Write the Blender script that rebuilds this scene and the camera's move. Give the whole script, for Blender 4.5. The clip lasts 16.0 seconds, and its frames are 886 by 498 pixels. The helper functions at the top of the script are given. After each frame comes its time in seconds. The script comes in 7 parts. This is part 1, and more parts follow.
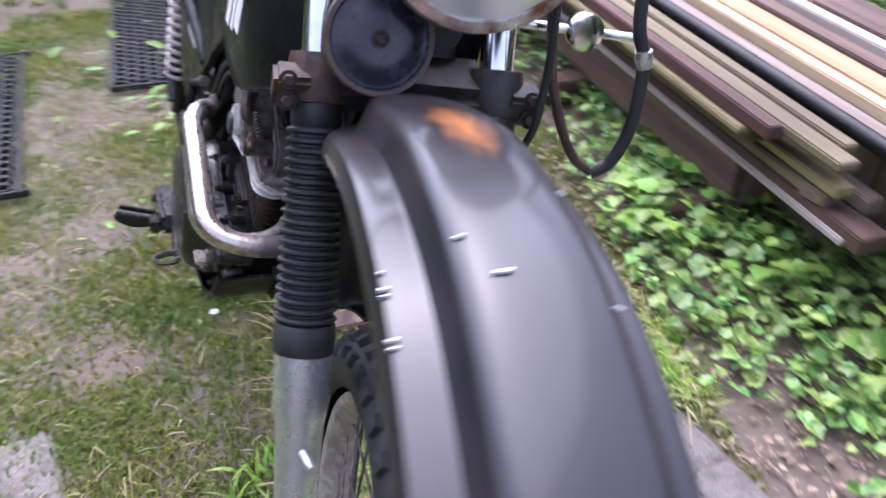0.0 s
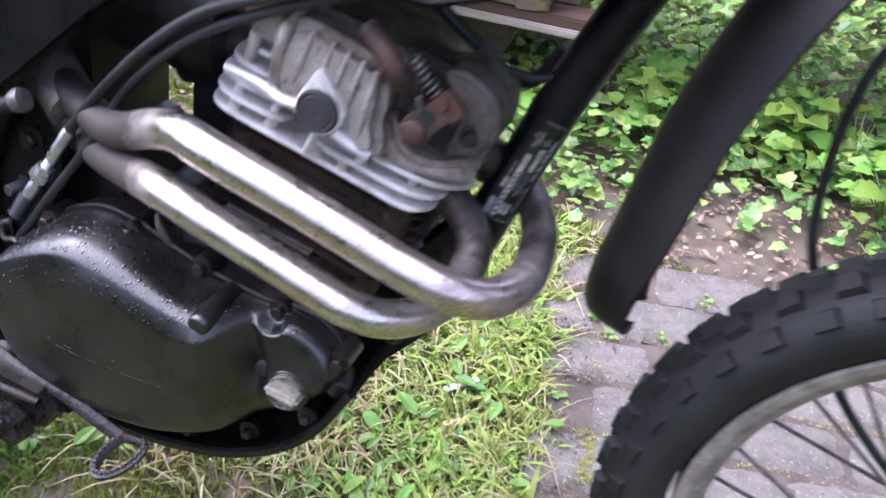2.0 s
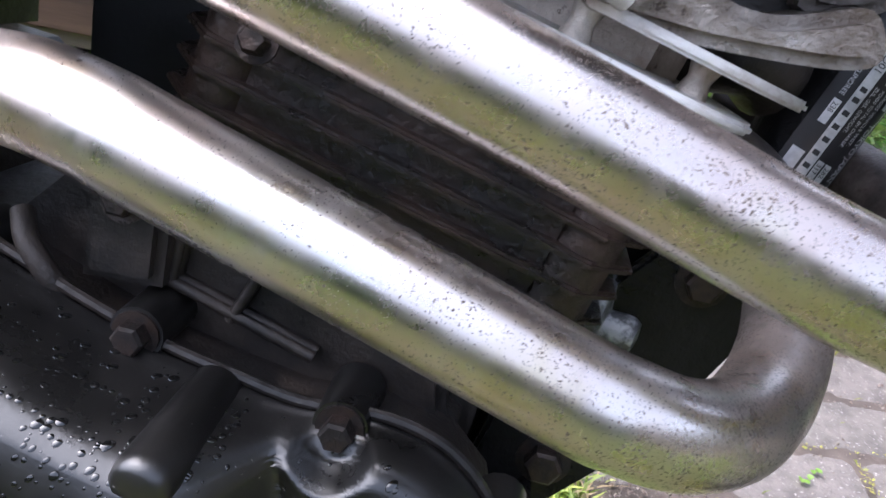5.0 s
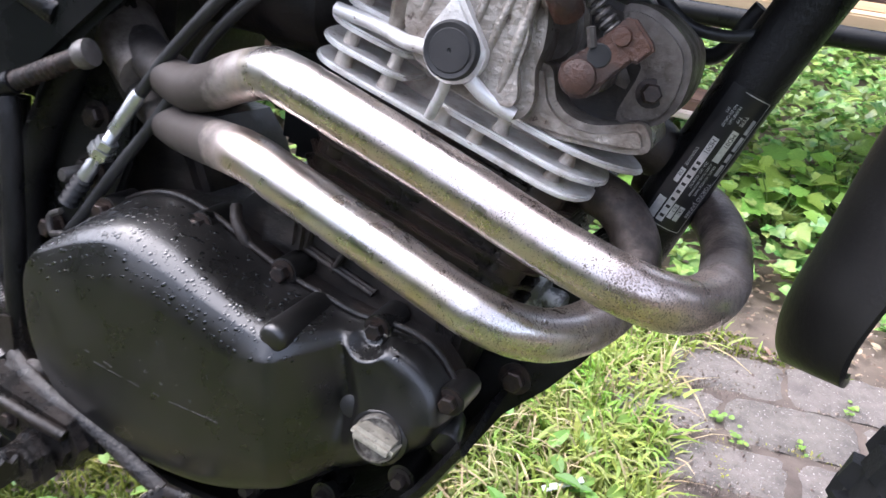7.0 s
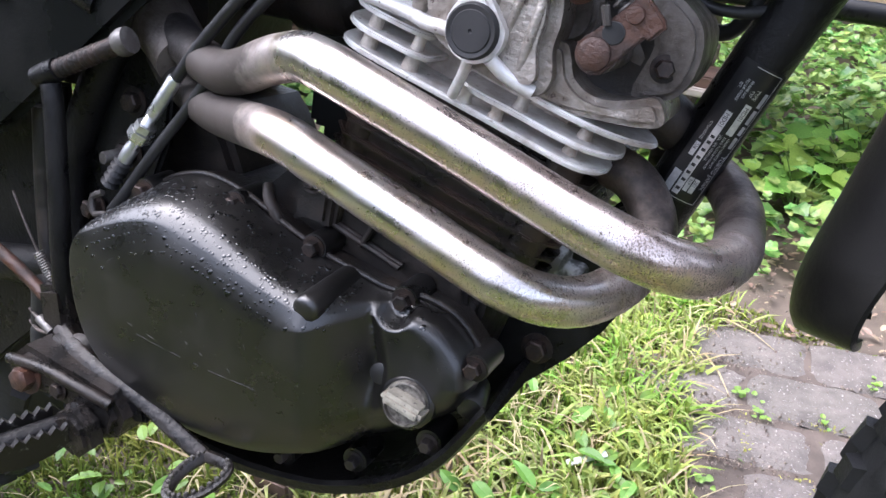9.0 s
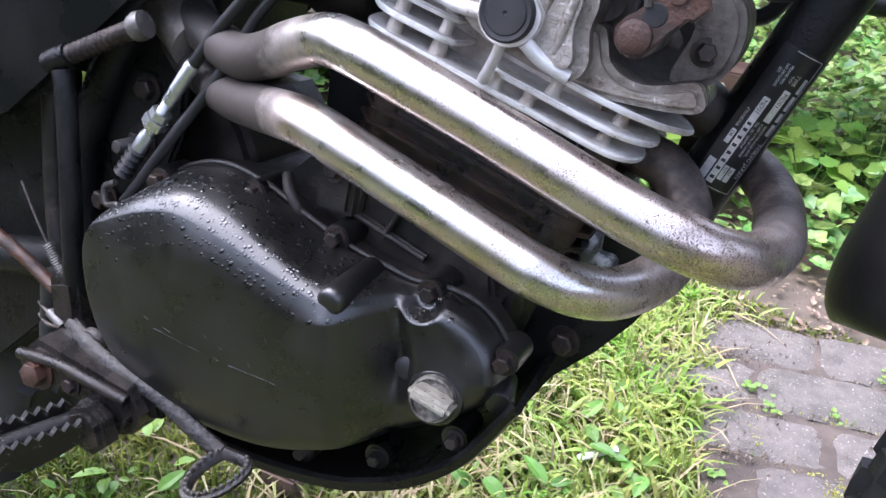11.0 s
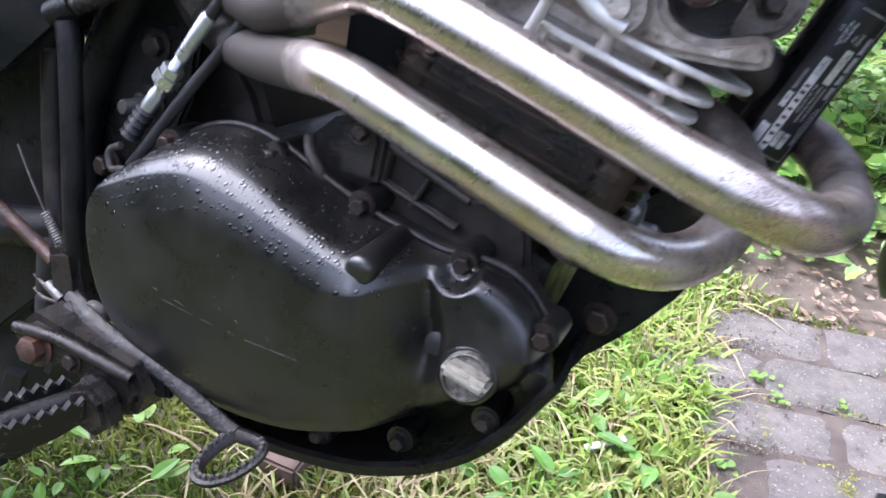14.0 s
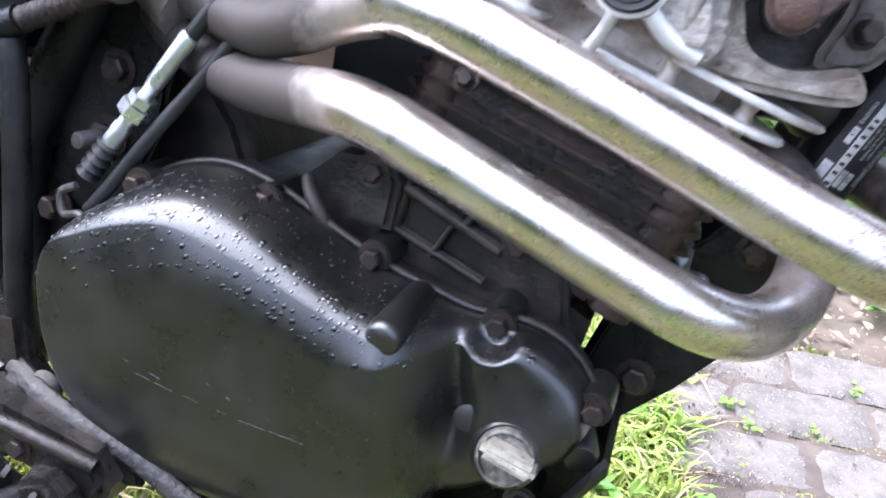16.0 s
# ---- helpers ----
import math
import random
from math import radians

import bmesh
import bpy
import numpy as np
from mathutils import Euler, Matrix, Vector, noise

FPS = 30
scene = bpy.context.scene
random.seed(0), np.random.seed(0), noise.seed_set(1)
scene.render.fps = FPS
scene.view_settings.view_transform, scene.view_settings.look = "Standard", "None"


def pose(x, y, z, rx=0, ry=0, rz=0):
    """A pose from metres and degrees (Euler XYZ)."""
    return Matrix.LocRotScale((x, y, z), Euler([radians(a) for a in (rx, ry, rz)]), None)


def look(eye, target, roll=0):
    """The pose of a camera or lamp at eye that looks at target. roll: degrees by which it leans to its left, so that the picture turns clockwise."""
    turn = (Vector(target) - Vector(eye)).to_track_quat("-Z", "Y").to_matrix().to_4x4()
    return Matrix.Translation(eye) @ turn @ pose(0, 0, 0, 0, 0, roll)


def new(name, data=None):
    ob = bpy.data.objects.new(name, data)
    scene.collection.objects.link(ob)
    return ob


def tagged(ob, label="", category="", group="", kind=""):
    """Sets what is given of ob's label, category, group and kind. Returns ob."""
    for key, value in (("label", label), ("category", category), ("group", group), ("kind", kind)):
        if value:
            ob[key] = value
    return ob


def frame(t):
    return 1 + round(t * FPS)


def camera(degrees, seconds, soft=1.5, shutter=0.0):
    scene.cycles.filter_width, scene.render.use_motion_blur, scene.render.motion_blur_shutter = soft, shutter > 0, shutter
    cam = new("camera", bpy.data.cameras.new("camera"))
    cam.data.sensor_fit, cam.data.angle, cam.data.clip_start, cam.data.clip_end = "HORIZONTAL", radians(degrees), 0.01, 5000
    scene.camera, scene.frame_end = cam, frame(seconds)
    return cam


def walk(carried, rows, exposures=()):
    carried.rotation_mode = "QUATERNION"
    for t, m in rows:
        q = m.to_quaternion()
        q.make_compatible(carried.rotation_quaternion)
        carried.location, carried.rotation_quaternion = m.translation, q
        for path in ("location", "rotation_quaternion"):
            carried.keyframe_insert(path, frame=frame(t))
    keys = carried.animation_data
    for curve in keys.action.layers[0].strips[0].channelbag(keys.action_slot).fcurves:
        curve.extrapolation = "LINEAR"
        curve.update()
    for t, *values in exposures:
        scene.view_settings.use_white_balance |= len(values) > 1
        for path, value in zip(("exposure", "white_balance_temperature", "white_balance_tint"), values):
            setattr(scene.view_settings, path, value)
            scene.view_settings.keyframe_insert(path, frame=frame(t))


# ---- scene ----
cam = camera(57.0, 16.0, 1.5, 0.5)

PATH = [
    (0, (1.134, 0.197, 1.323), (-0.700, 0.557, -0.033), 1.7),
    (0.5, (1.068, -0.098, 1.322), (-0.371, 0.716, 0.038), 2.7),
    (1, (0.862, -0.236, 1.259), (-0.446, 0.719, -0.046), -1.5),
    (1.5, (0.587, -0.295, 1.177), (-0.421, 0.841, -0.222), 2.2),
    (2, (0.325, -0.337, 1.068), (-0.349, 1.045, -0.21), 4.5),
    (2.5, (0.169, -0.279, 0.851), (-0.365, 1.188, -0.399), 10.1),
    (3, (0.064, -0.219, 0.741), (-0.461, 1.293, -0.458), 11.0),
    (3.5, (-0.007, -0.185, 0.734), (-0.413, 1.39, -0.43), 11.8),
    (4, (-0.003, -0.163, 0.763), (-0.41, 1.453, -0.343), 10.9),
    (4.5, (0.037, -0.137, 0.772), (-0.333, 1.5, -0.316), 10.3),
    (5, (0.062, -0.137, 0.777), (-0.39, 1.493, -0.29), 8.4),
    (7.5, (0.267, -0.31, 0.911), (-0.696, 1.093, -0.14), 2.8),
    (8, (0.266, -0.311, 0.908), (-0.703, 1.078, -0.156), 2.1),
    (10.5, (0.25, -0.31, 0.899), (-0.689, 1.086, -0.183), 2.2),
    (11, (0.238, -0.314, 0.893), (-0.699, 1.08, -0.193), 2.2),
    (11.5, (0.237, -0.31, 0.891), (-0.694, 1.084, -0.2), 2.1),
    (12, (0.236, -0.308, 0.888), (-0.691, 1.088, -0.203), 2.4),
    (12.5, (0.231, -0.307, 0.89), (-0.692, 1.089, -0.206), 2.2),
    (13, (0.227, -0.305, 0.889), (-0.69, 1.093, -0.209), 2.1),
    (13.5, (0.221, -0.305, 0.885), (-0.683, 1.096, -0.22), 2.2),
    (14, (0.199, -0.316, 0.857), (-0.696, 1.1, -0.236), 3.7),
    (14.5, (0.08, -0.29, 0.786), (-0.733, 1.21, -0.258), 5.5),
    (15, (0.054, -0.288, 0.778), (-0.683, 1.255, -0.261), 7.5),
    (15.5, (0.066, -0.285, 0.796), (-0.648, 1.257, -0.258), 7.6),
    (16, (0.106, -0.285, 0.836), (-0.631, 1.244, -0.222), 6.4),
]
walk(cam, [(t, look(eye, target, roll)) for t, eye, target, roll in PATH], [(0.0, 1.75, 5700, 25), (0.5, 1.86, 5450, 28), (1.0, 1.95, 5800, 26), (1.5, 2.08, 5800, 27), (2.0, 2.05, 5700, 24), (2.5, 2.05, 5700, 25), (3.0, 2.1, 5750, 20), (3.5, 2.3, 5800, 18), (4.0, 2.3, 5750, 18), (5.0, 2.0, 5950, 16), (8.0, 2.14, 6100, 16), (12.0, 2.15, 5750, 18), (13.5, 2.16, 5750, 18), (14.0, 2.2, 5750, 17), (14.5, 2.24, 5750, 15), (15.0, 2.55, 5650, 14), (15.5, 2.68, 5650, 14), (16.0, 2.72, 5700, 14)])

# ---- world, sun and exposure ----
world = bpy.data.worlds.new("sky")
scene.world = world
world.use_nodes = True
wt = world.node_tree
sky = wt.nodes.new("ShaderNodeTexSky")
sky.sky_type = "NISHITA"
sky.sun_disc = False
sky.sun_elevation, sky.sun_rotation = radians(61), radians(268)
sky.air_density, sky.dust_density, sky.ozone_density = 1.0, 2.4, 1.0
cloud = wt.nodes.new("ShaderNodeHueSaturation")
cloud.inputs["Saturation"].default_value = 0.5
wt.links.new(sky.outputs[0], cloud.inputs["Color"])
wt.links.new(cloud.outputs[0], wt.nodes["Background"].inputs[0])
wt.nodes["Background"].inputs[1].default_value = 0.15
sun = new("sun", bpy.data.lights.new("sun", "SUN"))
sun.data.energy, sun.data.angle, sun.data.color = 1.4, radians(84), (1.0, 0.955, 0.965)
sun.matrix_world = look((-2.3, -0.1, 4.2), (0, 0, 0))
scene.view_settings.exposure = 1.95


# ---- materials ----
def material(name, a, b=None, rough=0.5, rough2=None, metal=0.0, scale=8.0, lo=0.4, hi=0.6, bump=0.0, bump_scale=60.0, coat=0.0,
             island=0.0, random_ob=0.0, specks=None, speck_scale=120.0, speck_at=0.66, stretch=(1, 1, 1), detail=6.0, translucent=0.0, spec=0.5):
    """Two colours mixed by a coarse noise, fine relief, and optional specks of a third colour."""
    m = bpy.data.materials.new(name)
    m.use_nodes = True
    nt = m.node_tree
    n, link = nt.nodes, nt.links.new
    p = n["Principled BSDF"]
    b = b or tuple(c * 0.7 for c in a)
    where = n.new("ShaderNodeTexCoord")
    mapping = n.new("ShaderNodeMapping")
    mapping.inputs["Scale"].default_value = stretch
    link(where.outputs["Object"], mapping.inputs[0])
    coarse = n.new("ShaderNodeTexNoise")
    coarse.inputs["Scale"].default_value, coarse.inputs["Detail"].default_value, coarse.inputs["Roughness"].default_value = scale, detail, 0.62
    link(mapping.outputs[0], coarse.inputs["Vector"])
    step = n.new("ShaderNodeMapRange")
    step.inputs[1].default_value, step.inputs[2].default_value = lo, hi
    link(coarse.outputs[0], step.inputs[0])
    mix = n.new("ShaderNodeMix")
    mix.data_type = "RGBA"
    mix.inputs[6].default_value, mix.inputs[7].default_value = (*a, 1), (*b, 1)
    link(step.outputs[0], mix.inputs[0])
    colour = mix.outputs[2]
    rough_out = None
    if rough2 is not None:
        rr = n.new("ShaderNodeMapRange")
        rr.inputs[3].default_value, rr.inputs[4].default_value = rough, rough2
        link(step.outputs[0], rr.inputs[0])
        rough_out = rr.outputs[0]
    if specks:
        fine = n.new("ShaderNodeTexNoise")
        fine.inputs["Scale"].default_value, fine.inputs["Detail"].default_value, fine.inputs["Roughness"].default_value = speck_scale, 4.0, 0.7
        link(mapping.outputs[0], fine.inputs["Vector"])
        cut = n.new("ShaderNodeMapRange")
        cut.inputs[1].default_value, cut.inputs[2].default_value = speck_at, speck_at + 0.05
        link(fine.outputs[0], cut.inputs[0])
        over = n.new("ShaderNodeMix")
        over.data_type = "RGBA"
        over.inputs[7].default_value = (*specks, 1)
        link(cut.outputs[0], over.inputs[0])
        link(colour, over.inputs[6])
        colour = over.outputs[2]
        if metal > 0.3:
            less = n.new("ShaderNodeMapRange")
            less.inputs[3].default_value, less.inputs[4].default_value = metal, 0.1
            link(cut.outputs[0], less.inputs[0])
            link(less.outputs[0], p.inputs["Metallic"])
            more = n.new("ShaderNodeMapRange")
            more.inputs[3].default_value, more.inputs[4].default_value = rough, 0.8
            link(cut.outputs[0], more.inputs[0])
            if rough_out is None:
                rough_out = more.outputs[0]
    if island or random_ob:
        if island:
            geo = n.new("ShaderNodeNewGeometry")
            source = geo.outputs["Random Per Island"]
        else:
            info = n.new("ShaderNodeObjectInfo")
            source = info.outputs["Random"]
        hsv = n.new("ShaderNodeHueSaturation")
        amount = island or random_ob
        hue = n.new("ShaderNodeMapRange")
        hue.inputs[3].default_value, hue.inputs[4].default_value = 0.5 - 0.05 * amount, 0.5 + 0.03 * amount
        val = n.new("ShaderNodeMapRange")
        val.inputs[3].default_value, val.inputs[4].default_value = 1 - 0.55 * amount, 1 + 0.6 * amount
        link(source, hue.inputs[0])
        times = n.new("ShaderNodeMath")
        times.operation = "MULTIPLY"
        times.inputs[1].default_value = 7.31
        link(source, times.inputs[0])
        wrap = n.new("ShaderNodeMath")
        wrap.operation = "FRACT"
        link(times.outputs[0], wrap.inputs[0])
        link(wrap.outputs[0], val.inputs[0])
        link(hue.outputs[0], hsv.inputs["Hue"])
        link(val.outputs[0], hsv.inputs["Value"])
        link(colour, hsv.inputs["Color"])
        colour = hsv.outputs[0]
    link(colour, p.inputs["Base Color"])
    p.inputs["Roughness"].default_value = rough
    if rough_out is not None:
        link(rough_out, p.inputs["Roughness"])
    if not (specks and metal > 0.3):
        p.inputs["Metallic"].default_value = metal
    p.inputs["Coat Weight"].default_value = coat
    p.inputs["Coat Roughness"].default_value = 0.12
    p.inputs["Specular IOR Level"].default_value = spec
    if bump:
        rel = n.new("ShaderNodeTexNoise")
        rel.inputs["Scale"].default_value, rel.inputs["Detail"].default_value, rel.inputs["Roughness"].default_value = bump_scale, 5.0, 0.65
        link(mapping.outputs[0], rel.inputs["Vector"])
        bn = n.new("ShaderNodeBump")
        bn.inputs["Strength"].default_value, bn.inputs["Distance"].default_value = bump, 0.004
        link(rel.outputs[0], bn.inputs["Height"])
        link(bn.outputs[0], p.inputs["Normal"])
    if translucent:
        tr = n.new("ShaderNodeBsdfTranslucent")
        link(colour, tr.inputs[0])
        both = n.new("ShaderNodeMixShader")
        both.inputs[0].default_value = translucent
        link(p.outputs[0], both.inputs[1])
        link(tr.outputs[0], both.inputs[2])
        link(both.outputs[0], n["Material Output"].inputs[0])
    return m


BLACK = material("black_paint", (0.004, 0.004, 0.0048), (0.010, 0.0095, 0.0095), 0.26, 0.46, scale=26, bump=0.32, bump_scale=240, specks=(0.07, 0.065, 0.06), speck_scale=240, speck_at=0.70, spec=0.26)
GLOSS = material("black_gloss", (0.006, 0.0065, 0.0065), (0.010, 0.010, 0.010), 0.24, 0.40, scale=14, spec=0.2, bump=0.12, bump_scale=160, specks=(0.16, 0.16, 0.165), speck_scale=300, speck_at=0.725)
COVER = material("black_cover_paint", (0.0050, 0.0048, 0.0046), (0.0100, 0.0090, 0.0085), 0.27, 0.38, scale=24, bump=0.06, bump_scale=520, specks=(0.26, 0.25, 0.24), speck_scale=380, speck_at=0.69, spec=0.95)
GRIME = material("grimy_black", (0.014, 0.0125, 0.012), (0.040, 0.030, 0.024), 0.30, 0.62, scale=30, lo=0.42, hi=0.66, bump=0.28, bump_scale=220)
BARREL = material("rusty_black_barrel", (0.010, 0.0080, 0.0070), (0.036, 0.020, 0.014), 0.26, 0.58, scale=26, lo=0.42, hi=0.66, bump=0.35, bump_scale=260)
ALLOY = material("weathered_alloy", (0.56, 0.52, 0.47), (0.24, 0.185, 0.14), 0.30, 0.5, metal=0.35, scale=34, lo=0.40, hi=0.68, bump=0.40, bump_scale=240, specks=(0.10, 0.07, 0.05), speck_scale=140, speck_at=0.635)
FINS = material("bright_fin_alloy", (0.78, 0.77, 0.75), (0.46, 0.41, 0.37), 0.34, 0.5, metal=0.35, scale=55, lo=0.44, hi=0.74, bump=0.25, bump_scale=300, specks=(0.16, 0.12, 0.095), speck_scale=170, speck_at=0.65)
STAINED = material("brown_stained_casting", (0.150, 0.130, 0.115), (0.060, 0.048, 0.040), 0.34, 0.6, metal=0.2, scale=42, lo=0.38, hi=0.64, bump=0.35, bump_scale=260, specks=(0.20, 0.17, 0.15), speck_scale=210, speck_at=0.66)
CASTING = material("brown_grey_casting", (0.35, 0.32, 0.285), (0.120, 0.090, 0.066), 0.24, 0.46, metal=0.45, scale=30, lo=0.38, hi=0.66, bump=0.5, bump_scale=190, specks=(0.06, 0.042, 0.032), speck_scale=120, speck_at=0.62)
HEAT = material("blackened_steel", (0.050, 0.044, 0.040), (0.022, 0.019, 0.018), 0.36, 0.6, metal=0.25, scale=40, bump=0.25, bump_scale=300, specks=(0.17, 0.13, 0.10), speck_scale=160, speck_at=0.66)
FLAKING = material("flaking_housing_paint", (0.10, 0.105, 0.11), (0.48, 0.50, 0.52), 0.4, 0.6, metal=0.2, scale=70, lo=0.50, hi=0.60, bump=0.3, bump_scale=200)
LEG = material("dull_silver_leg", (0.74, 0.75, 0.75), (0.58, 0.59, 0.59), 0.26, 0.40, metal=0.85, scale=30, bump=0.08, bump_scale=300)
CHROME = material("chrome", (0.85, 0.86, 0.87), (0.7, 0.71, 0.72), 0.10, 0.2, metal=1.0, scale=20)
ZINC = material("bright_zinc", (0.75, 0.76, 0.76), (0.55, 0.56, 0.56), 0.25, 0.4, metal=0.9, scale=60, bump=0.1, bump_scale=400)
HOT = material("heat_browned_steel", (0.15, 0.122, 0.105), (0.060, 0.050, 0.046), 0.38, 0.55, metal=0.6, scale=40, bump=0.25, bump_scale=300, specks=(0.055, 0.035, 0.025), speck_scale=220, speck_at=0.6)
RUST = material("rusty_steel", (0.070, 0.030, 0.018), (0.030, 0.018, 0.014), 0.34, 0.66, scale=45, bump=0.4, bump_scale=260)
RUSTBOLT = material("rusty_bolt", (0.045, 0.030, 0.024), (0.018, 0.015, 0.014), 0.30, 0.6, metal=0.4, scale=120, bump=0.3, bump_scale=400)
STEEL = material("dull_steel", (0.20, 0.19, 0.18), (0.10, 0.09, 0.085), 0.4, 0.6, metal=0.6, scale=60, bump=0.2, bump_scale=300)
WETBLACK = material("wet_worn_black", (0.010, 0.0092, 0.0088), (0.024, 0.019, 0.016), 0.20, 0.42, scale=40, bump=0.4, bump_scale=150, specks=(0.40, 0.39, 0.38), speck_scale=130, speck_at=0.735, spec=0.35)
RUBBER = material("black_rubber", (0.012, 0.012, 0.013), (0.022, 0.022, 0.023), 0.42, 0.6, scale=20, bump=0.1, bump_scale=200)
TYRE = material("tyre_rubber", (0.009, 0.009, 0.010), (0.018, 0.018, 0.018), 0.55, 0.75, scale=16, bump=0.3, bump_scale=160)
FLAP = material("black_plastic_flap", (0.009, 0.0085, 0.0085), (0.015, 0.014, 0.013), 0.34, 0.48, scale=10, bump=0.15, bump_scale=240)
RIM = material("corroded_alloy_rim", (0.44, 0.40, 0.35), (0.27, 0.235, 0.195), 0.5, 0.7, metal=0.35, scale=40, bump=0.2, bump_scale=300)
SPOKE = material("dirty_spoke", (0.12, 0.10, 0.09), (0.05, 0.04, 0.035), 0.5, 0.7, metal=0.5, scale=60)
FENDER = material("black_plastic_fender", (0.013, 0.0115, 0.013), (0.026, 0.020, 0.021), 0.32, 0.44, scale=5, coat=0.4, bump=0.05, bump_scale=300, specks=(0.10, 0.10, 0.11), speck_scale=420, speck_at=0.745)


def rubbed_fender(m, at, size, tone):
    """A worn patch of another colour on a material, round a place of the object."""
    n, link = m.node_tree.nodes, m.node_tree.links.new
    p = n["Principled BSDF"]
    old = p.inputs["Base Color"].links[0].from_socket
    where = n.new("ShaderNodeTexCoord")
    mp = n.new("ShaderNodeMapping")
    mp.vector_type = "TEXTURE"
    mp.inputs["Location"].default_value, mp.inputs["Scale"].default_value = at, size
    link(where.outputs["Object"], mp.inputs[0])
    ns = n.new("ShaderNodeTexNoise")
    ns.inputs["Scale"].default_value = 2.2
    link(mp.outputs[0], ns.inputs["Vector"])
    length = n.new("ShaderNodeVectorMath")
    length.operation = "LENGTH"
    link(mp.outputs[0], length.inputs[0])
    add = n.new("ShaderNodeMath")
    add.operation = "ADD"
    link(length.outputs["Value"], add.inputs[0])
    link(ns.outputs[0], add.inputs[1])
    fall = n.new("ShaderNodeMapRange")
    fall.inputs[1].default_value, fall.inputs[2].default_value = 1.6, 0.7
    link(add.outputs[0], fall.inputs[0])
    mix = n.new("ShaderNodeMix")
    mix.data_type = "RGBA"
    mix.inputs[7].default_value = (*tone, 1)
    link(fall.outputs[0], mix.inputs[0])
    link(old, mix.inputs[6])
    link(mix.outputs[2], p.inputs["Base Color"])


rubbed_fender(FENDER, (0.618, -0.008, 1.046), (0.065, 0.024, 0.05), (0.46, 0.17, 0.05))
WHITE = material("white_mark", (0.78, 0.78, 0.76), (0.66, 0.66, 0.64), 0.45, scale=40)
SCRATCH = material("bare_scratch", (0.075, 0.075, 0.074), (0.02, 0.02, 0.02), 0.5, scale=400)
LENS = material("headlamp_reflector", (0.80, 0.80, 0.78), (0.72, 0.71, 0.68), 0.25, metal=0.6, scale=12)
# Grip bar's tone includes the sky light on its upper face.
CREAM = material("worn_lit_filler_cap", (0.40, 0.37, 0.30), (0.25, 0.23, 0.185), 0.55, 0.7, scale=60, bump=0.2, bump_scale=500, specks=(0.06, 0.05, 0.045), speck_scale=200, speck_at=0.62)
# Disc's dark tone holds both grime and the shadow below the bar.
CAPFACE = material("grimy_shaded_cap_face", (0.20, 0.185, 0.155), (0.05, 0.043, 0.036), 0.5, 0.7, scale=120, lo=0.40, hi=0.58, bump=0.3, bump_scale=500)
WATER = material("water_drop", (0.006, 0.006, 0.006), (0.008, 0.008, 0.008), 0.03, spec=0.9)
PEGSTEEL = material("worn_peg_edge", (0.018, 0.016, 0.015), (0.24, 0.23, 0.22), 0.35, 0.45, metal=0.4, scale=90, lo=0.57, hi=0.70, bump=0.2)
SHOCK = material("pale_spring", (0.52, 0.46, 0.42), (0.36, 0.30, 0.27), 0.5, scale=50)


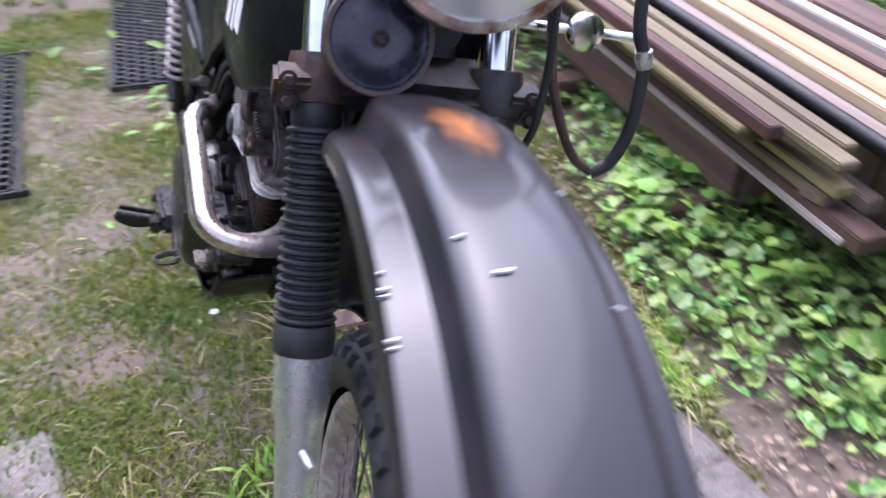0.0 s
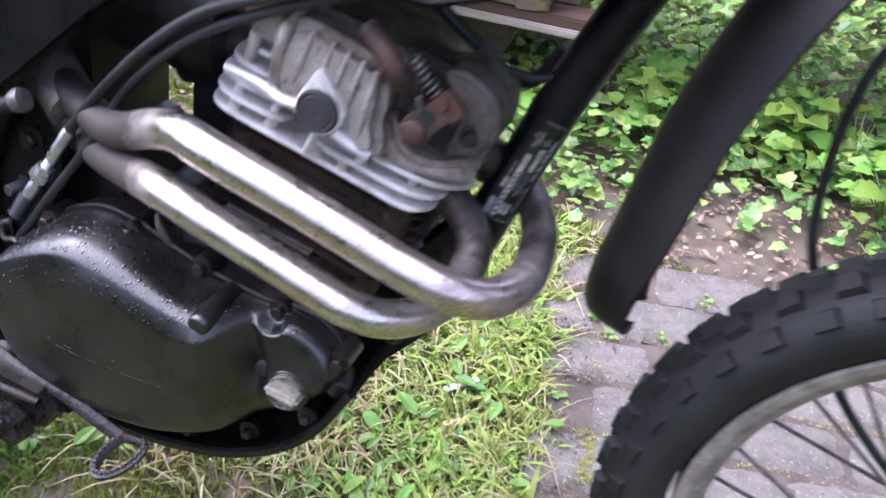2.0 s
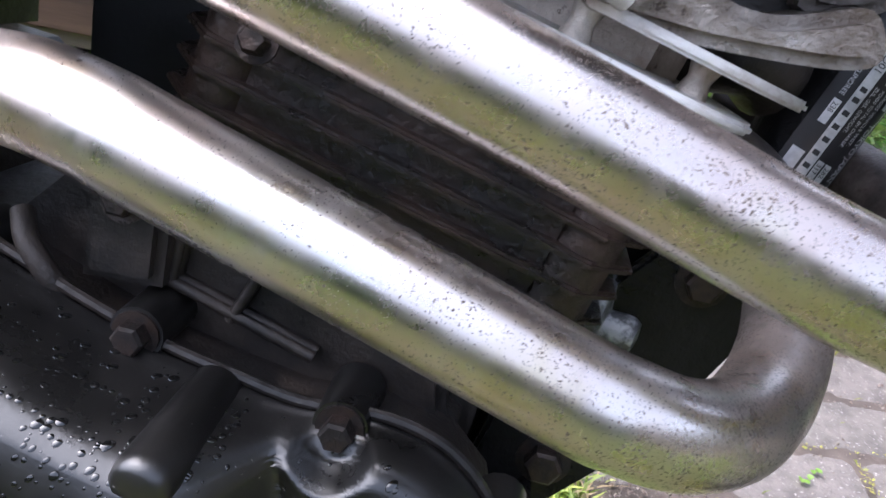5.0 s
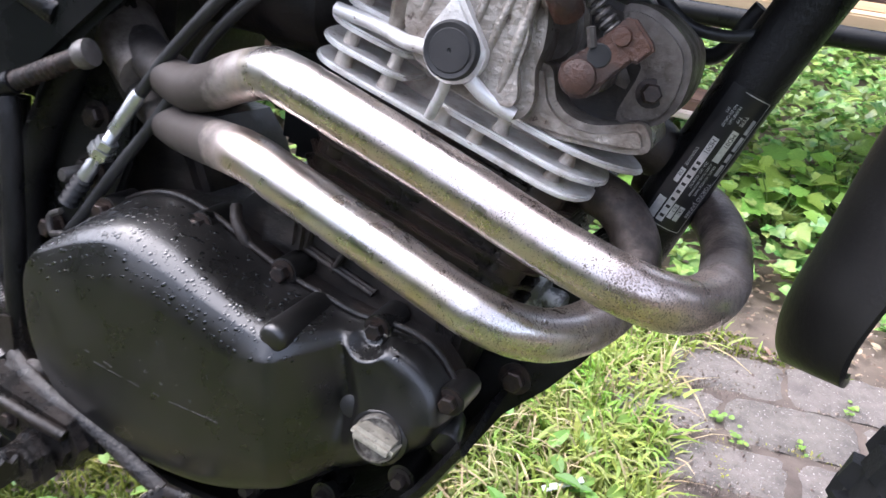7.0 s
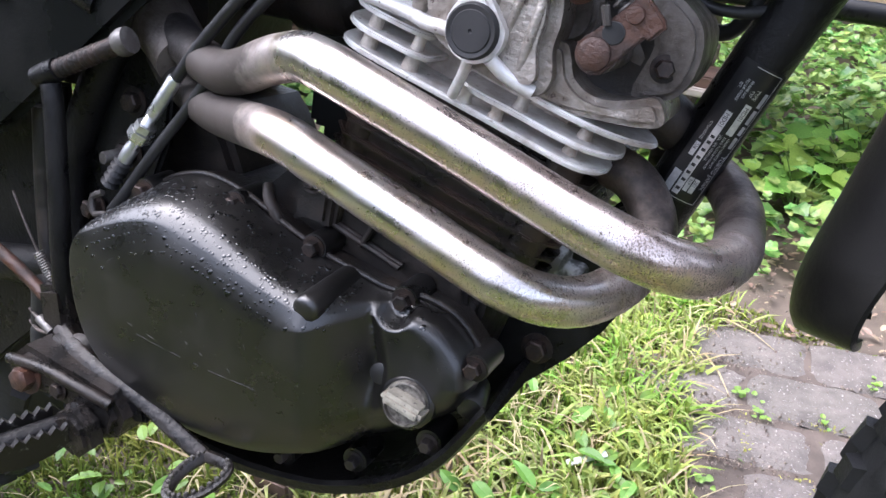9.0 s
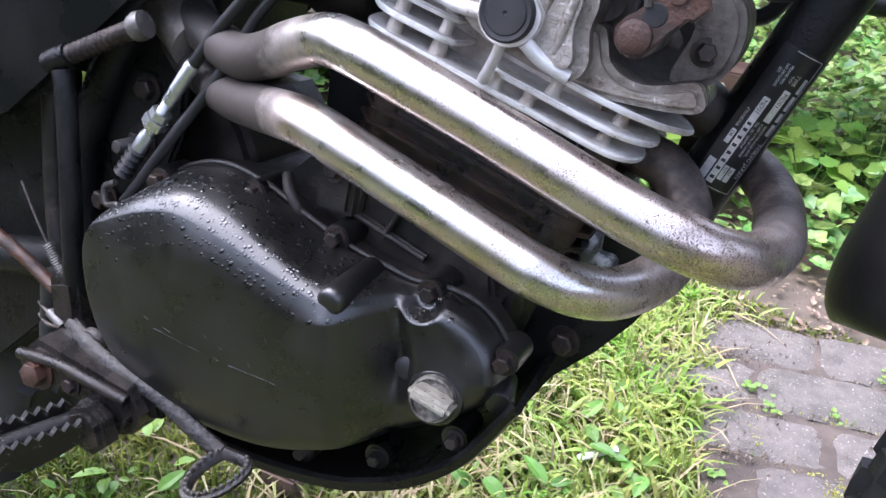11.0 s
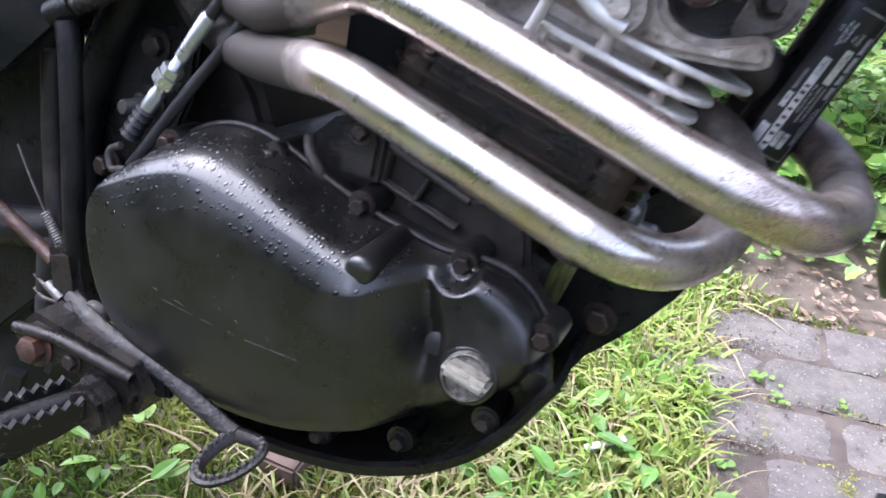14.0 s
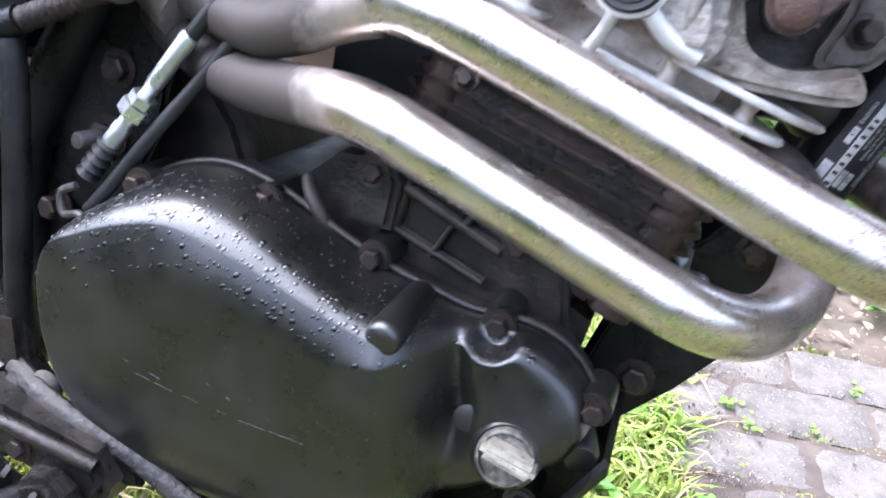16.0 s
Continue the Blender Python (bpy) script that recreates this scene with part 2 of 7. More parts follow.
def pipe_material():
    """Polished header pipe: bright metal tinted straw and pink, pitted with rust, blued and blackened where it turns in at the front."""
    m = bpy.data.materials.new("pitted_bright_steel")
    m.use_nodes = True
    n, link = m.node_tree.nodes, m.node_tree.links.new
    p = n["Principled BSDF"]
    where = n.new("ShaderNodeTexCoord").outputs["Object"]

    def noisy(scale, detail=5.0, rough=0.62):
        t = n.new("ShaderNodeTexNoise")
        t.inputs["Scale"].default_value, t.inputs["Detail"].default_value, t.inputs["Roughness"].default_value = scale, detail, rough
        link(where, t.inputs["Vector"])
        return t.outputs[0]

    def ramp(value, a, b, c=0.0, d=1.0):
        t = n.new("ShaderNodeMapRange")
        t.inputs[1].default_value, t.inputs[2].default_value, t.inputs[3].default_value, t.inputs[4].default_value = a, b, c, d
        link(value, t.inputs[0])
        return t.outputs[0]

    def plus(a, b, how="ADD"):
        t = n.new("ShaderNodeMath")
        t.operation = how
        link(a, t.inputs[0])
        link(b, t.inputs[1])
        return t.outputs[0]

    def blend(f, a, b):
        t = n.new("ShaderNodeMix")
        t.data_type = "RGBA"
        link(f, t.inputs[0])
        for k, c in ((6, a), (7, b)):
            if isinstance(c, tuple):
                t.inputs[k].default_value = (*c, 1)
            else:
                link(c, t.inputs[k])
        return t.outputs[2]

    xyz = n.new("ShaderNodeSeparateXYZ")
    link(where, xyz.inputs[0])
    tint = ramp(noisy(13), 0.34, 0.60)
    colour = blend(tint, (0.72, 0.70, 0.67), (0.69, 0.575, 0.52))
    straw = ramp(noisy(31), 0.56, 0.70)
    colour = blend(straw, colour, (0.64, 0.56, 0.43))
    turn_in = ramp(xyz.outputs[1], -0.150, -0.085)
    ahead = ramp(xyz.outputs[0], 0.02, 0.12)
    soot = ramp(plus(plus(turn_in, ahead, "MULTIPLY"), ramp(noisy(60), 0.3, 0.7, -0.3, 0.3)), 0.15, 0.85)
    rear = ramp(plus(ramp(xyz.outputs[0], -0.108, -0.160), ramp(noisy(32), 0.3, 0.7, -0.22, 0.22)), 0.10, 0.80)
    stain = plus(soot, rear, "MAXIMUM")
    colour = blend(soot, colour, (0.17, 0.150, 0.140))
    colour = blend(rear, colour, (0.060, 0.050, 0.044))
    pits = plus(plus(noisy(1100, 3.0, 0.7), ramp(xyz.outputs[0], -0.06, 0.13, 0.0, 0.09)), ramp(noisy(45), 0.35, 0.65, -0.04, 0.05))
    pits = ramp(pits, 0.640, 0.690)
    colour = blend(pits, colour, (0.10, 0.075, 0.06))
    link(colour, p.inputs["Base Color"])
    worn = plus(ramp(noisy(38, 6.0, 0.7), 0.35, 0.65, 0.22, 0.36), ramp(stain, 0, 1, 0.0, 0.28))
    link(plus(worn, ramp(pits, 0, 1, 0.0, 0.4)), p.inputs["Roughness"])
    link(plus(ramp(pits, 0, 1, 1.0, 0.3), plus(ramp(soot, 0, 1, 1.0, 0.7), ramp(rear, 0, 1, 1.0, 0.2), "MULTIPLY"), "MULTIPLY"), p.inputs["Metallic"])
    bump = n.new("ShaderNodeBump")
    bump.inputs["Strength"].default_value, bump.inputs["Distance"].default_value = 0.03, 0.002
    link(noisy(300, 5.0, 0.7), bump.inputs["Height"])
    link(bump.outputs[0], p.inputs["Normal"])
    return m


PIPE = pipe_material()


# ---- mesh helpers ----
def thing(name, label, category, m=None, group="", kind=""):
    ob = new(name)
    if m is not None:
        ob.matrix_world = m
    return tagged(ob, label, category, group, kind)


def finish(me, sharp=38):
    me.shade_smooth()
    me.set_sharp_from_angle(angle=radians(sharp))


def part(name, bm, mat, parent=None, label="", sharp=38):
    me = bpy.data.meshes.new(name)
    bm.normal_update()
    bm.to_mesh(me)
    bm.free()
    me.materials.append(mat)
    finish(me, sharp)
    ob = new(name, me)
    if parent is not None:
        ob.parent = parent
    if label:
        ob["label"] = label
    return ob


def part_py(name, verts, faces, mat, parent=None, label="", smooth=True):
    me = bpy.data.meshes.new(name)
    me.from_pydata(verts, [], faces)
    me.materials.append(mat)
    if smooth:
        finish(me)
    ob = new(name, me)
    if parent is not None:
        ob.parent = parent
    if label:
        ob["label"] = label
    return ob


def spline(pts, steps=8):
    """Catmull-Rom through the points."""
    P = [Vector(p) for p in pts]
    P = [2 * P[0] - P[1]] + P + [2 * P[-1] - P[-2]]
    out = []
    for i in range(1, len(P) - 2):
        a, b, c, d = P[i - 1], P[i], P[i + 1], P[i + 2]
        for k in range(steps):
            t = k / steps
            out.append(0.5 * (2 * b + (c - a) * t + (2 * a - 5 * b + 4 * c - d) * t * t + (3 * b - a - 3 * c + d) * t ** 3))
    out.append(P[-2])
    return out


def sweep(bm, path, radius, seg=12, caps=True, flat=1.0):
    """A round tube along a list of points; radius is a number or a function of 0..1."""
    path = [Vector(p) for p in path]
    n = len(path)
    tang = [(path[min(i + 1, n - 1)] - path[max(i - 1, 0)]).normalized() for i in range(n)]
    side = tang[0].orthogonal().normalized()
    rings = []
    for i in range(n):
        side = (side - tang[i] * side.dot(tang[i])).normalized()
        up = tang[i].cross(side)
        r = radius(i / (n - 1)) if callable(radius) else radius
        rings.append([bm.verts.new(path[i] + r * (math.cos(2 * math.pi * k / seg) * side + flat * math.sin(2 * math.pi * k / seg) * up)) for k in range(seg)])
    for a, b in zip(rings, rings[1:]):
        for k in range(seg):
            bm.faces.new((a[k], a[(k + 1) % seg], b[(k + 1) % seg], b[k]))
    if caps:
        bm.faces.new(rings[0][::-1])
        bm.faces.new(rings[-1])
    return bm


def tube(pts, radius, seg=12, steps=8, smooth=True, caps=True, flat=1.0):
    return sweep(bmesh.new(), spline(pts, steps) if smooth else pts, radius, seg, caps, flat)


def lathe(profile, origin, axis, seg=24, bm=None):
    """Profile rows of (radius, distance along the axis)."""
    bm = bm or bmesh.new()
    axis = Vector(axis).normalized()
    s = axis.orthogonal().normalized()
    u = axis.cross(s)
    o = Vector(origin)
    rings = []
    for r, h in profile:
        if r < 1e-6:
            rings.append([bm.verts.new(o + axis * h)])
        else:
            rings.append([bm.verts.new(o + axis * h + r * (math.cos(2 * math.pi * k / seg) * s + math.sin(2 * math.pi * k / seg) * u)) for k in range(seg)])
    for a, b in zip(rings, rings[1:]):
        for k in range(seg):
            k2 = (k + 1) % seg
            if len(a) == 1 and len(b) == 1:
                continue
            if len(a) == 1:
                bm.faces.new((a[0], b[k2], b[k]))
            elif len(b) == 1:
                bm.faces.new((a[k], a[k2], b[0]))
            else:
                bm.faces.new((a[k], a[k2], b[k2], b[k]))
    bmesh.ops.recalc_face_normals(bm, faces=bm.faces)
    return bm


def prism(outline, y0, y1, bevel=0.0, bm=None, m=None, segments=2):
    """A closed outline in x and z, extruded along y."""
    own = bmesh.new()
    a = [own.verts.new((x, y0, z)) for x, z in outline]
    b = [own.verts.new((x, y1, z)) for x, z in outline]
    own.faces.new(a)
    own.faces.new(b[::-1])
    k = len(a)
    for i in range(k):
        own.faces.new((a[i], b[i], b[(i + 1) % k], a[(i + 1) % k]))
    bmesh.ops.recalc_face_normals(own, faces=own.faces)
    if bevel:
        edges = [e for e in own.edges if (e.verts[0] in a) == (e.verts[1] in a)]
        bmesh.ops.bevel(own, geom=edges, offset=bevel, segments=segments, affect="EDGES", clamp_overlap=True)
    if m is not None:
        bmesh.ops.transform(own, matrix=m, verts=own.verts)
    return merged(bm, own)


def box(size, m=None, bevel=0.0, bm=None, segments=2):
    own = bmesh.new()
    bmesh.ops.create_cube(own, size=1.0)
    bmesh.ops.scale(own, vec=size, verts=own.verts)
    if bevel:
        bmesh.ops.bevel(own, geom=list(own.edges), offset=bevel, segments=segments, affect="EDGES", clamp_overlap=True)
    if m is not None:
        bmesh.ops.transform(own, matrix=m, verts=own.verts)
    return merged(bm, own)


def merged(bm, own):
    if bm is None:
        return own
    me = bpy.data.meshes.new("temp")
    own.to_mesh(me)
    own.free()
    bm.from_mesh(me)
    bpy.data.meshes.remove(me)
    return bm


def helix(a, b, radius, turns, wire, per=12):
    """A coil spring between two points."""
    a, b = Vector(a), Vector(b)
    ax = (b - a).normalized()
    u = ax.orthogonal().normalized()
    v = ax.cross(u)
    n = turns * per
    return sweep(bmesh.new(), [a + (b - a) * (k / n) + radius * (math.cos(2 * math.pi * k / per) * u + math.sin(2 * math.pi * k / per) * v) for k in range(n + 1)], wire, 6)


def ease(t):
    t = max(0.0, min(1.0, t))
    return t * t * (3 - 2 * t)


def hexagon(r, turn=0.0):
    return [(r * math.cos(math.pi / 3 * k + turn), r * math.sin(math.pi / 3 * k + turn)) for k in range(6)]


def bolt(name, parent, at, axis=(0, -1, 0), r=0.0075, h=0.006, mat=None, washer=True, label=""):
    """A hex-headed bolt with a washer; the axis points out of the surface."""
    bm = bmesh.new()
    if washer:
        lathe([(0.0, 0.0), (r * 1.45, 0.0), (r * 1.45, 0.0012), (0.0, 0.0012)], (0, 0, 0), (0, 0, 1), 16, bm)
    own = bmesh.new()
    a = [own.verts.new((x, y, 0.001)) for x, y in hexagon(r)]
    b = [own.verts.new((x, y, h)) for x, y in hexagon(r)]
    c = [own.verts.new((x * 0.82, y * 0.82, h + 0.0012)) for x, y in hexagon(r)]
    own.faces.new(a[::-1])
    for lo_ring, hi_ring in ((a, b), (b, c)):
        for k in range(6):
            own.faces.new((lo_ring[k], lo_ring[(k + 1) % 6], hi_ring[(k + 1) % 6], hi_ring[k]))
    own.faces.new(c)
    merged(bm, own)
    turn = Vector(axis).to_track_quat("Z", "Y").to_matrix().to_4x4()
    bmesh.ops.transform(bm, matrix=Matrix.Translation(at) @ turn, verts=bm.verts)
    return part(name, bm, mat or RUSTBOLT, parent, label)


# ---- the motorcycle, in its own upright frame: x ahead, y to its left, z up ----
LEANING = pose(-0.0107, 0.0479, 0.0076, -12.77, 2.04, 9.92)
bike = thing("motorcycle", "old black trail motorcycle with rusty fittings, leaning on its side stand", "motorcycle", LEANING)

AXLE = Vector((0.6215, 0.0, 0.4006))
HEAD_TILT = radians(14.5)
ENGINE = Matrix.Translation((-0.0195, 0.022, 0.597)) @ Matrix.Rotation(HEAD_TILT, 4, "Y")


def eng(x, y, z):
    """A point of the tilted cylinder's own frame in the bike's frame."""
    return ENGINE @ Vector((x, y, z))


def tread(wheel, lanes, rows, r0, reach, out, tall):
    """Tyre knobs, each a part that shares one of two worn block shapes."""
    rnd = random.Random(rows)
    shapes = []
    for across, wide, long in lanes[:2]:
        bm = bmesh.new()
        bmesh.ops.create_cube(bm, size=1.0)
        for v in bm.verts:
            top = 0.80 if v.co.z > 0 else 1.08
            v.co = Vector((v.co.x * long * top, v.co.y * wide * top, v.co.z * tall + (0.0015 * rnd.uniform(-1, 1) if v.co.z > 0 else 0)))
        me = bpy.data.meshes.new("tread_knob")
        bm.to_mesh(me)
        bm.free()
        me.materials.append(TYRE)
        shapes.append(me)
    for k in range(rows):
        for lane, (across, wide, long) in enumerate(lanes):
            ang = 2 * math.pi * (k + (0.5 if lane % 2 else 0.0)) / rows
            tip = math.asin(max(-1, min(1, across / reach)))
            ob = new("tread_knob", shapes[lane % 2])
            ob.parent = wheel
            ob.matrix_local = Matrix.Rotation(ang, 4, "Y") @ Matrix.Translation((0, 0, r0)) @ Matrix.Rotation(-tip, 4, "X") @ Matrix.Translation((0, 0, out))


def rear_wheel():
    hub = lathe([(0.0, -0.075), (0.03, -0.075), (0.075, -0.06), (0.078, -0.03), (0.03, -0.02), (0.03, 0.05), (0.06, 0.06), (0.0, 0.07)], (0, 0, 0), (0, 1, 0), 24)
    wheel = part("rear_wheel", hub, GRIME, bike, "muddy spoked rear wheel with a knobbly tyre")
    wheel.matrix_local = Matrix.Translation((-0.785, 0.0, 0.340))
    rim = lathe([(0.222, -0.030), (0.234, -0.034), (0.238, -0.028), (0.226, -0.018), (0.212, 0.0), (0.226, 0.018), (0.238, 0.028), (0.234, 0.034), (0.222, 0.030), (0.206, 0.0), (0.222, -0.030)], (0, 0, 0), (0, 1, 0), 60)
    part("rim", rim, RIM, wheel)
    prof = [(0.285 + 0.055 * math.cos(radians(-120 + 240 * k / 14)), 0.058 * math.sin(radians(-120 + 240 * k / 14))) for k in range(15)]
    part("tyre", lathe(prof, (0, 0, 0), (0, 1, 0), 60), TYRE, wheel)
    tread(wheel, tuple((a, 0.021, 0.026) for a in (-0.053, -0.027, 0.0, 0.027, 0.053)), 40, 0.285, 0.060, 0.0585, 0.013)
    for k in range(32):
        a = 2 * math.pi * k / 32
        lead = 0.4 if (k // 2) % 2 else -0.4
        p0 = Vector((0.06 * math.sin(a + lead), -0.045 if k % 2 else 0.045, 0.06 * math.cos(a + lead)))
        part("spoke", tube([p0, Vector((0.21 * math.sin(a), 0, 0.21 * math.cos(a)))], 0.002, 6, smooth=False), SPOKE, wheel)


rear_wheel()

# ---- fork ----
FORK_TOP, FORK_LOW = Vector((0.405, 0, 1.000)), Vector((0.652, 0, 0.382))
FORK_DIR = (FORK_TOP - FORK_LOW).normalized()


def on_fork(z, y=0.0):
    p = FORK_LOW + FORK_DIR * ((z - FORK_LOW.z) / FORK_DIR.z)
    return Vector((p.x, y, p.z))


STEER_AT = on_fork(1.0) + Vector((-0.055, 0, 0))
STEER = Matrix.Translation(Vector((-0.0246, -0.0192, -0.0166)) + STEER_AT) @ Matrix.Rotation(radians(-8.5), 4, FORK_DIR) @ Matrix.Rotation(radians(-4.0), 4, "Y") @ Matrix.Translation(-STEER_AT)


def steered(ob):
    """Turns a part of the front end with the steering, a little to the bike's right."""
    ob.matrix_basis = STEER @ ob.matrix_basis
    return ob


def fork_leg(y):
    bottom, top = on_fork(0.394, y), on_fork(0.744, y)
    leg = part("fork_leg", lathe([(0.0, -0.03), (0.017, -0.03), (0.022, -0.015), (0.022, 0.045), (0.0245, 0.07), (0.0235, 0.22), (0.0255, 0.29), (0.030, 0.318), (0.0305, 0.380), (0.0, 0.383)], bottom, FORK_DIR, 28), LEG, bike, "dull silver alloy fork slider")
    prof, length, folds = [(0.0315, -0.004), (0.0325, 0.004), (0.0325, 0.024), (0.030, 0.028)], 0.253, 20
    for k in range(folds):
        h = 0.028 + (length - 0.05) * k / folds
        d = (length - 0.05) / folds
        wide = 0.0325 - 0.0035 * (k / folds)
        prof += [(wide - 0.0055, h + 0.10 * d), (wide, h + 0.40 * d), (wide, h + 0.62 * d), (wide - 0.0055, h + 0.92 * d)]
    prof += [(0.0255, length - 0.020), (0.0255, length)]
    steered(leg)
    part("gaiter", lathe(prof, top, FORK_DIR, 32), RUBBER, leg, "ribbed black rubber fork gaiter")
    part("stanchion", lathe([(0.018, 0.0), (0.018, 0.27), (0.0, 0.27)], on_fork(0.985, y), FORK_DIR, 24), CHROME, leg, "bright chrome stanchion")
    lug = tube([on_fork(0.650, y) + Vector((0.016, 0.0, 0.002)), on_fork(0.650, y) + Vector((0.034, 0.008, -0.004)), on_fork(0.650, y) + Vector((0.046, 0.012, -0.001))], lambda t: 0.008 - 0.0025 * t, 10)
    part("cable_lug", lug, LEG, leg)
    c = on_fork(1.002, y)
    clamp = lathe([(0.0195, -0.024), (0.0285, -0.024), (0.030, -0.018), (0.030, 0.018), (0.0285, 0.024), (0.0195, 0.024)], c, FORK_DIR, 24)
    side = -1 if y < 0 else 1
    box((0.030, 0.040, 0.040), Matrix.Translation(c + Vector((0.012, side * 0.026, -0.005))) @ Matrix.Rotation(radians(22), 4, "Y"), 0.005, clamp)
    yoke = part("yoke_clamp", clamp, RUST if y < 0 else GRIME, leg, "rusty lower fork clamp")
    bolt("clamp_bolt", yoke, c + Vector((0.028, side * 0.032, 0.006)), (1, 0, 0.2), 0.0065, 0.007)
    bolt("clamp_bolt", yoke, c + Vector((0.030, side * 0.032, -0.014)), (1, 0, 0.2), 0.0065, 0.007)


fork_leg(-0.094)
fork_leg(0.092)
steered(part("lower_yoke", box((0.07, 0.17, 0.045), Matrix.Translation(on_fork(1.000) + Vector((-0.012, 0, 0))) @ Matrix.Rotation(radians(22), 4, "Y"), 0.012), GRIME, bike, "dirty black lower fork yoke"))
steered(part("upper_yoke", box((0.07, 0.22, 0.035), Matrix.Translation(on_fork(1.235)) @ Matrix.Rotation(radians(22), 4, "Y"), 0.012), BLACK, bike))
part("steering_head", lathe([(0.0, 0), (0.03, 0), (0.027, 0.03), (0.027, 0.18), (0.03, 0.20), (0, 0.20)], on_fork(1.01) + Vector((-0.055, 0, 0)), FORK_DIR, 24), BLACK, bike)


def front_wheel():
    hub = lathe([(0.0, -0.055), (0.026, -0.055), (0.028, -0.046), (0.036, -0.044), (0.038, -0.034), (0.024, -0.030), (0.024, 0.022), (0.062, 0.028), (0.068, 0.050), (0.060, 0.056), (0.0, 0.058)], (0, 0, 0), (0, 1, 0), 28)
    wheel = part("front_wheel", hub, STEEL, bike, "spoked wheel with a knobbly tyre and pale corroded rim")
    wheel.matrix_local = Matrix.Translation(AXLE)
    steered(wheel)
    rim = lathe([(0.274, -0.021), (0.283, -0.024), (0.286, -0.021), (0.279, -0.017), (0.268, -0.012), (0.262, 0.0), (0.268, 0.012), (0.279, 0.017), (0.286, 0.021), (0.283, 0.024), (0.274, 0.021), (0.262, 0.011), (0.256, 0.0), (0.262, -0.011), (0.274, -0.021)], (0, 0, 0), (0, 1, 0), 72)
    part("rim", rim, RIM, wheel)
    prof = []
    for k in range(15):
        a = radians(-135 + 270 * k / 14)
        prof.append((0.318 + 0.037 * math.cos(a), 0.041 * math.sin(a)))
    tyre = lathe(prof, (0, 0, 0), (0, 1, 0), 72)
    part("tyre", tyre, TYRE, wheel, "worn knobbly black tyre")
    lanes = ((-0.0395, 0.017, 0.022), (-0.0205, 0.018, 0.024), (0.0, 0.017, 0.020), (0.0205, 0.018, 0.024), (0.0395, 0.017, 0.022))
    tread(wheel, lanes, 46, 0.318, 0.045, 0.0395, 0.012)
    for k in range(36):
        a = 2 * math.pi * k / 36
        sidey = -0.036 if k % 2 else 0.030
        lead = 0.42 if (k // 2) % 2 else -0.42
        r0 = 0.033 if k % 2 else 0.060
        p0 = Vector((r0 * math.sin(a + lead * 1.6), sidey, r0 * math.cos(a + lead * 1.6)))
        p1 = Vector((0.262 * math.sin(a), 0.0, 0.262 * math.cos(a)))
        part("spoke", tube([p0, p1], 0.0021, 6, smooth=False), SPOKE, wheel)
    return wheel


front_wheel()


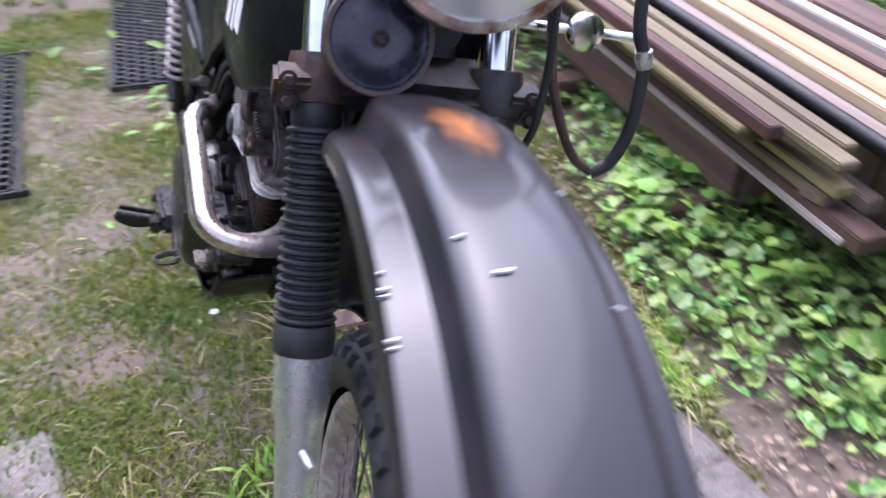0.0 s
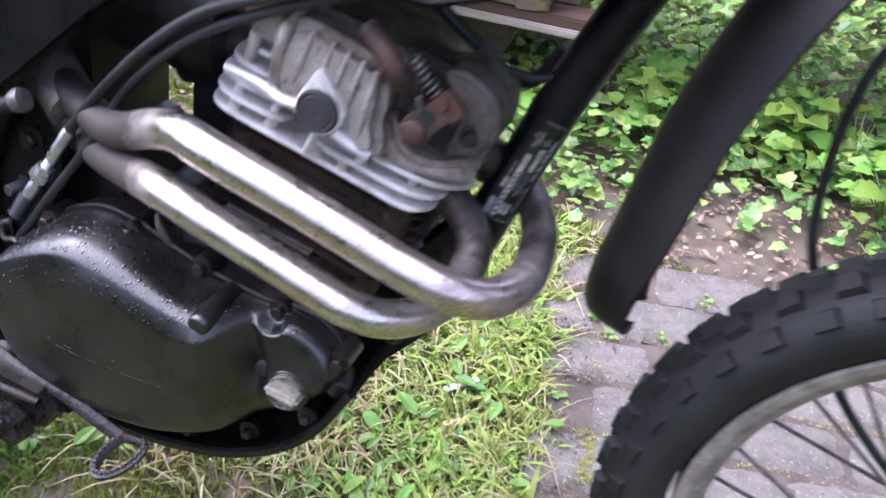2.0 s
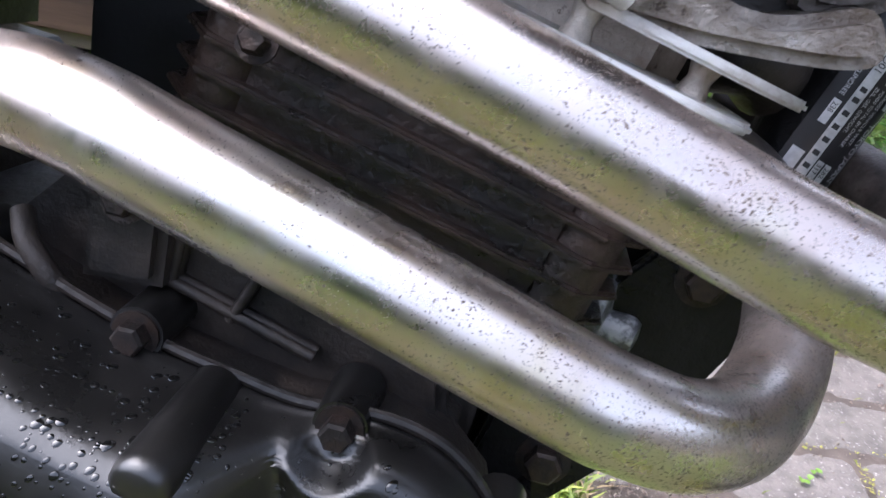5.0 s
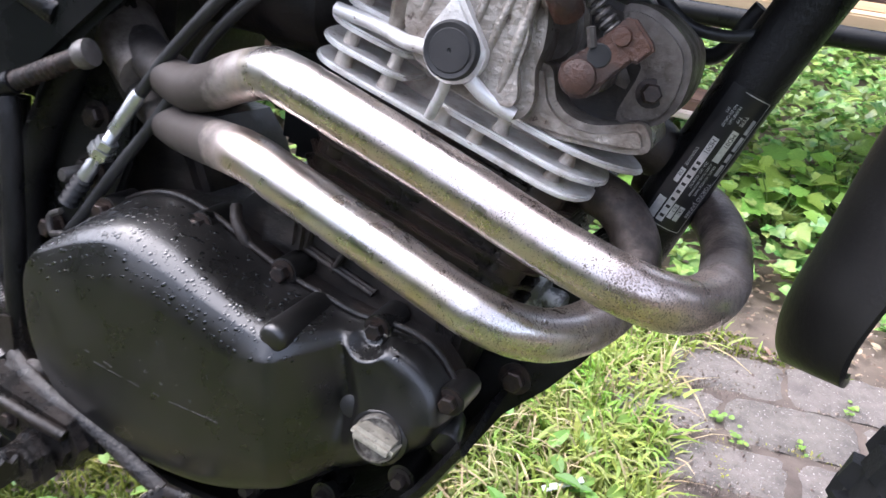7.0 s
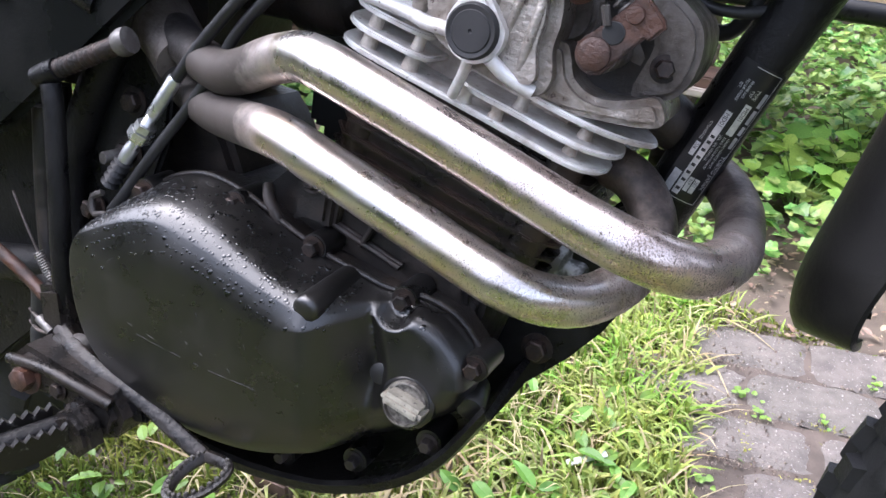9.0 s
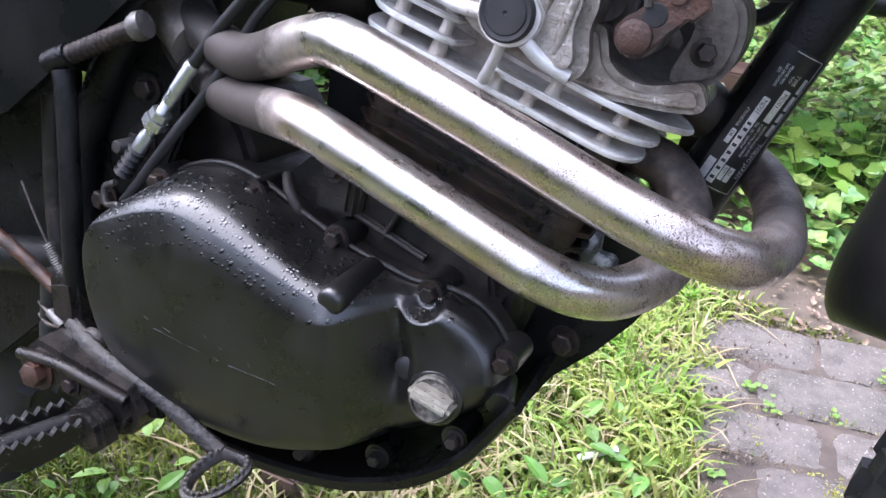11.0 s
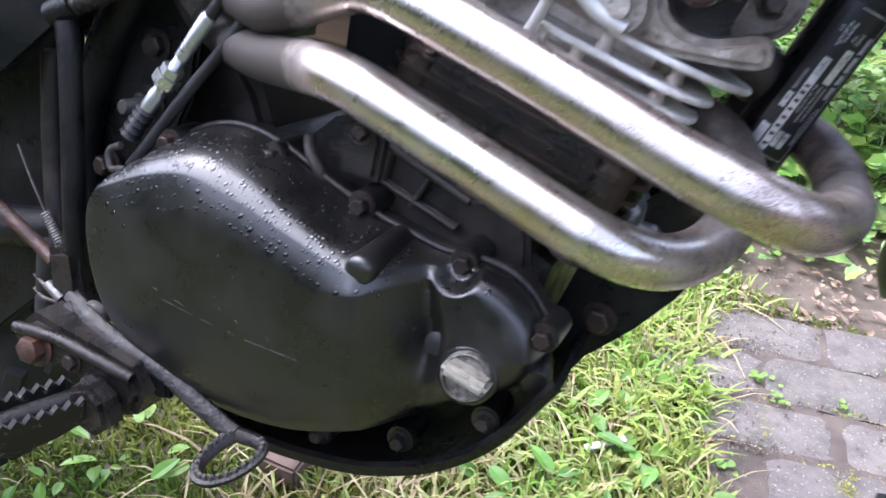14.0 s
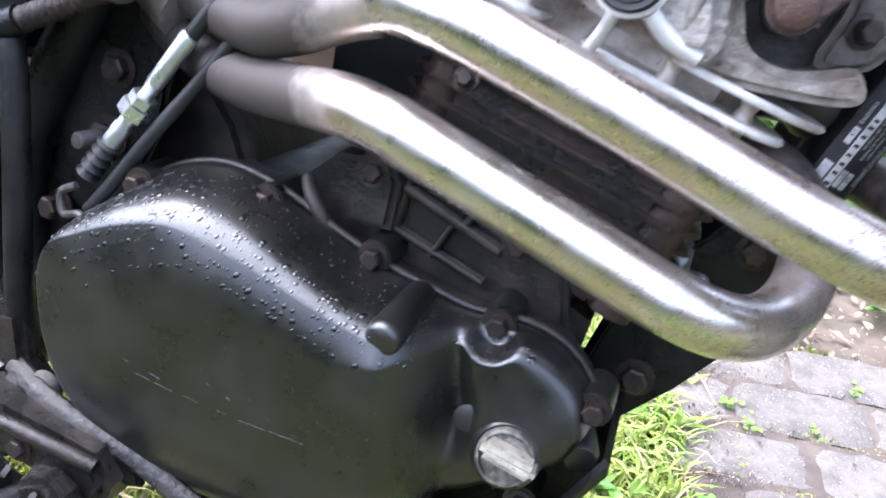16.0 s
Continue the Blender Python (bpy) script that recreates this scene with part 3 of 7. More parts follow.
def front_fender():
    """High-mounted fender with a raised crown between two grooves and side flanges."""
    rail = spline([(0.330, -0.006, 0.955), (0.394, -0.006, 0.987), (0.514, -0.006, 1.026), (0.634, -0.006, 1.049), (0.774, -0.006, 1.043), (0.894, -0.006, 1.007), (0.994, -0.006, 0.953), (1.074, -0.006, 0.886)], 7)
    across = [(-1.0, -0.056), (-0.985, -0.046), (-0.94, -0.039), (-0.82, -0.035), (-0.70, -0.034), (-0.64, -0.032), (-0.60, -0.025), (-0.56, -0.012), (-0.51, -0.003), (-0.42, 0.001), (-0.24, 0.004), (0.0, 0.005)]
    across = across + [(-a, b) for a, b in across[-2::-1]]
    bm = bmesh.new()
    rows = []
    n = len(rail)
    for i, p in enumerate(rail):
        t = i / (n - 1)
        tang = (rail[min(i + 1, n - 1)] - rail[max(i - 1, 0)]).normalized()
        up = Vector((-tang.z, 0, tang.x))
        half = 0.066 + 0.026 * ease((t - 0.13) / 0.13)
        if t > 0.9:
            half *= 1 - 0.5 * ((t - 0.9) / 0.1) ** 2
        rows.append([bm.verts.new(p + Vector((0, a * half, 0)) + up * b) for a, b in across])
    for r0, r1 in zip(rows, rows[1:]):
        for k in range(len(across) - 1):
            bm.faces.new((r0[k], r1[k], r1[k + 1], r0[k + 1]))
    bmesh.ops.recalc_face_normals(bm, faces=bm.faces)
    if sum(f.normal.z for f in bm.faces) < 0:
        bmesh.ops.reverse_faces(bm, faces=bm.faces)
    bmesh.ops.solidify(bm, geom=list(bm.faces), thickness=0.0035)
    def skin(x, y):
        """A point of the fender's upper face, its lengthwise direction and its normal."""
        i = min(range(1, n - 1), key=lambda k: abs(rail[k].x - x))
        tang = (rail[i + 1] - rail[i - 1]).normalized()
        up = Vector((-tang.z, 0, tang.x))
        a = max(-1.0, min(1.0, y / (0.066 + 0.026 * ease((i / (n - 1) - 0.13) / 0.13))))
        k = max(j for j in range(len(across) - 1) if across[j][0] <= a)
        (a0, b0), (a1, b1) = across[k], across[k + 1]
        b = b0 + (b1 - b0) * (a - a0) / (a1 - a0)
        slope = (b1 - b0) / ((a1 - a0) * 0.092)
        return rail[i] + tang * (x - rail[i].x) + Vector((0, y, 0)) + up * b, tang, (up - Vector((0, slope, 0))).normalized()

    fender = part("front_fender", bm, FENDER, bike, "scuffed black plastic front fender with a rubbed orange patch")
    for x, y, wide, long in ((0.776, -0.043, 0.009, 0.0008), (0.809, -0.024, 0.013, 0.0014), (0.83, 0.046, 0.010, 0.0005), (0.72, 0.044, 0.008, 0.0005), (0.786, -0.085, 0.007, 0.0009), (0.792, -0.085, 0.006, 0.0006), (0.828, -0.085, 0.008, 0.0009), (0.834, -0.085, 0.007, 0.0006), (0.770, -0.085, 0.004, 0.0006)):
        at, tang, up = skin(x, y)
        side = up.cross(tang)
        m = Matrix((tang, side, up)).transposed().to_4x4()
        m.translation = at + up * 0.0012
        part("paint_chip", prism([(-long, -wide * 0.45), (0.2 * long, -wide * 0.5), (long, -wide * 0.2), (0.7 * long, wide * 0.5), (-0.6 * long, wide * 0.4)], -0.0022, 0.0012, 0.0, None, m @ Matrix.Rotation(radians(90), 4, "X") ), WHITE, fender, "white scuff on the fender")
    return steered(fender)


front_fender()


def mud_flap():
    """Curved black flap that hangs behind the front wheel."""
    bm = bmesh.new()
    rail = spline([(0.350, 0, 0.985), (0.322, 0, 0.94), (0.285, 0, 0.88), (0.250, 0, 0.79), (0.226, 0, 0.69), (0.213, 0, 0.635), (0.212, 0, 0.605), (0.219, 0, 0.586)], 5)
    rows = []
    n = len(rail)
    for i, p in enumerate(rail):
        t = i / (n - 1)
        half = (0.056 + 0.004 * t) * math.sqrt(1 - 0.80 * max(0.0, (t - 0.82) / 0.18) ** 2.5)
        rows.append([bm.verts.new(p + Vector(((0.056 - 0.010 * ease((t - 0.35) / 0.6)) * abs(k / 6 - 1) ** 2.1, half * (k / 6 - 1), (0.010 * abs(k / 6 - 1) ** 1.6) * t ** 3))) for k in range(13)])
    for r0, r1 in zip(rows, rows[1:]):
        for k in range(12):
            bm.faces.new((r0[k], r1[k], r1[k + 1], r0[k + 1]))
    bmesh.ops.recalc_face_normals(bm, faces=bm.faces)
    bmesh.ops.solidify(bm, geom=list(bm.faces), thickness=0.006)
    steered(part("mud_flap", bm, FLAP, bike, "curved black plastic mud flap"))


mud_flap()


def horn():
    c, axis = Vector((0.450, -0.048, 1.062)), Vector((0.93, 0.05, 0.28))
    body = lathe([(0.0, -0.050), (0.024, -0.050), (0.026, -0.02), (0.043, -0.016), (0.051, -0.006), (0.0525, 0.0), (0.051, 0.004), (0.0475, 0.004), (0.0455, 0.001), (0.041, 0.001), (0.035, 0.005), (0.022, 0.006), (0.010, 0.004), (0.0, 0.004)], c, axis, 40)
    ob = part("horn", body, material("scratched_horn_paint", (0.012, 0.014, 0.022), (0.06, 0.065, 0.085), 0.25, 0.4, scale=26, lo=0.45, hi=0.75, bump=0.08, bump_scale=300, specks=(0.12, 0.06, 0.03), speck_scale=90, speck_at=0.70), bike, "round black horn with a rusty rim")
    part("horn_rim", lathe([(0.0485, 0.001), (0.0535, -0.004), (0.054, 0.001), (0.0525, 0.0055), (0.0485, 0.0055), (0.0485, 0.001)], c, axis, 40), material("browned_rim", (0.045, 0.035, 0.03), (0.10, 0.06, 0.04), 0.4, 0.6, scale=60, bump=0.2), ob, "rusty pressed rim")
    steered(ob)
    bolt("horn_screw", ob, c + axis.normalized() * 0.004, axis, 0.006, 0.004)
    part("horn_bracket", tube([c - axis.normalized() * 0.045, on_fork(1.06) + Vector((0, -0.02, 0))], 0.008, 8, smooth=False), GRIME, ob)


horn()


def headlamp():
    c, axis = Vector((0.50, 0.022, 1.190)), Vector((0.97, 0.0, -0.08))
    shell = lathe([(0.0, -0.10), (0.05, -0.095), (0.085, -0.06), (0.096, -0.02), (0.097, 0.0)], c, axis, 40)
    ob = steered(part("headlamp", shell, BLACK, bike, "round headlamp with a rusty chrome ring"))
    part("lamp_ring", lathe([(0.088, -0.006), (0.099, -0.008), (0.102, 0.002), (0.098, 0.010), (0.088, 0.010), (0.085, 0.004), (0.088, -0.006)], c, axis, 48), material("rusty_chrome_ring", (0.6, 0.58, 0.55), (0.20, 0.085, 0.045), 0.25, 0.6, metal=0.8, scale=30, lo=0.38, hi=0.62), ob, "rusty chrome ring")
    part("lamp_lens", lathe([(0.0, 0.022), (0.03, 0.021), (0.06, 0.016), (0.087, 0.007)], c, axis, 40), LENS, ob)


headlamp()


# ---- frame ----
def frame_tube(name, pts, r, label="", flat=1.0, mat=None):
    return part(name, tube(pts, r, 16, 6, flat=flat), mat or BLACK, bike, label)


frame_tube("down_tube", [(0.292, 0, 1.03), (0.245, 0, 0.945), (0.205, 0, 0.870), (0.162, 0, 0.768), (0.1205, 0, 0.6445), (0.094, 0, 0.560)], 0.0205, "black painted frame down tube")
frame_tube("backbone", [(0.36, 0, 1.05), (0.2, 0, 0.97), (0.0, 0, 0.90), (-0.2, 0, 0.86)], 0.025)
for s in (-1, 1):
    frame_tube("side_rail", [(-0.16, s * 0.06, 0.90), (-0.24, s * 0.085, 0.80), (-0.31, s * 0.09, 0.68), (-0.36, s * 0.09, 0.56), (-0.35, s * 0.09, 0.46), (-0.29, s * 0.09, 0.40)], 0.0145, "black frame rail behind the engine")
    frame_tube("seat_stay", [(-0.30, s * 0.12, 0.70), (-0.55, s * 0.15, 0.80), (-0.85, s * 0.15, 0.86)], 0.012)
    frame_tube("swing_arm", [(-0.34, s * 0.09, 0.46), (-0.58, s * 0.095, 0.405), (-0.79, s * 0.090, 0.345)], 0.018, "black swing arm")


def skid_plate():
    """Bent plate and rails that carry the engine from the down tube, down and back under it."""
    shape = [(0.128, 0.615), (0.112, 0.640), (0.090, 0.628), (0.060, 0.590), (0.034, 0.548), (0.018, 0.480), (0.010, 0.420), (0.030, 0.424), (0.052, 0.470), (0.080, 0.503), (0.100, 0.533), (0.120, 0.575)]
    ob = part("engine_plate", prism(shape, -0.034, -0.026, 0.002), BLACK, bike, "black steel front engine mounting plate")
    bolt("plate_bolt", ob, (0.055, -0.034, 0.503), (0, -1, 0), 0.0088, 0.008)
    bolt("plate_bolt", ob, (0.098, -0.034, 0.603), (0, -1, 0), 0.0078, 0.007)
    bolt("plate_bolt", ob, (0.076, -0.034, 0.555), (0, -1, 0), 0.0052, 0.004, RUST)
    part("engine_plate", prism(shape, 0.026, 0.034, 0.002), BLACK, bike)
    sump = bmesh.new()
    rail = spline([(0.048, 0, 0.484), (0.020, 0, 0.432), (-0.011, 0, 0.400), (-0.046, 0, 0.379), (-0.084, 0, 0.365), (-0.145, 0, 0.356), (-0.20, 0, 0.360), (-0.24, 0, 0.380)], 6)
    rows = []
    for p in rail:
        rows.append([sump.verts.new(p + Vector((0, y, dz))) for y, dz in ((-0.128, 0.012), (-0.125, 0.004), (-0.116, 0.0), (-0.06, 0.008), (0.06, 0.008), (0.11, 0.0), (0.122, 0.014))])
    for r0, r1 in zip(rows, rows[1:]):
        for k in range(6):
            sump.faces.new((r0[k], r1[k], r1[k + 1], r0[k + 1]))
    bmesh.ops.recalc_face_normals(sump, faces=sump.faces)
    bmesh.ops.solidify(sump, geom=list(sump.faces), thickness=0.005)
    part("skid_plate", sump, BLACK, bike, "black steel skid plate under the engine")


skid_plate()


# ---- engine ----
def cover_height(x, z):
    """How far the clutch cover stands out from its joint: a flat drum, a valley, and a raised panel ahead."""
    drum = 0.0625
    along = x + 0.10 * (z - 0.48)
    valley = 0.013 + 0.010 * ease((0.51 - z) / 0.06)
    level = drum + (valley - drum) * ease((along + 0.074) / 0.046)
    panel = 0.026 + 0.004 * ease((0.535 - z) / 0.05)
    left = -0.034 - 0.42 * max(0.0, z - 0.50)
    front = valley + (panel - valley) * ease((x - left + 0.010) / 0.026)
    notch = 0.014 * ease((0.0175 - math.hypot(x + 0.027, z - 0.547)) / 0.008)
    return max(0.004, max(level, front) - notch)


SEAM = -0.108
JOINT = [(0.037, 0.503), (0.030, 0.524), (0.012, 0.541), (-0.012, 0.548), (-0.045, 0.546), (-0.070, 0.550), (-0.100, 0.556), (-0.135, 0.568), (-0.170, 0.582), (-0.205, 0.588), (-0.235, 0.580), (-0.262, 0.562), (-0.285, 0.540), (-0.298, 0.505), (-0.296, 0.460), (-0.274, 0.418), (-0.235, 0.392), (-0.180, 0.382), (-0.120, 0.387), (-0.062, 0.410), (-0.012, 0.444), (0.026, 0.476)]
FACE = [(0.030, 0.503), (0.024, 0.519), (0.008, 0.534), (-0.014, 0.541), (-0.045, 0.538), (-0.074, 0.5365), (-0.103, 0.542), (-0.135, 0.551), (-0.168, 0.560), (-0.205, 0.566), (-0.235, 0.558), (-0.262, 0.545), (-0.281, 0.532), (-0.287, 0.508), (-0.280, 0.470), (-0.262, 0.440), (-0.225, 0.419), (-0.170, 0.412), (-0.115, 0.418), (-0.062, 0.440), (-0.015, 0.467), (0.018, 0.488)]
JOINT_LOOP = spline([(x, 0, z) for x, z in JOINT + JOINT[:1]], 12)[:-1]
FACE_LOOP = spline([(x, 0, z) for x, z in FACE + FACE[:1]], 12)[:-1]
COVER_MID = Vector((-0.140, 0, 0.488))
WALL = [(0.0, 0.0), (0.0, 0.08), (0.04, 0.10), (0.13, 0.25), (0.22, 0.40), (0.31, 0.54), (0.41, 0.66), (0.52, 0.75), (0.64, 0.805), (0.77, 0.850), (0.89, 0.885), (1.0, 0.912)]
FLAT = tuple(0.99 - 0.0155 * k for k in range(60))


def cover_point(i, row, u=0.0):
    """A point of the cover: loop index, row of the wall or the face, and a share of the way to the next row."""
    roll = 0.60 + 0.32 * ease((FACE_LOOP[i].x + 0.105) / 0.10)

    def one(k):
        if k < len(WALL):
            s, h = WALL[k]
            q = JOINT_LOOP[i].lerp(FACE_LOOP[i], s)
        else:
            s = FLAT[k - len(WALL)]
            q = COVER_MID + (FACE_LOOP[i] - COVER_MID) * s
            h = 0.912 + 0.088 * (1 - (max(0.0, s - roll) / (1 - roll)) ** 2) + 0.022 * (1 - s)
        return Vector((q.x, SEAM - h * cover_height(q.x, q.z), q.z))

    p = one(row)
    return p.lerp(one(row + 1), u) if u else p


def cover_face(x, z):
    """The y of the cover's outer face at a place of the drum."""
    q = Vector((x, 0, z)) - COVER_MID
    i = min(range(len(FACE_LOOP)), key=lambda k: -(FACE_LOOP[k] - COVER_MID).normalized().dot(q.normalized()))
    share = q.length / (FACE_LOOP[i] - COVER_MID).length
    row = min(range(len(FLAT)), key=lambda k: abs(FLAT[k] - share))
    return cover_point(i, len(WALL) + row).y


def clutch_cover():
    bm = bmesh.new()
    k = len(JOINT_LOOP)
    rings = [[bm.verts.new(cover_point(i, row)) for i in range(k)] for row in range(len(WALL) + len(FLAT))]
    for a, b in zip(rings, rings[1:]):
        for i in range(k):
            bm.faces.new((a[i], a[(i + 1) % k], b[(i + 1) % k], b[i]))
    bm.faces.new(rings[-1])
    bmesh.ops.recalc_face_normals(bm, faces=bm.faces)
    cover = part("clutch_cover", bm, COVER, bike, "large black painted clutch cover, wet with rain drops", 60)
    part("dowel_boss", lathe([(0.0, 0.0), (0.0108, 0.0), (0.0104, 0.051), (0.0094, 0.0555), (0.0070, 0.0575), (0.0, 0.058)], (-0.075, SEAM, 0.5445), (-0.04, -1, -0.08), 24), COVER, cover)
    for x, y, z in ((-0.255, -0.121, 0.566), (-0.174, -0.115, 0.577), (-0.106, -0.110, 0.561), (-0.027, -0.114, 0.546), (0.035, -0.121, 0.518), (0.010, -0.116, 0.443), (-0.047, -0.116, 0.402), (-0.110, -0.116, 0.380), (-0.180, -0.116, 0.374)):
        # Low bolts take a darker material for the shade under the cover.
        bolt("cover_bolt", cover, (x, y, z), (0, -1, 0), 0.0062 if z > 0.45 else 0.0054, 0.0075, None if z > 0.45 else GRIME)
        part("bolt_pillar", lathe([(0.0, -0.03), (0.0108, -0.03), (0.0102, 0.0), (0.0, 0.0)], (x, y, z), (0, -1, 0), 16), COVER, cover)
    lean = Vector((0.06, -0.97, 0.20)).normalized()
    foot = Vector((-0.0025, -0.1425, 0.4855))
    cap = part("oil_filler_cap", lathe([(0.0, -0.014), (0.0164, -0.014), (0.0164, 0.001), (0.0158, 0.003), (0.0144, 0.0034), (0.0136, 0.0012), (0.0, 0.0006)], foot, lean, 32), CAPFACE, cover, "worn pale oil filler cap with a grip bar")
    across = Vector((0.028, 0.005, -0.0075))
    across = (across - lean * across.dot(lean)).normalized()
    m = Matrix((across, lean, across.cross(lean))).transposed().to_4x4()
    m.translation = foot + lean * 0.0065 + Vector((0.002, 0, 0.0035))
    part("grip_bar", box((0.0315, 0.023, 0.0086), m, 0.0030), CREAM, cap, "raised grip bar, toned paler as sky-lit")
    part("cap_collar", lathe([(0.0, -0.012), (0.0205, -0.012), (0.0200, -0.004), (0.0176, -0.0015), (0.0165, -0.0015)], foot, lean, 32), COVER, cover)
    part("lug", lathe([(0.0, -0.02), (0.0115, -0.02), (0.0112, 0.004), (0.0085, 0.008), (0.0, 0.0095)], (0.034, -0.110, 0.484), (0.25, -1, -0.1), 20), COVER, cover)
    part("timing_mark", lathe([(0.0, 0.0006), (0.0072, 0.0006), (0.0080, 0.0)], (-0.0285, SEAM - 0.0015 - cover_height(-0.0285, 0.495), 0.495), (0, -1, 0.15), 18), RUBBER, cover, "dark inspection mark")
    for x0, x1, z0, z1, w in ((-0.213, -0.203, 0.4755, 0.4745, 0.0003), (-0.204, -0.197, 0.4790, 0.4775, 0.0003), (-0.200, -0.188, 0.4740, 0.4728, 0.00025), (-0.181, -0.172, 0.4725, 0.4715, 0.00022), (-0.160, -0.154, 0.4712, 0.4706, 0.00022), (-0.146, -0.130, 0.4700, 0.4698, 0.0003), (-0.127, -0.116, 0.4700, 0.4696, 0.0003), (-0.119, -0.1055, 0.4702, 0.4694, 0.00045), (-0.222, -0.218, 0.482, 0.481, 0.0003), (-0.148, -0.1465, 0.498, 0.5005, 0.00025), (-0.118, -0.1165, 0.502, 0.4985, 0.0003), (-0.160, -0.1585, 0.512, 0.509, 0.0003), (-0.13, -0.128, 0.478, 0.476, 0.0003), (-0.168, -0.166, 0.486, 0.4845, 0.0003), (-0.155, -0.1525, 0.4815, 0.4805, 0.0003), (-0.142, -0.1405, 0.484, 0.4855, 0.0003)):
        y = cover_face((x0 + x1) / 2, (z0 + z1) / 2)
        part("scratch", prism([(x0, z0), ((x0 + x1) / 2, (z0 + z1) / 2 + 0.6 * w), (x1, z1), ((x0 + x1) / 2 + 0.2 * (x1 - x0), (z0 + z1) / 2 - 0.6 * w)], y - 0.0005, y + 0.004), SCRATCH, cover, "pale scratch in the black paint")
    return cover


COVER_OB = clutch_cover()


def drops_on_cover():
    """Rain drops that bead on the upper part of the clutch cover."""
    rnd = random.Random(5)
    verts, faces = [], []
    count = 0
    while count < 1050:
        i = rnd.randrange(len(JOINT_LOOP))
        row = rnd.choice((2, 3, 3, 4, 4, 5, 5, 6, 6, 7, 7, 8, 9, 10, 13, 17, 21, 26))
        u = rnd.random()
        at = cover_point(i, row, u)
        if at.z < 0.505 + 0.04 * rnd.random() or at.x > (-0.06 if rnd.random() < 0.93 else 0.03):
            continue
        e1 = cover_point((i + 1) % len(JOINT_LOOP), row, u) - at
        e2 = cover_point(i, row + 1, u) - at
        n = e1.cross(e2).normalized()
        if n.y > 0 and n.z < 0.3:
            n = -n
        if n.z < -0.2:
            n = -n
        r = 0.0004 + 0.0013 * rnd.random() ** 2.4
        side = n.orthogonal().normalized()
        up = n.cross(side)
        long = rnd.uniform(1.0, 1.7)
        base = len(verts)
        for rr, hh in ((1.0, -0.08), (0.86, 0.20), (0.50, 0.34)):
            for k in range(8):
                a = 2 * math.pi * k / 8
                verts.append(at + r * rr * (long * math.cos(a) * side + math.sin(a) * up) + n * r * hh)
        verts.append(at + n * r * 0.37)
        for ring in range(2):
            for k in range(8):
                faces.append((base + ring * 8 + k, base + ring * 8 + (k + 1) % 8, base + ring * 8 + 8 + (k + 1) % 8, base + ring * 8 + 8 + k))
        for k in range(8):
            faces.append((base + 16 + k, base + 16 + (k + 1) % 8, base + 24))
        count += 1
    ob = part_py("rain_water", verts, faces, WATER, COVER_OB, "beads of rain water")
    ob["kind"] = "stuff"


drops_on_cover()


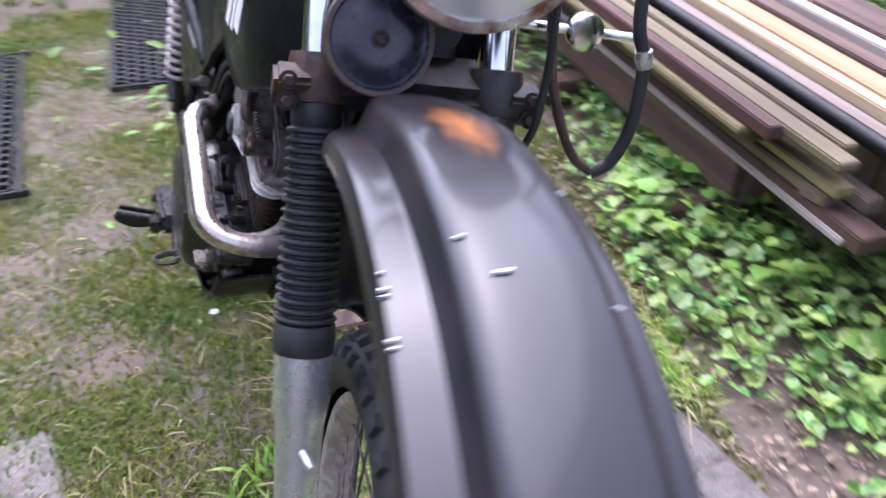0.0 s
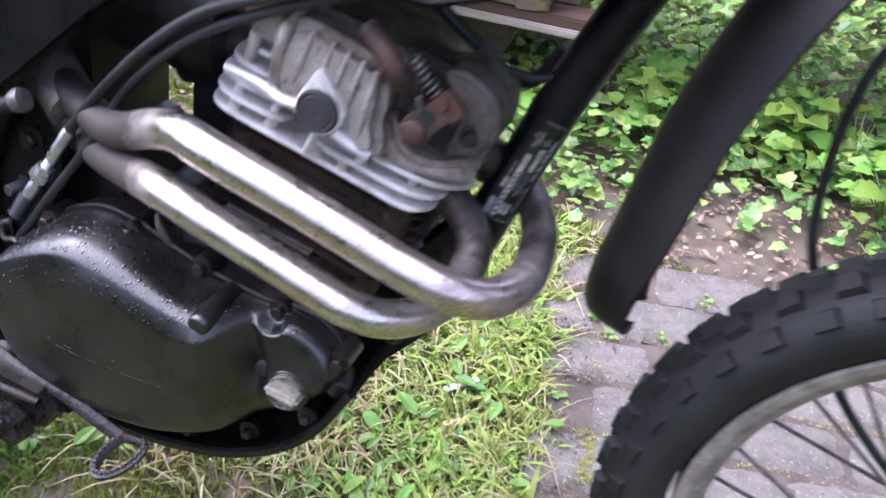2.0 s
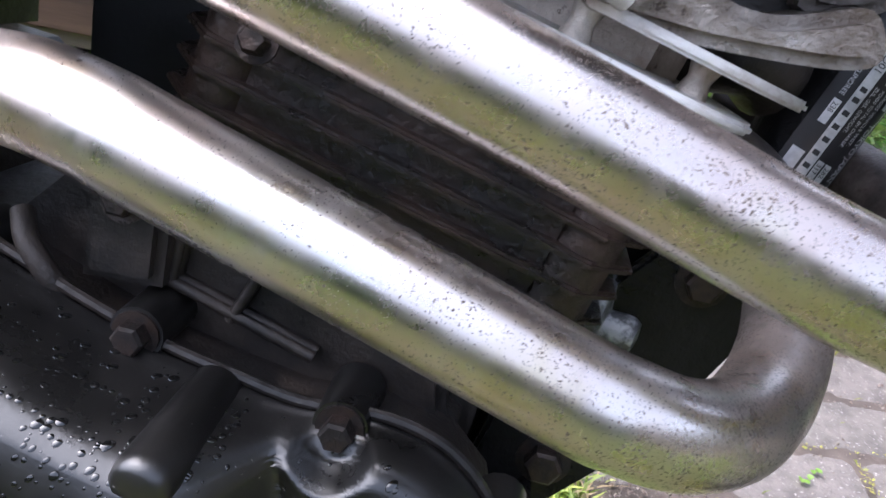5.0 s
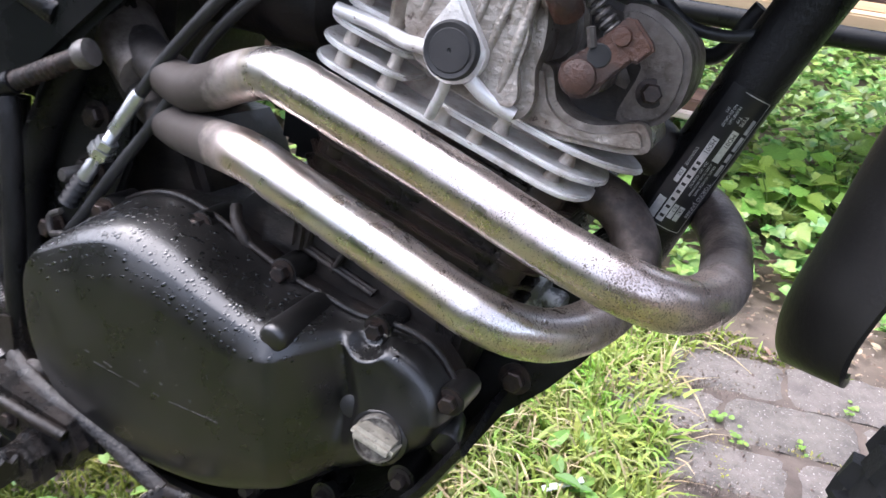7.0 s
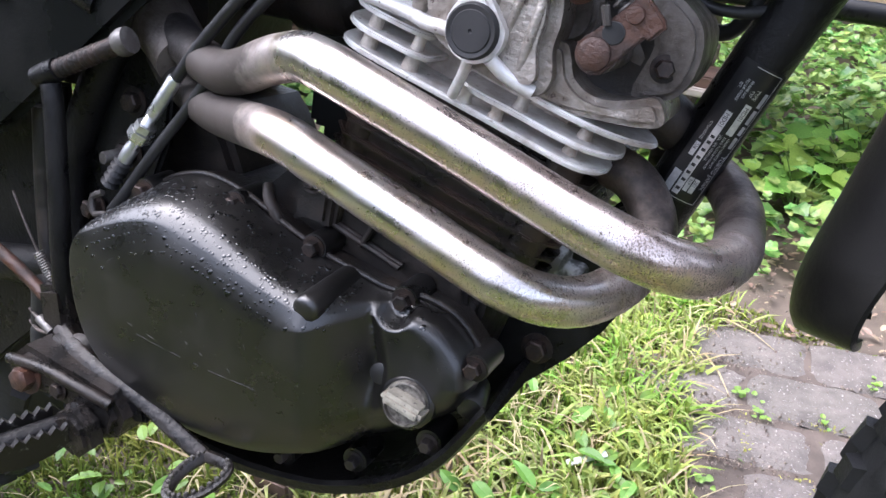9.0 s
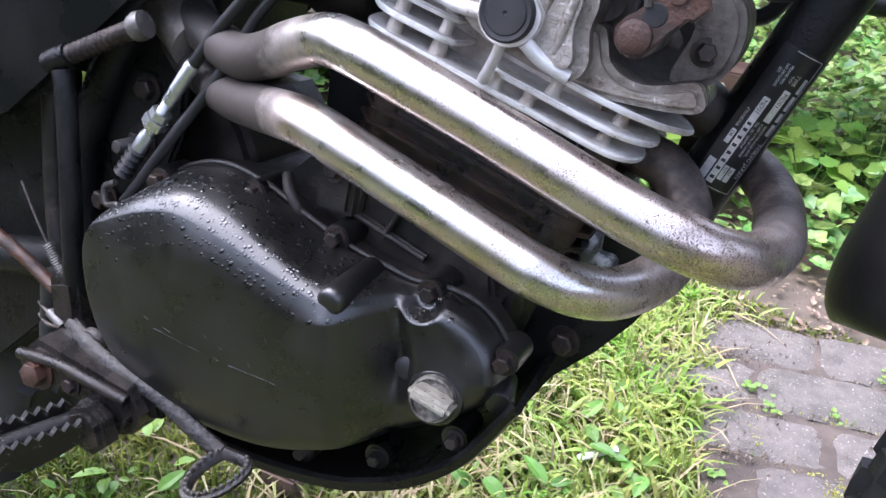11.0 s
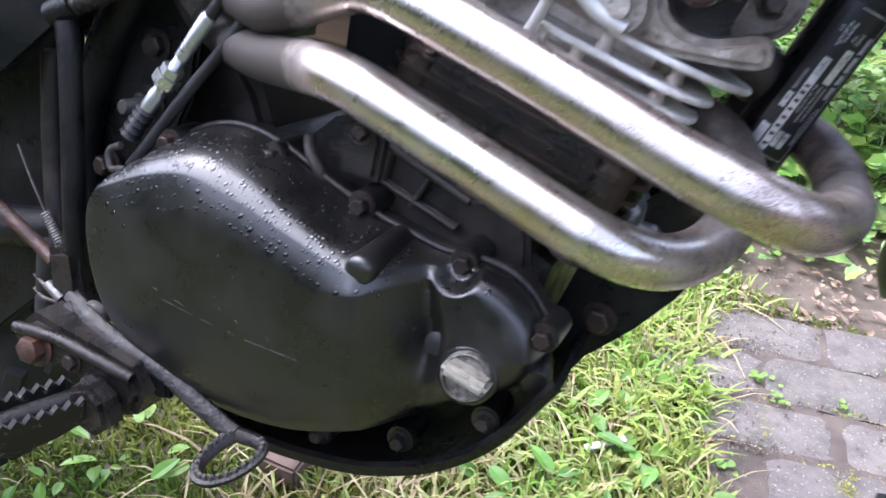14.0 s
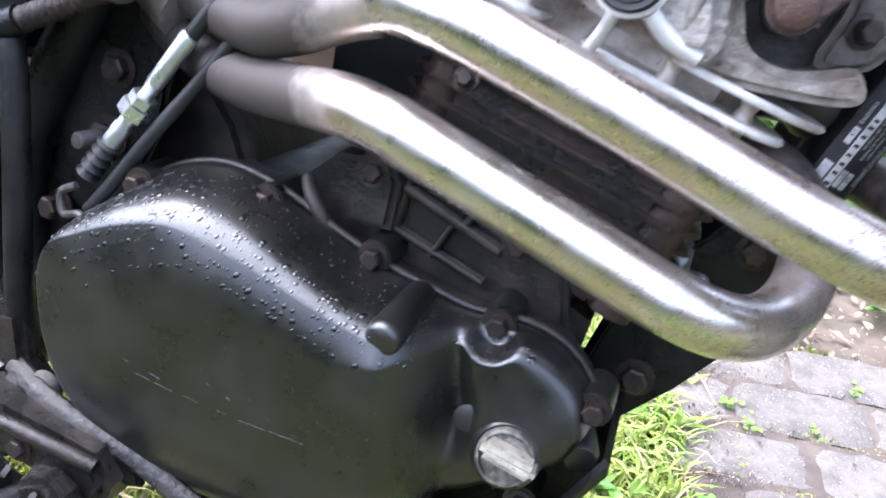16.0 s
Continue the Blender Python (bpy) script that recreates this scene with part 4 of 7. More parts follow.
def crankcase():
    case = prism([(x - 0.002, z - 0.002) for x, z in JOINT], -0.106, -0.072, 0.004)
    ob = part("crankcase", case, GRIME, bike, "grimy black engine crankcase", 30)
    lip = spline([(x, -0.1065, z) for x, z in JOINT[:12]], 5)
    part("gasket_lip", sweep(bmesh.new(), [p + Vector((0.001, 0, 0.002)) for p in lip], 0.0022, 8), GRIME, ob)
    part("case_body", prism([(0.010, 0.46), (0.020, 0.545), (-0.02, 0.560), (-0.10, 0.572), (-0.20, 0.580), (-0.245, 0.565), (-0.280, 0.530), (-0.295, 0.495), (-0.29, 0.45), (-0.27, 0.42), (-0.23, 0.395), (-0.18, 0.385), (-0.10, 0.392), (-0.04, 0.42)], -0.076, 0.12, 0.006), GRIME, ob)
    part("upper_case", prism([(0.012, 0.520), (0.004, 0.560), (-0.008, 0.592), (-0.10, 0.612), (-0.150, 0.606), (-0.175, 0.580), (-0.17, 0.55)], -0.082, 0.11, 0.004), GRIME, ob)
    part("gearbox_back", prism([(-0.215, 0.560), (-0.235, 0.600), (-0.255, 0.622), (-0.35, 0.630), (-0.36, 0.46), (-0.29, 0.44)], -0.050, 0.09, 0.008), GRIME, ob)
    for a, b, r in (((-0.102, 0.599), (-0.040, 0.577), 0.0042), ((-0.106, 0.574), (-0.046, 0.556), 0.0030), ((-0.080, 0.563), (-0.068, 0.590), 0.0028), ((-0.063, 0.586), (-0.055, 0.606), 0.0028), ((-0.098, 0.613), (-0.015, 0.592), 0.0040), ((-0.104, 0.575), (-0.100, 0.612), 0.0030)):
        part("case_rib", sweep(bmesh.new(), [Vector((a[0], -0.083, a[1])), Vector((b[0], -0.083, b[1]))], r, 10), GRIME, ob)
        part("case_rib", sweep(bmesh.new(), [Vector((a[0], -0.088, a[1])), Vector((b[0], -0.088, b[1]))], r * 0.8, 10), GRIME, ob)
    part("tensioner_block", prism([(-0.135, 0.572), (-0.133, 0.602), (-0.126, 0.612), (-0.110, 0.614), (-0.103, 0.604), (-0.104, 0.574)], -0.100, -0.070, 0.004), GRIME, ob, "grimy rust-flecked block on the crankcase")
    part("block_top", prism([(-0.132, 0.605), (-0.124, 0.620), (-0.112, 0.620), (-0.104, 0.608), (-0.118, 0.602)], -0.102, -0.068, 0.003), RUSTBOLT, ob)
    for p in ((-0.029, -0.097, 0.587), (-0.119, -0.099, 0.606)):
        part("bolt_post", lathe([(0.0, -0.02), (0.0095, -0.02), (0.0090, 0.0), (0.0, 0.0)], p, (0, -1, 0.15), 14), GRIME, ob)
        bolt("case_bolt", ob, p, (0, -1, 0.15), 0.0062, 0.006)
    part("breather_hook", tube([(-0.138, -0.104, 0.566), (-0.143, -0.106, 0.574), (-0.152, -0.104, 0.584), (-0.159, -0.096, 0.591)], 0.0045, 10), GRIME, ob)
    part("inlet_manifold", tube([(-0.21, 0.030, 0.700), (-0.15, 0.030, 0.706), (-0.095, 0.030, 0.715)], 0.028, 20), RUBBER, ob, "black rubber inlet manifold")
    # Added dark block, covers the background in the gap behind the cylinder.
    part("gap_filler", box((0.10, 0.09, 0.14), Matrix.Translation((-0.165, 0.075, 0.665)), 0.015), RUBBER, ob, "dark filler block closing the gap behind the cylinder")
    lump = bmesh.new()
    lathe([(0.0, -0.035), (0.021, -0.035), (0.025, -0.010), (0.0245, 0.018), (0.018, 0.030), (0.0, 0.034)], (0.036, -0.020, 0.580), (0.86, -0.25, -0.12), 22, lump)
    lathe([(0.0, -0.012), (0.0085, -0.012), (0.0085, 0.010), (0.0065, 0.013), (0.0, 0.014)], (0.066, -0.032, 0.574), (0.9, -0.3, -0.1), 16, lump)
    part("tensioner_housing", lump, FLAKING, ob, "pale flaking metal housing")


crankcase()


FLATWISE = Matrix(((1, 0, 0, 0), (0, 0, 1, 0), (0, 1, 0, 0), (0, 0, 0, 1)))


def slab(outline, z0, z1, bevel=0.001, bm=None):
    """A plate in the tilted cylinder's frame: outline in x and y, between two heights."""
    own = prism(outline, z0, z1, bevel, bm, ENGINE @ FLATWISE)
    bmesh.ops.recalc_face_normals(own, faces=own.faces)
    return own


def barrel():
    bm = bmesh.new()
    sweep(bm, [eng(0, 0, -0.04), eng(0, 0, 0.085)], 0.070, 28)
    ob = part("cylinder_barrel", bm, BARREL, bike, "rusty black finned cylinder barrel", 30)
    for k in range(7):
        z = -0.004 + 0.0118 * k
        part("fin", slab([(-0.112, -0.088), (-0.098, -0.104), (0.060, -0.104), (0.078, -0.086), (0.078, 0.088), (0.062, 0.104), (-0.098, 0.104), (-0.112, 0.090)], z, z + 0.0036, 0.0012), BARREL, ob)
    for x, y in ((-0.090, -0.088), (0.056, -0.088), (-0.090, 0.088), (0.056, 0.088)):
        part("stud_column", sweep(bmesh.new(), [eng(x, y, -0.03), eng(x, y, 0.082)], 0.014, 16), BARREL, ob)
    part("cam_chain_tower", slab([(-0.085, -0.098), (0.045, -0.098), (0.045, -0.07), (-0.085, -0.07)], -0.03, 0.078, 0.004), BARREL, ob)
    bolt("barrel_nut", ob, Vector((-0.076, -0.104, 0.670)), (0, -1, 0.3), 0.0050, 0.006)


barrel()


def curved(pts, steps=5):
    """A closed smooth outline through points."""
    n = len(pts)
    out = []
    for i in range(n):
        p0, p1, p2, p3 = (Vector(pts[(i + k - 1) % n]) for k in range(4))
        for k in range(steps):
            t = k / steps
            out.append(tuple(0.5 * (2 * p1 + (p2 - p0) * t + (2 * p0 - 5 * p1 + 4 * p2 - p3) * t * t + (3 * p1 - p0 - 3 * p2 + p3) * t ** 3)))
    return out


def cylinder_head():
    core = slab([(-0.090, -0.070), (-0.06, -0.080), (0.044, -0.088), (0.058, -0.070), (0.045, 0.02), (0.045, 0.098), (-0.06, 0.100), (-0.095, 0.085)], 0.080, 0.150, 0.004)
    head = part("cylinder_head", core, ALLOY, bike, "finned weathered alloy cylinder head", 30)
    fins = (
        (0.0840, [(-0.128, -0.070), (-0.122, -0.105), (-0.100, -0.119), (-0.040, -0.119), (0.020, -0.119), (0.048, -0.119), (0.062, -0.110), (0.069, -0.086), (0.062, -0.040), (0.045, 0.02), (0.01, 0.09), (-0.04, 0.119), (-0.105, 0.115), (-0.127, 0.07), (-0.128, 0.0)]),
        (0.0968, [(-0.034, -0.06), (-0.030, -0.108), (-0.016, -0.119), (0.010, -0.119), (0.042, -0.119), (0.060, -0.112), (0.072, -0.088), (0.064, -0.045), (0.045, 0.0), (0.02, 0.05), (-0.01, 0.08), (-0.03, 0.07)]),
        (0.1115, [(0.002, -0.06), (0.006, -0.108), (0.020, -0.119), (0.048, -0.118), (0.068, -0.108), (0.083, -0.086), (0.082, -0.066), (0.060, -0.03), (0.04, 0.01), (0.02, 0.04), (0.004, 0.01)]),
        (0.0985, [(-0.128, -0.070), (-0.122, -0.105), (-0.104, -0.120), (-0.075, -0.120), (-0.060, -0.116), (-0.053, -0.098), (-0.055, 0.0), (-0.06, 0.115), (-0.105, 0.115), (-0.127, 0.07), (-0.128, 0.0)]),
        (0.1125, [(-0.127, -0.070), (-0.121, -0.105), (-0.104, -0.119), (-0.078, -0.119), (-0.062, -0.114), (-0.056, -0.096), (-0.055, 0.0), (-0.06, 0.112), (-0.105, 0.112), (-0.126, 0.07), (-0.127, 0.0)]),
        (0.1265, [(-0.124, -0.068), (-0.118, -0.100), (-0.103, -0.115), (-0.078, -0.115), (-0.063, -0.110), (-0.057, -0.094), (-0.055, 0.0), (-0.06, 0.108), (-0.103, 0.108), (-0.123, 0.07), (-0.124, 0.0)]),
        (0.1405, [(-0.118, -0.066), (-0.112, -0.095), (-0.100, -0.109), (-0.078, -0.109), (-0.064, -0.104), (-0.058, -0.090), (-0.055, 0.0), (-0.06, 0.10), (-0.100, 0.10), (-0.117, 0.07), (-0.118, 0.0)]),
        (0.1545, [(-0.110, -0.062), (-0.104, -0.088), (-0.096, -0.102), (-0.078, -0.102), (-0.066, -0.098), (-0.060, -0.086), (-0.055, 0.0), (-0.06, 0.09), (-0.096, 0.09), (-0.109, 0.07), (-0.110, 0.0)]))
    for z, outline in fins:
        part("fin", slab(curved([(x * 1.2 if x > 0 else x, y) for x, y in outline]), z, z + 0.0042, 0.0013), FINS, head)
    for x, y, z0, z1 in ((-0.020, -0.112, 0.086, 0.099), (0.004, -0.112, 0.086, 0.099), (0.056, -0.100, 0.086, 0.099), (0.016, -0.110, 0.099, 0.114), (0.060, -0.098, 0.099, 0.114), (-0.066, -0.108, 0.086, 0.130), (-0.100, -0.108, 0.086, 0.156)):
        part("fin_post", sweep(bmesh.new(), [eng(x, y, z0), eng(x, y, (z0 + z1) / 2), eng(x, y, z1)], lambda t: 0.0042 + 0.0022 * abs(2 * t - 1), 14), ALLOY, head)
    rocker = prism(curved([(-0.085, 0.140), (0.0, 0.140), (0.030, 0.150), (0.036, 0.170), (0.020, 0.192), (-0.04, 0.196), (-0.085, 0.185)]), -0.100, 0.06, 0.006, None, ENGINE, 3)
    # Dark tone combines brown stain with the tank's shadow on the head.
    part("rocker_cover", rocker, STAINED, head, "brown-stained rocker casting, darkened for the tank's shadow", 40)
    wall = prism(curved([(-0.064, 0.132), (-0.040, 0.118), (-0.005, 0.114), (0.024, 0.116), (0.031, 0.130), (0.0235, 0.148), (0.021, 0.166), (0.008, 0.188), (-0.030, 0.193), (-0.064, 0.190), (-0.070, 0.160)], 4), -0.137, -0.070, 0.008, None, ENGINE, 4)
    part("head_wall", wall, CASTING, head, "ribbed alloy side of the cylinder head", 60)
    part("head_shoulder", prism(curved([(-0.062, 0.160), (-0.062, 0.190), (-0.085, 0.187), (-0.101, 0.174), (-0.098, 0.160)], 4), -0.127, -0.060, 0.008, None, ENGINE, 4), CASTING, head, "", 60)
    lip = prism(curved([(0.010, 0.113), (0.040, 0.114), (0.070, 0.121), (0.096, 0.130), (0.101, 0.138), (0.091, 0.147), (0.078, 0.140), (0.066, 0.1335), (0.052, 0.1315), (0.040, 0.136), (0.033, 0.146), (0.026, 0.152), (0.012, 0.145)], 4), -0.120, -0.050, 0.0045, None, ENGINE, 4)
    part("lever_lip", lip, CASTING, head, "alloy lip round the lever hollow", 60)
    # Dark backing fills the hollow behind the lever.
    part("lever_hollow", prism([(0.012, 0.128), (0.078, 0.128), (0.088, 0.150), (0.080, 0.200), (0.010, 0.196)], -0.088, -0.040, 0.004, None, ENGINE), GRIME, head, "dark backing of the hollow behind the lever")
    part("tappet_housing", prism(curved([(0.074, 0.140), (0.098, 0.149), (0.102, 0.172), (0.092, 0.194), (0.066, 0.204), (0.048, 0.199), (0.058, 0.184), (0.073, 0.172)], 4), -0.106, -0.020, 0.010, None, ENGINE, 4), STAINED, head, "dark stained tappet housing", 60)
    drum = eng(0.064, -0.056, 0.172)
    part("tappet_cover", lathe([(0.0, -0.05), (0.031, -0.05), (0.033, -0.006), (0.036, -0.004), (0.036, 0.006), (0.033, 0.010), (0.028, 0.0125), (0.0, 0.0135)], drum, (0.66, -0.48, 0.58), 32), STAINED, head, "round brown-black tappet inspection cover")
    for line, r in (([(-0.0310, -0.134, 0.153), (-0.0310, -0.1365, 0.165), (-0.0300, -0.134, 0.189)], 0.0026), ([(-0.0175, -0.134, 0.149), (-0.0178, -0.1365, 0.165), (-0.0170, -0.134, 0.189)], 0.0026), ([(-0.0040, -0.134, 0.140), (-0.0045, -0.1365, 0.165), (-0.0040, -0.134, 0.187)], 0.0030), ([(0.0120, -0.133, 0.124), (0.0100, -0.1365, 0.150), (0.0070, -0.134, 0.184)], 0.0034), ([(-0.0500, -0.134, 0.142), (-0.0490, -0.1365, 0.165), (-0.0470, -0.134, 0.190)], 0.0030)):
        part("wall_rib", sweep(bmesh.new(), spline([eng(*p) for p in line], 5), r, 12), CASTING, head)
    part("wall_column", sweep(bmesh.new(), spline([eng(-0.066, -0.122, 0.128), eng(-0.066, -0.132, 0.150), eng(-0.070, -0.130, 0.175), eng(-0.070, -0.118, 0.198)], 5), 0.0070, 14), CASTING, head)
    mid = eng(-0.021, -0.148, 0.139)
    drop = [(-0.021 + 0.0195 * math.cos(radians(a)), 0.139 + 0.0195 * math.sin(radians(a))) for a in range(160, 391, 15)] + [(-0.0255, 0.1655), (-0.029, 0.1685), (-0.033, 0.1665)]
    part("cam_end_boss", prism(drop, -0.1475, -0.120, 0.003, None, ENGINE), FINS, head, "bright teardrop boss round the camshaft end")
    part("cam_end_cap", lathe([(0.0172, -0.001), (0.0168, 0.0018), (0.0155, 0.0032), (0.0128, 0.0026), (0.0122, 0.0034), (0.0015, 0.0034), (0.001, 0.0026), (0.0, 0.0026)], mid, (0, -1, 0), 32), RUBBER, head, "round black rubber camshaft end cap")
    for line, r in (([eng(-0.021, -0.136, 0.122), eng(-0.022, -0.130, 0.110), eng(-0.027, -0.119, 0.090)], 0.0036), ([eng(-0.036, -0.140, 0.132), eng(-0.055, -0.136, 0.128), eng(-0.076, -0.126, 0.126), eng(-0.112, -0.118, 0.121)], 0.0046), ([eng(-0.006, -0.142, 0.128), eng(0.006, -0.136, 0.122), eng(0.024, -0.130, 0.119)], 0.0046)):
        part("boss_web", sweep(bmesh.new(), spline(line, 4), r, 10), FINS, head)
    part("lifter_knob", sweep(bmesh.new(), spline([eng(-0.012, -0.128, 0.208), eng(0.006, -0.136, 0.202), eng(0.020, -0.136, 0.192), eng(0.026, -0.128, 0.184)], 5), 0.0095, 14), RUST, head, "rusty brown cable stop on the head")
    part("lifter_spring", helix(eng(0.024, -0.126, 0.204), eng(0.060, -0.124, 0.181), 0.0048, 9, 0.0013), STEEL, head, "small dark coil spring above the lever")
    pivot = Vector((0.0680, -0.1130, 0.7375))
    tip = Vector((0.0930, -0.1150, 0.7645))
    part("lever_shaft", lathe([(0.0, -0.045), (0.0125, -0.045), (0.0125, -0.004), (0.0, -0.004)], pivot, (0, -1, 0), 20), STAINED, head)
    d = tip - pivot
    turn = Matrix.Translation(pivot) @ Matrix.Rotation(-math.atan2(d.z, d.x), 4, "Y")
    L = d.length * 0.90
    arm = bmesh.new()
    outline = [(0.0122 * math.cos(radians(a)), 0.0122 * math.sin(radians(a))) for a in range(110, 251, 14)] + [(0.008, -0.0108), (L - 0.006, -0.0098), (L - 0.004, -0.0125), (L + 0.007, -0.0120), (L + 0.0085, -0.008), (L + 0.0085, 0.007), (L + 0.005, 0.0110), (L - 0.006, 0.0102), (0.008, 0.0108)]
    prism(outline, -0.0035, 0.0035, 0.0014, arm, turn)
    lever = part("decompression_lever", arm, RUST, head, "rusty brown decompressor lever")
    part("lever_stud", lathe([(0.0, 0.0), (0.0098, 0.0), (0.0096, 0.003), (0.0070, 0.0042), (0.0, 0.0046)], turn @ Vector((0.0, -0.0035, 0.0)), (0, -1, 0), 20), RUST, lever, "rounded rusty pivot stud")
    # Flat black disc paints the dark inside of the lever's hole.
    part("lever_hole_disc", lathe([(0.0, 0.0005), (0.0062, 0.0005), (0.0068, 0.0)], turn @ Vector((L * 0.46, -0.0035, 0.003)), (0, -1, 0), 20), RUBBER, lever)
    part("lever_pin", lathe([(0.0, 0.0), (0.0055, 0.0), (0.0050, 0.002), (0.0, 0.0024)], turn @ Vector((L * 0.93, -0.0035, 0.004)), (0, -1, 0), 16), RUST, lever)
    part("cable_stop", tube([turn @ Vector((L * 0.45, -0.004, 0.009)), turn @ Vector((L * 0.62, -0.006, 0.018))], 0.0026, 8, smooth=False), STEEL, lever)
    bolt("head_bolt", head, eng(0.085, -0.106, 0.163), (0.25, -1, 0.1), 0.0060, 0.009)
    part("exhaust_port", tube([eng(0.05, -0.03, 0.110), (0.094, -0.006, 0.695), (0.110, 0.004, 0.686)], 0.0190, 20), GRIME, head, "dark exhaust port of the cylinder head")
    part("head_plug", lathe([(0.0, -0.02), (0.005, -0.02), (0.0055, 0.0), (0.004, 0.005), (0.0, 0.006)], eng(0.086, -0.062, 0.143), (0.9, -0.5, 0.1), 14), STEEL, head, "dirty grey plug in the casting")
    part("breather_hose", tube([(0.085, -0.010, 0.785), (0.105, -0.010, 0.772), (0.125, -0.010, 0.769), (0.143, -0.008, 0.772), (0.156, -0.002, 0.780)], 0.0040, 12), RUBBER, bike, "thin black rubber hose")


cylinder_head()


# ---- exhaust ----
def exhaust():
    upper = [(-0.262, -0.083, 0.685), (-0.242, -0.094, 0.679), (-0.219, -0.105, 0.675), (-0.188, -0.1195, 0.673), (-0.163, -0.1295, 0.680), (-0.140, -0.1395, 0.691), (-0.118, -0.1500, 0.6995), (-0.097, -0.1600, 0.7050), (-0.076, -0.1690, 0.7042), (-0.058, -0.172, 0.7005), (0.011, -0.172, 0.681), (0.079, -0.172, 0.660), (0.110, -0.172, 0.652), (0.126, -0.170, 0.648), (0.142, -0.162, 0.643), (0.156, -0.145, 0.638), (0.167, -0.120, 0.636), (0.173, -0.090, 0.637), (0.172, -0.062, 0.640), (0.168, -0.030, 0.645), (0.157, 0.0, 0.651), (0.144, 0.025, 0.654), (0.124, 0.042, 0.656), (0.095, 0.048, 0.660)]
    lower = [(-0.278, -0.076, 0.664), (-0.256, -0.086, 0.652), (-0.224, -0.099, 0.643), (-0.197, -0.112, 0.641), (-0.169, -0.127, 0.644), (-0.143, -0.142, 0.648), (-0.118, -0.1550, 0.6510), (-0.096, -0.1615, 0.6492), (-0.076, -0.1650, 0.6445), (-0.018, -0.166, 0.627), (0.040, -0.167, 0.609), (0.054, -0.166, 0.605), (0.073, -0.158, 0.599), (0.091, -0.141, 0.595), (0.105, -0.119, 0.596), (0.115, -0.096, 0.602), (0.120, -0.074, 0.612), (0.119, -0.056, 0.626), (0.110, -0.043, 0.640), (0.094, -0.035, 0.652), (0.070, -0.030, 0.658)]
    for pts, start, stop in ((upper, 2.2, 17.6), (lower, 2.2, 16.4)):
        line = spline(pts, 8)
        i0, i1 = int(start * 8), int(stop * 8)
        rear = part("header_pipe", sweep(bmesh.new(), line[i0:i1 + 1], 0.0158, 28), PIPE, bike, "bright pitted steel exhaust header pipe")
        part("heat_band", sweep(bmesh.new(), line[:i0 + 1], 0.0156, 24), HEAT, rear, "browned rear joint of the pipe")
        part("front_bend", sweep(bmesh.new(), line[i1:], 0.0157, 24), HOT, rear, "dark heat-stained front bend")
    part("collector", tube([(-0.245, -0.092, 0.666), (-0.272, -0.078, 0.680), (-0.31, -0.066, 0.702), (-0.37, -0.060, 0.735), (-0.44, -0.060, 0.765)], lambda t: 0.022 + 0.010 * t, 18), STAINED, bike, "dark exhaust collector behind the side panel")


exhaust()


# ---- tank, side panel, seat ----
def tank():
    """Fuel tank: rounded sections swept from the seat to the steering head."""
    bm = bmesh.new()
    rows = []
    for t in [k / 16 for k in range(17)]:
        x = -0.20 + 0.55 * t
        low = 0.833 + 0.150 * max(0.0, (t - 0.50) / 0.50) ** 1.25 + 0.02 * max(0, 0.28 - t)
        top = 1.03 + 0.10 * math.sin(math.pi * min(1, t * 0.75 + 0.1))
        half = (0.105 + 0.045 * math.sin(math.pi * min(1.0, 0.15 + 0.7 * t))) * (1 - 0.55 * ease((t - 0.62) / 0.38))
        ring = []
        for a, b in ((0.30, 0.03), (0.80, 0.0), (0.93, 0.0), (0.96, 0.012), (0.94, 0.035), (0.97, 0.10), (1.0, 0.28), (0.99, 0.5), (0.92, 0.74), (0.76, 0.91), (0.48, 0.985), (0.0, 1.0)):
            ring.append((a * half, low + b * (top - low)))
        ring = [(-y, z) for y, z in ring] + [(y, z) for y, z in ring[-2::-1]]
        rows.append([bm.verts.new((x, y, z)) for y, z in ring])
    for r0, r1 in zip(rows, rows[1:]):
        for k in range(len(r0) - 1):
            bm.faces.new((r0[k], r0[k + 1], r1[k + 1], r1[k]))
        bm.faces.new((r0[-1], r0[0], r1[0], r1[-1]))
    bm.faces.new(rows[0])
    bm.faces.new(rows[-1][::-1])
    bmesh.ops.recalc_face_normals(bm, faces=bm.faces)
    return part("fuel_tank", bm, GLOSS, bike, "glossy black fuel tank with white lettering marks", 60)


tank_ob = tank()
mark = bmesh.new()
for x0, x1, z0, z1 in ((0.010, 0.034, 0.900, 0.955), (0.046, 0.062, 0.905, 0.965), (0.070, 0.100, 0.915, 0.975)):
    box((x1 - x0, 0.002, z1 - z0), Matrix.Translation(((x0 + x1) / 2, -0.1495, (z0 + z1) / 2)) @ Matrix.Rotation(radians(-3), 4, "X"), 0.0004, mark)
part("tank_mark", mark, WHITE, tank_ob, "white painted mark on the tank side")


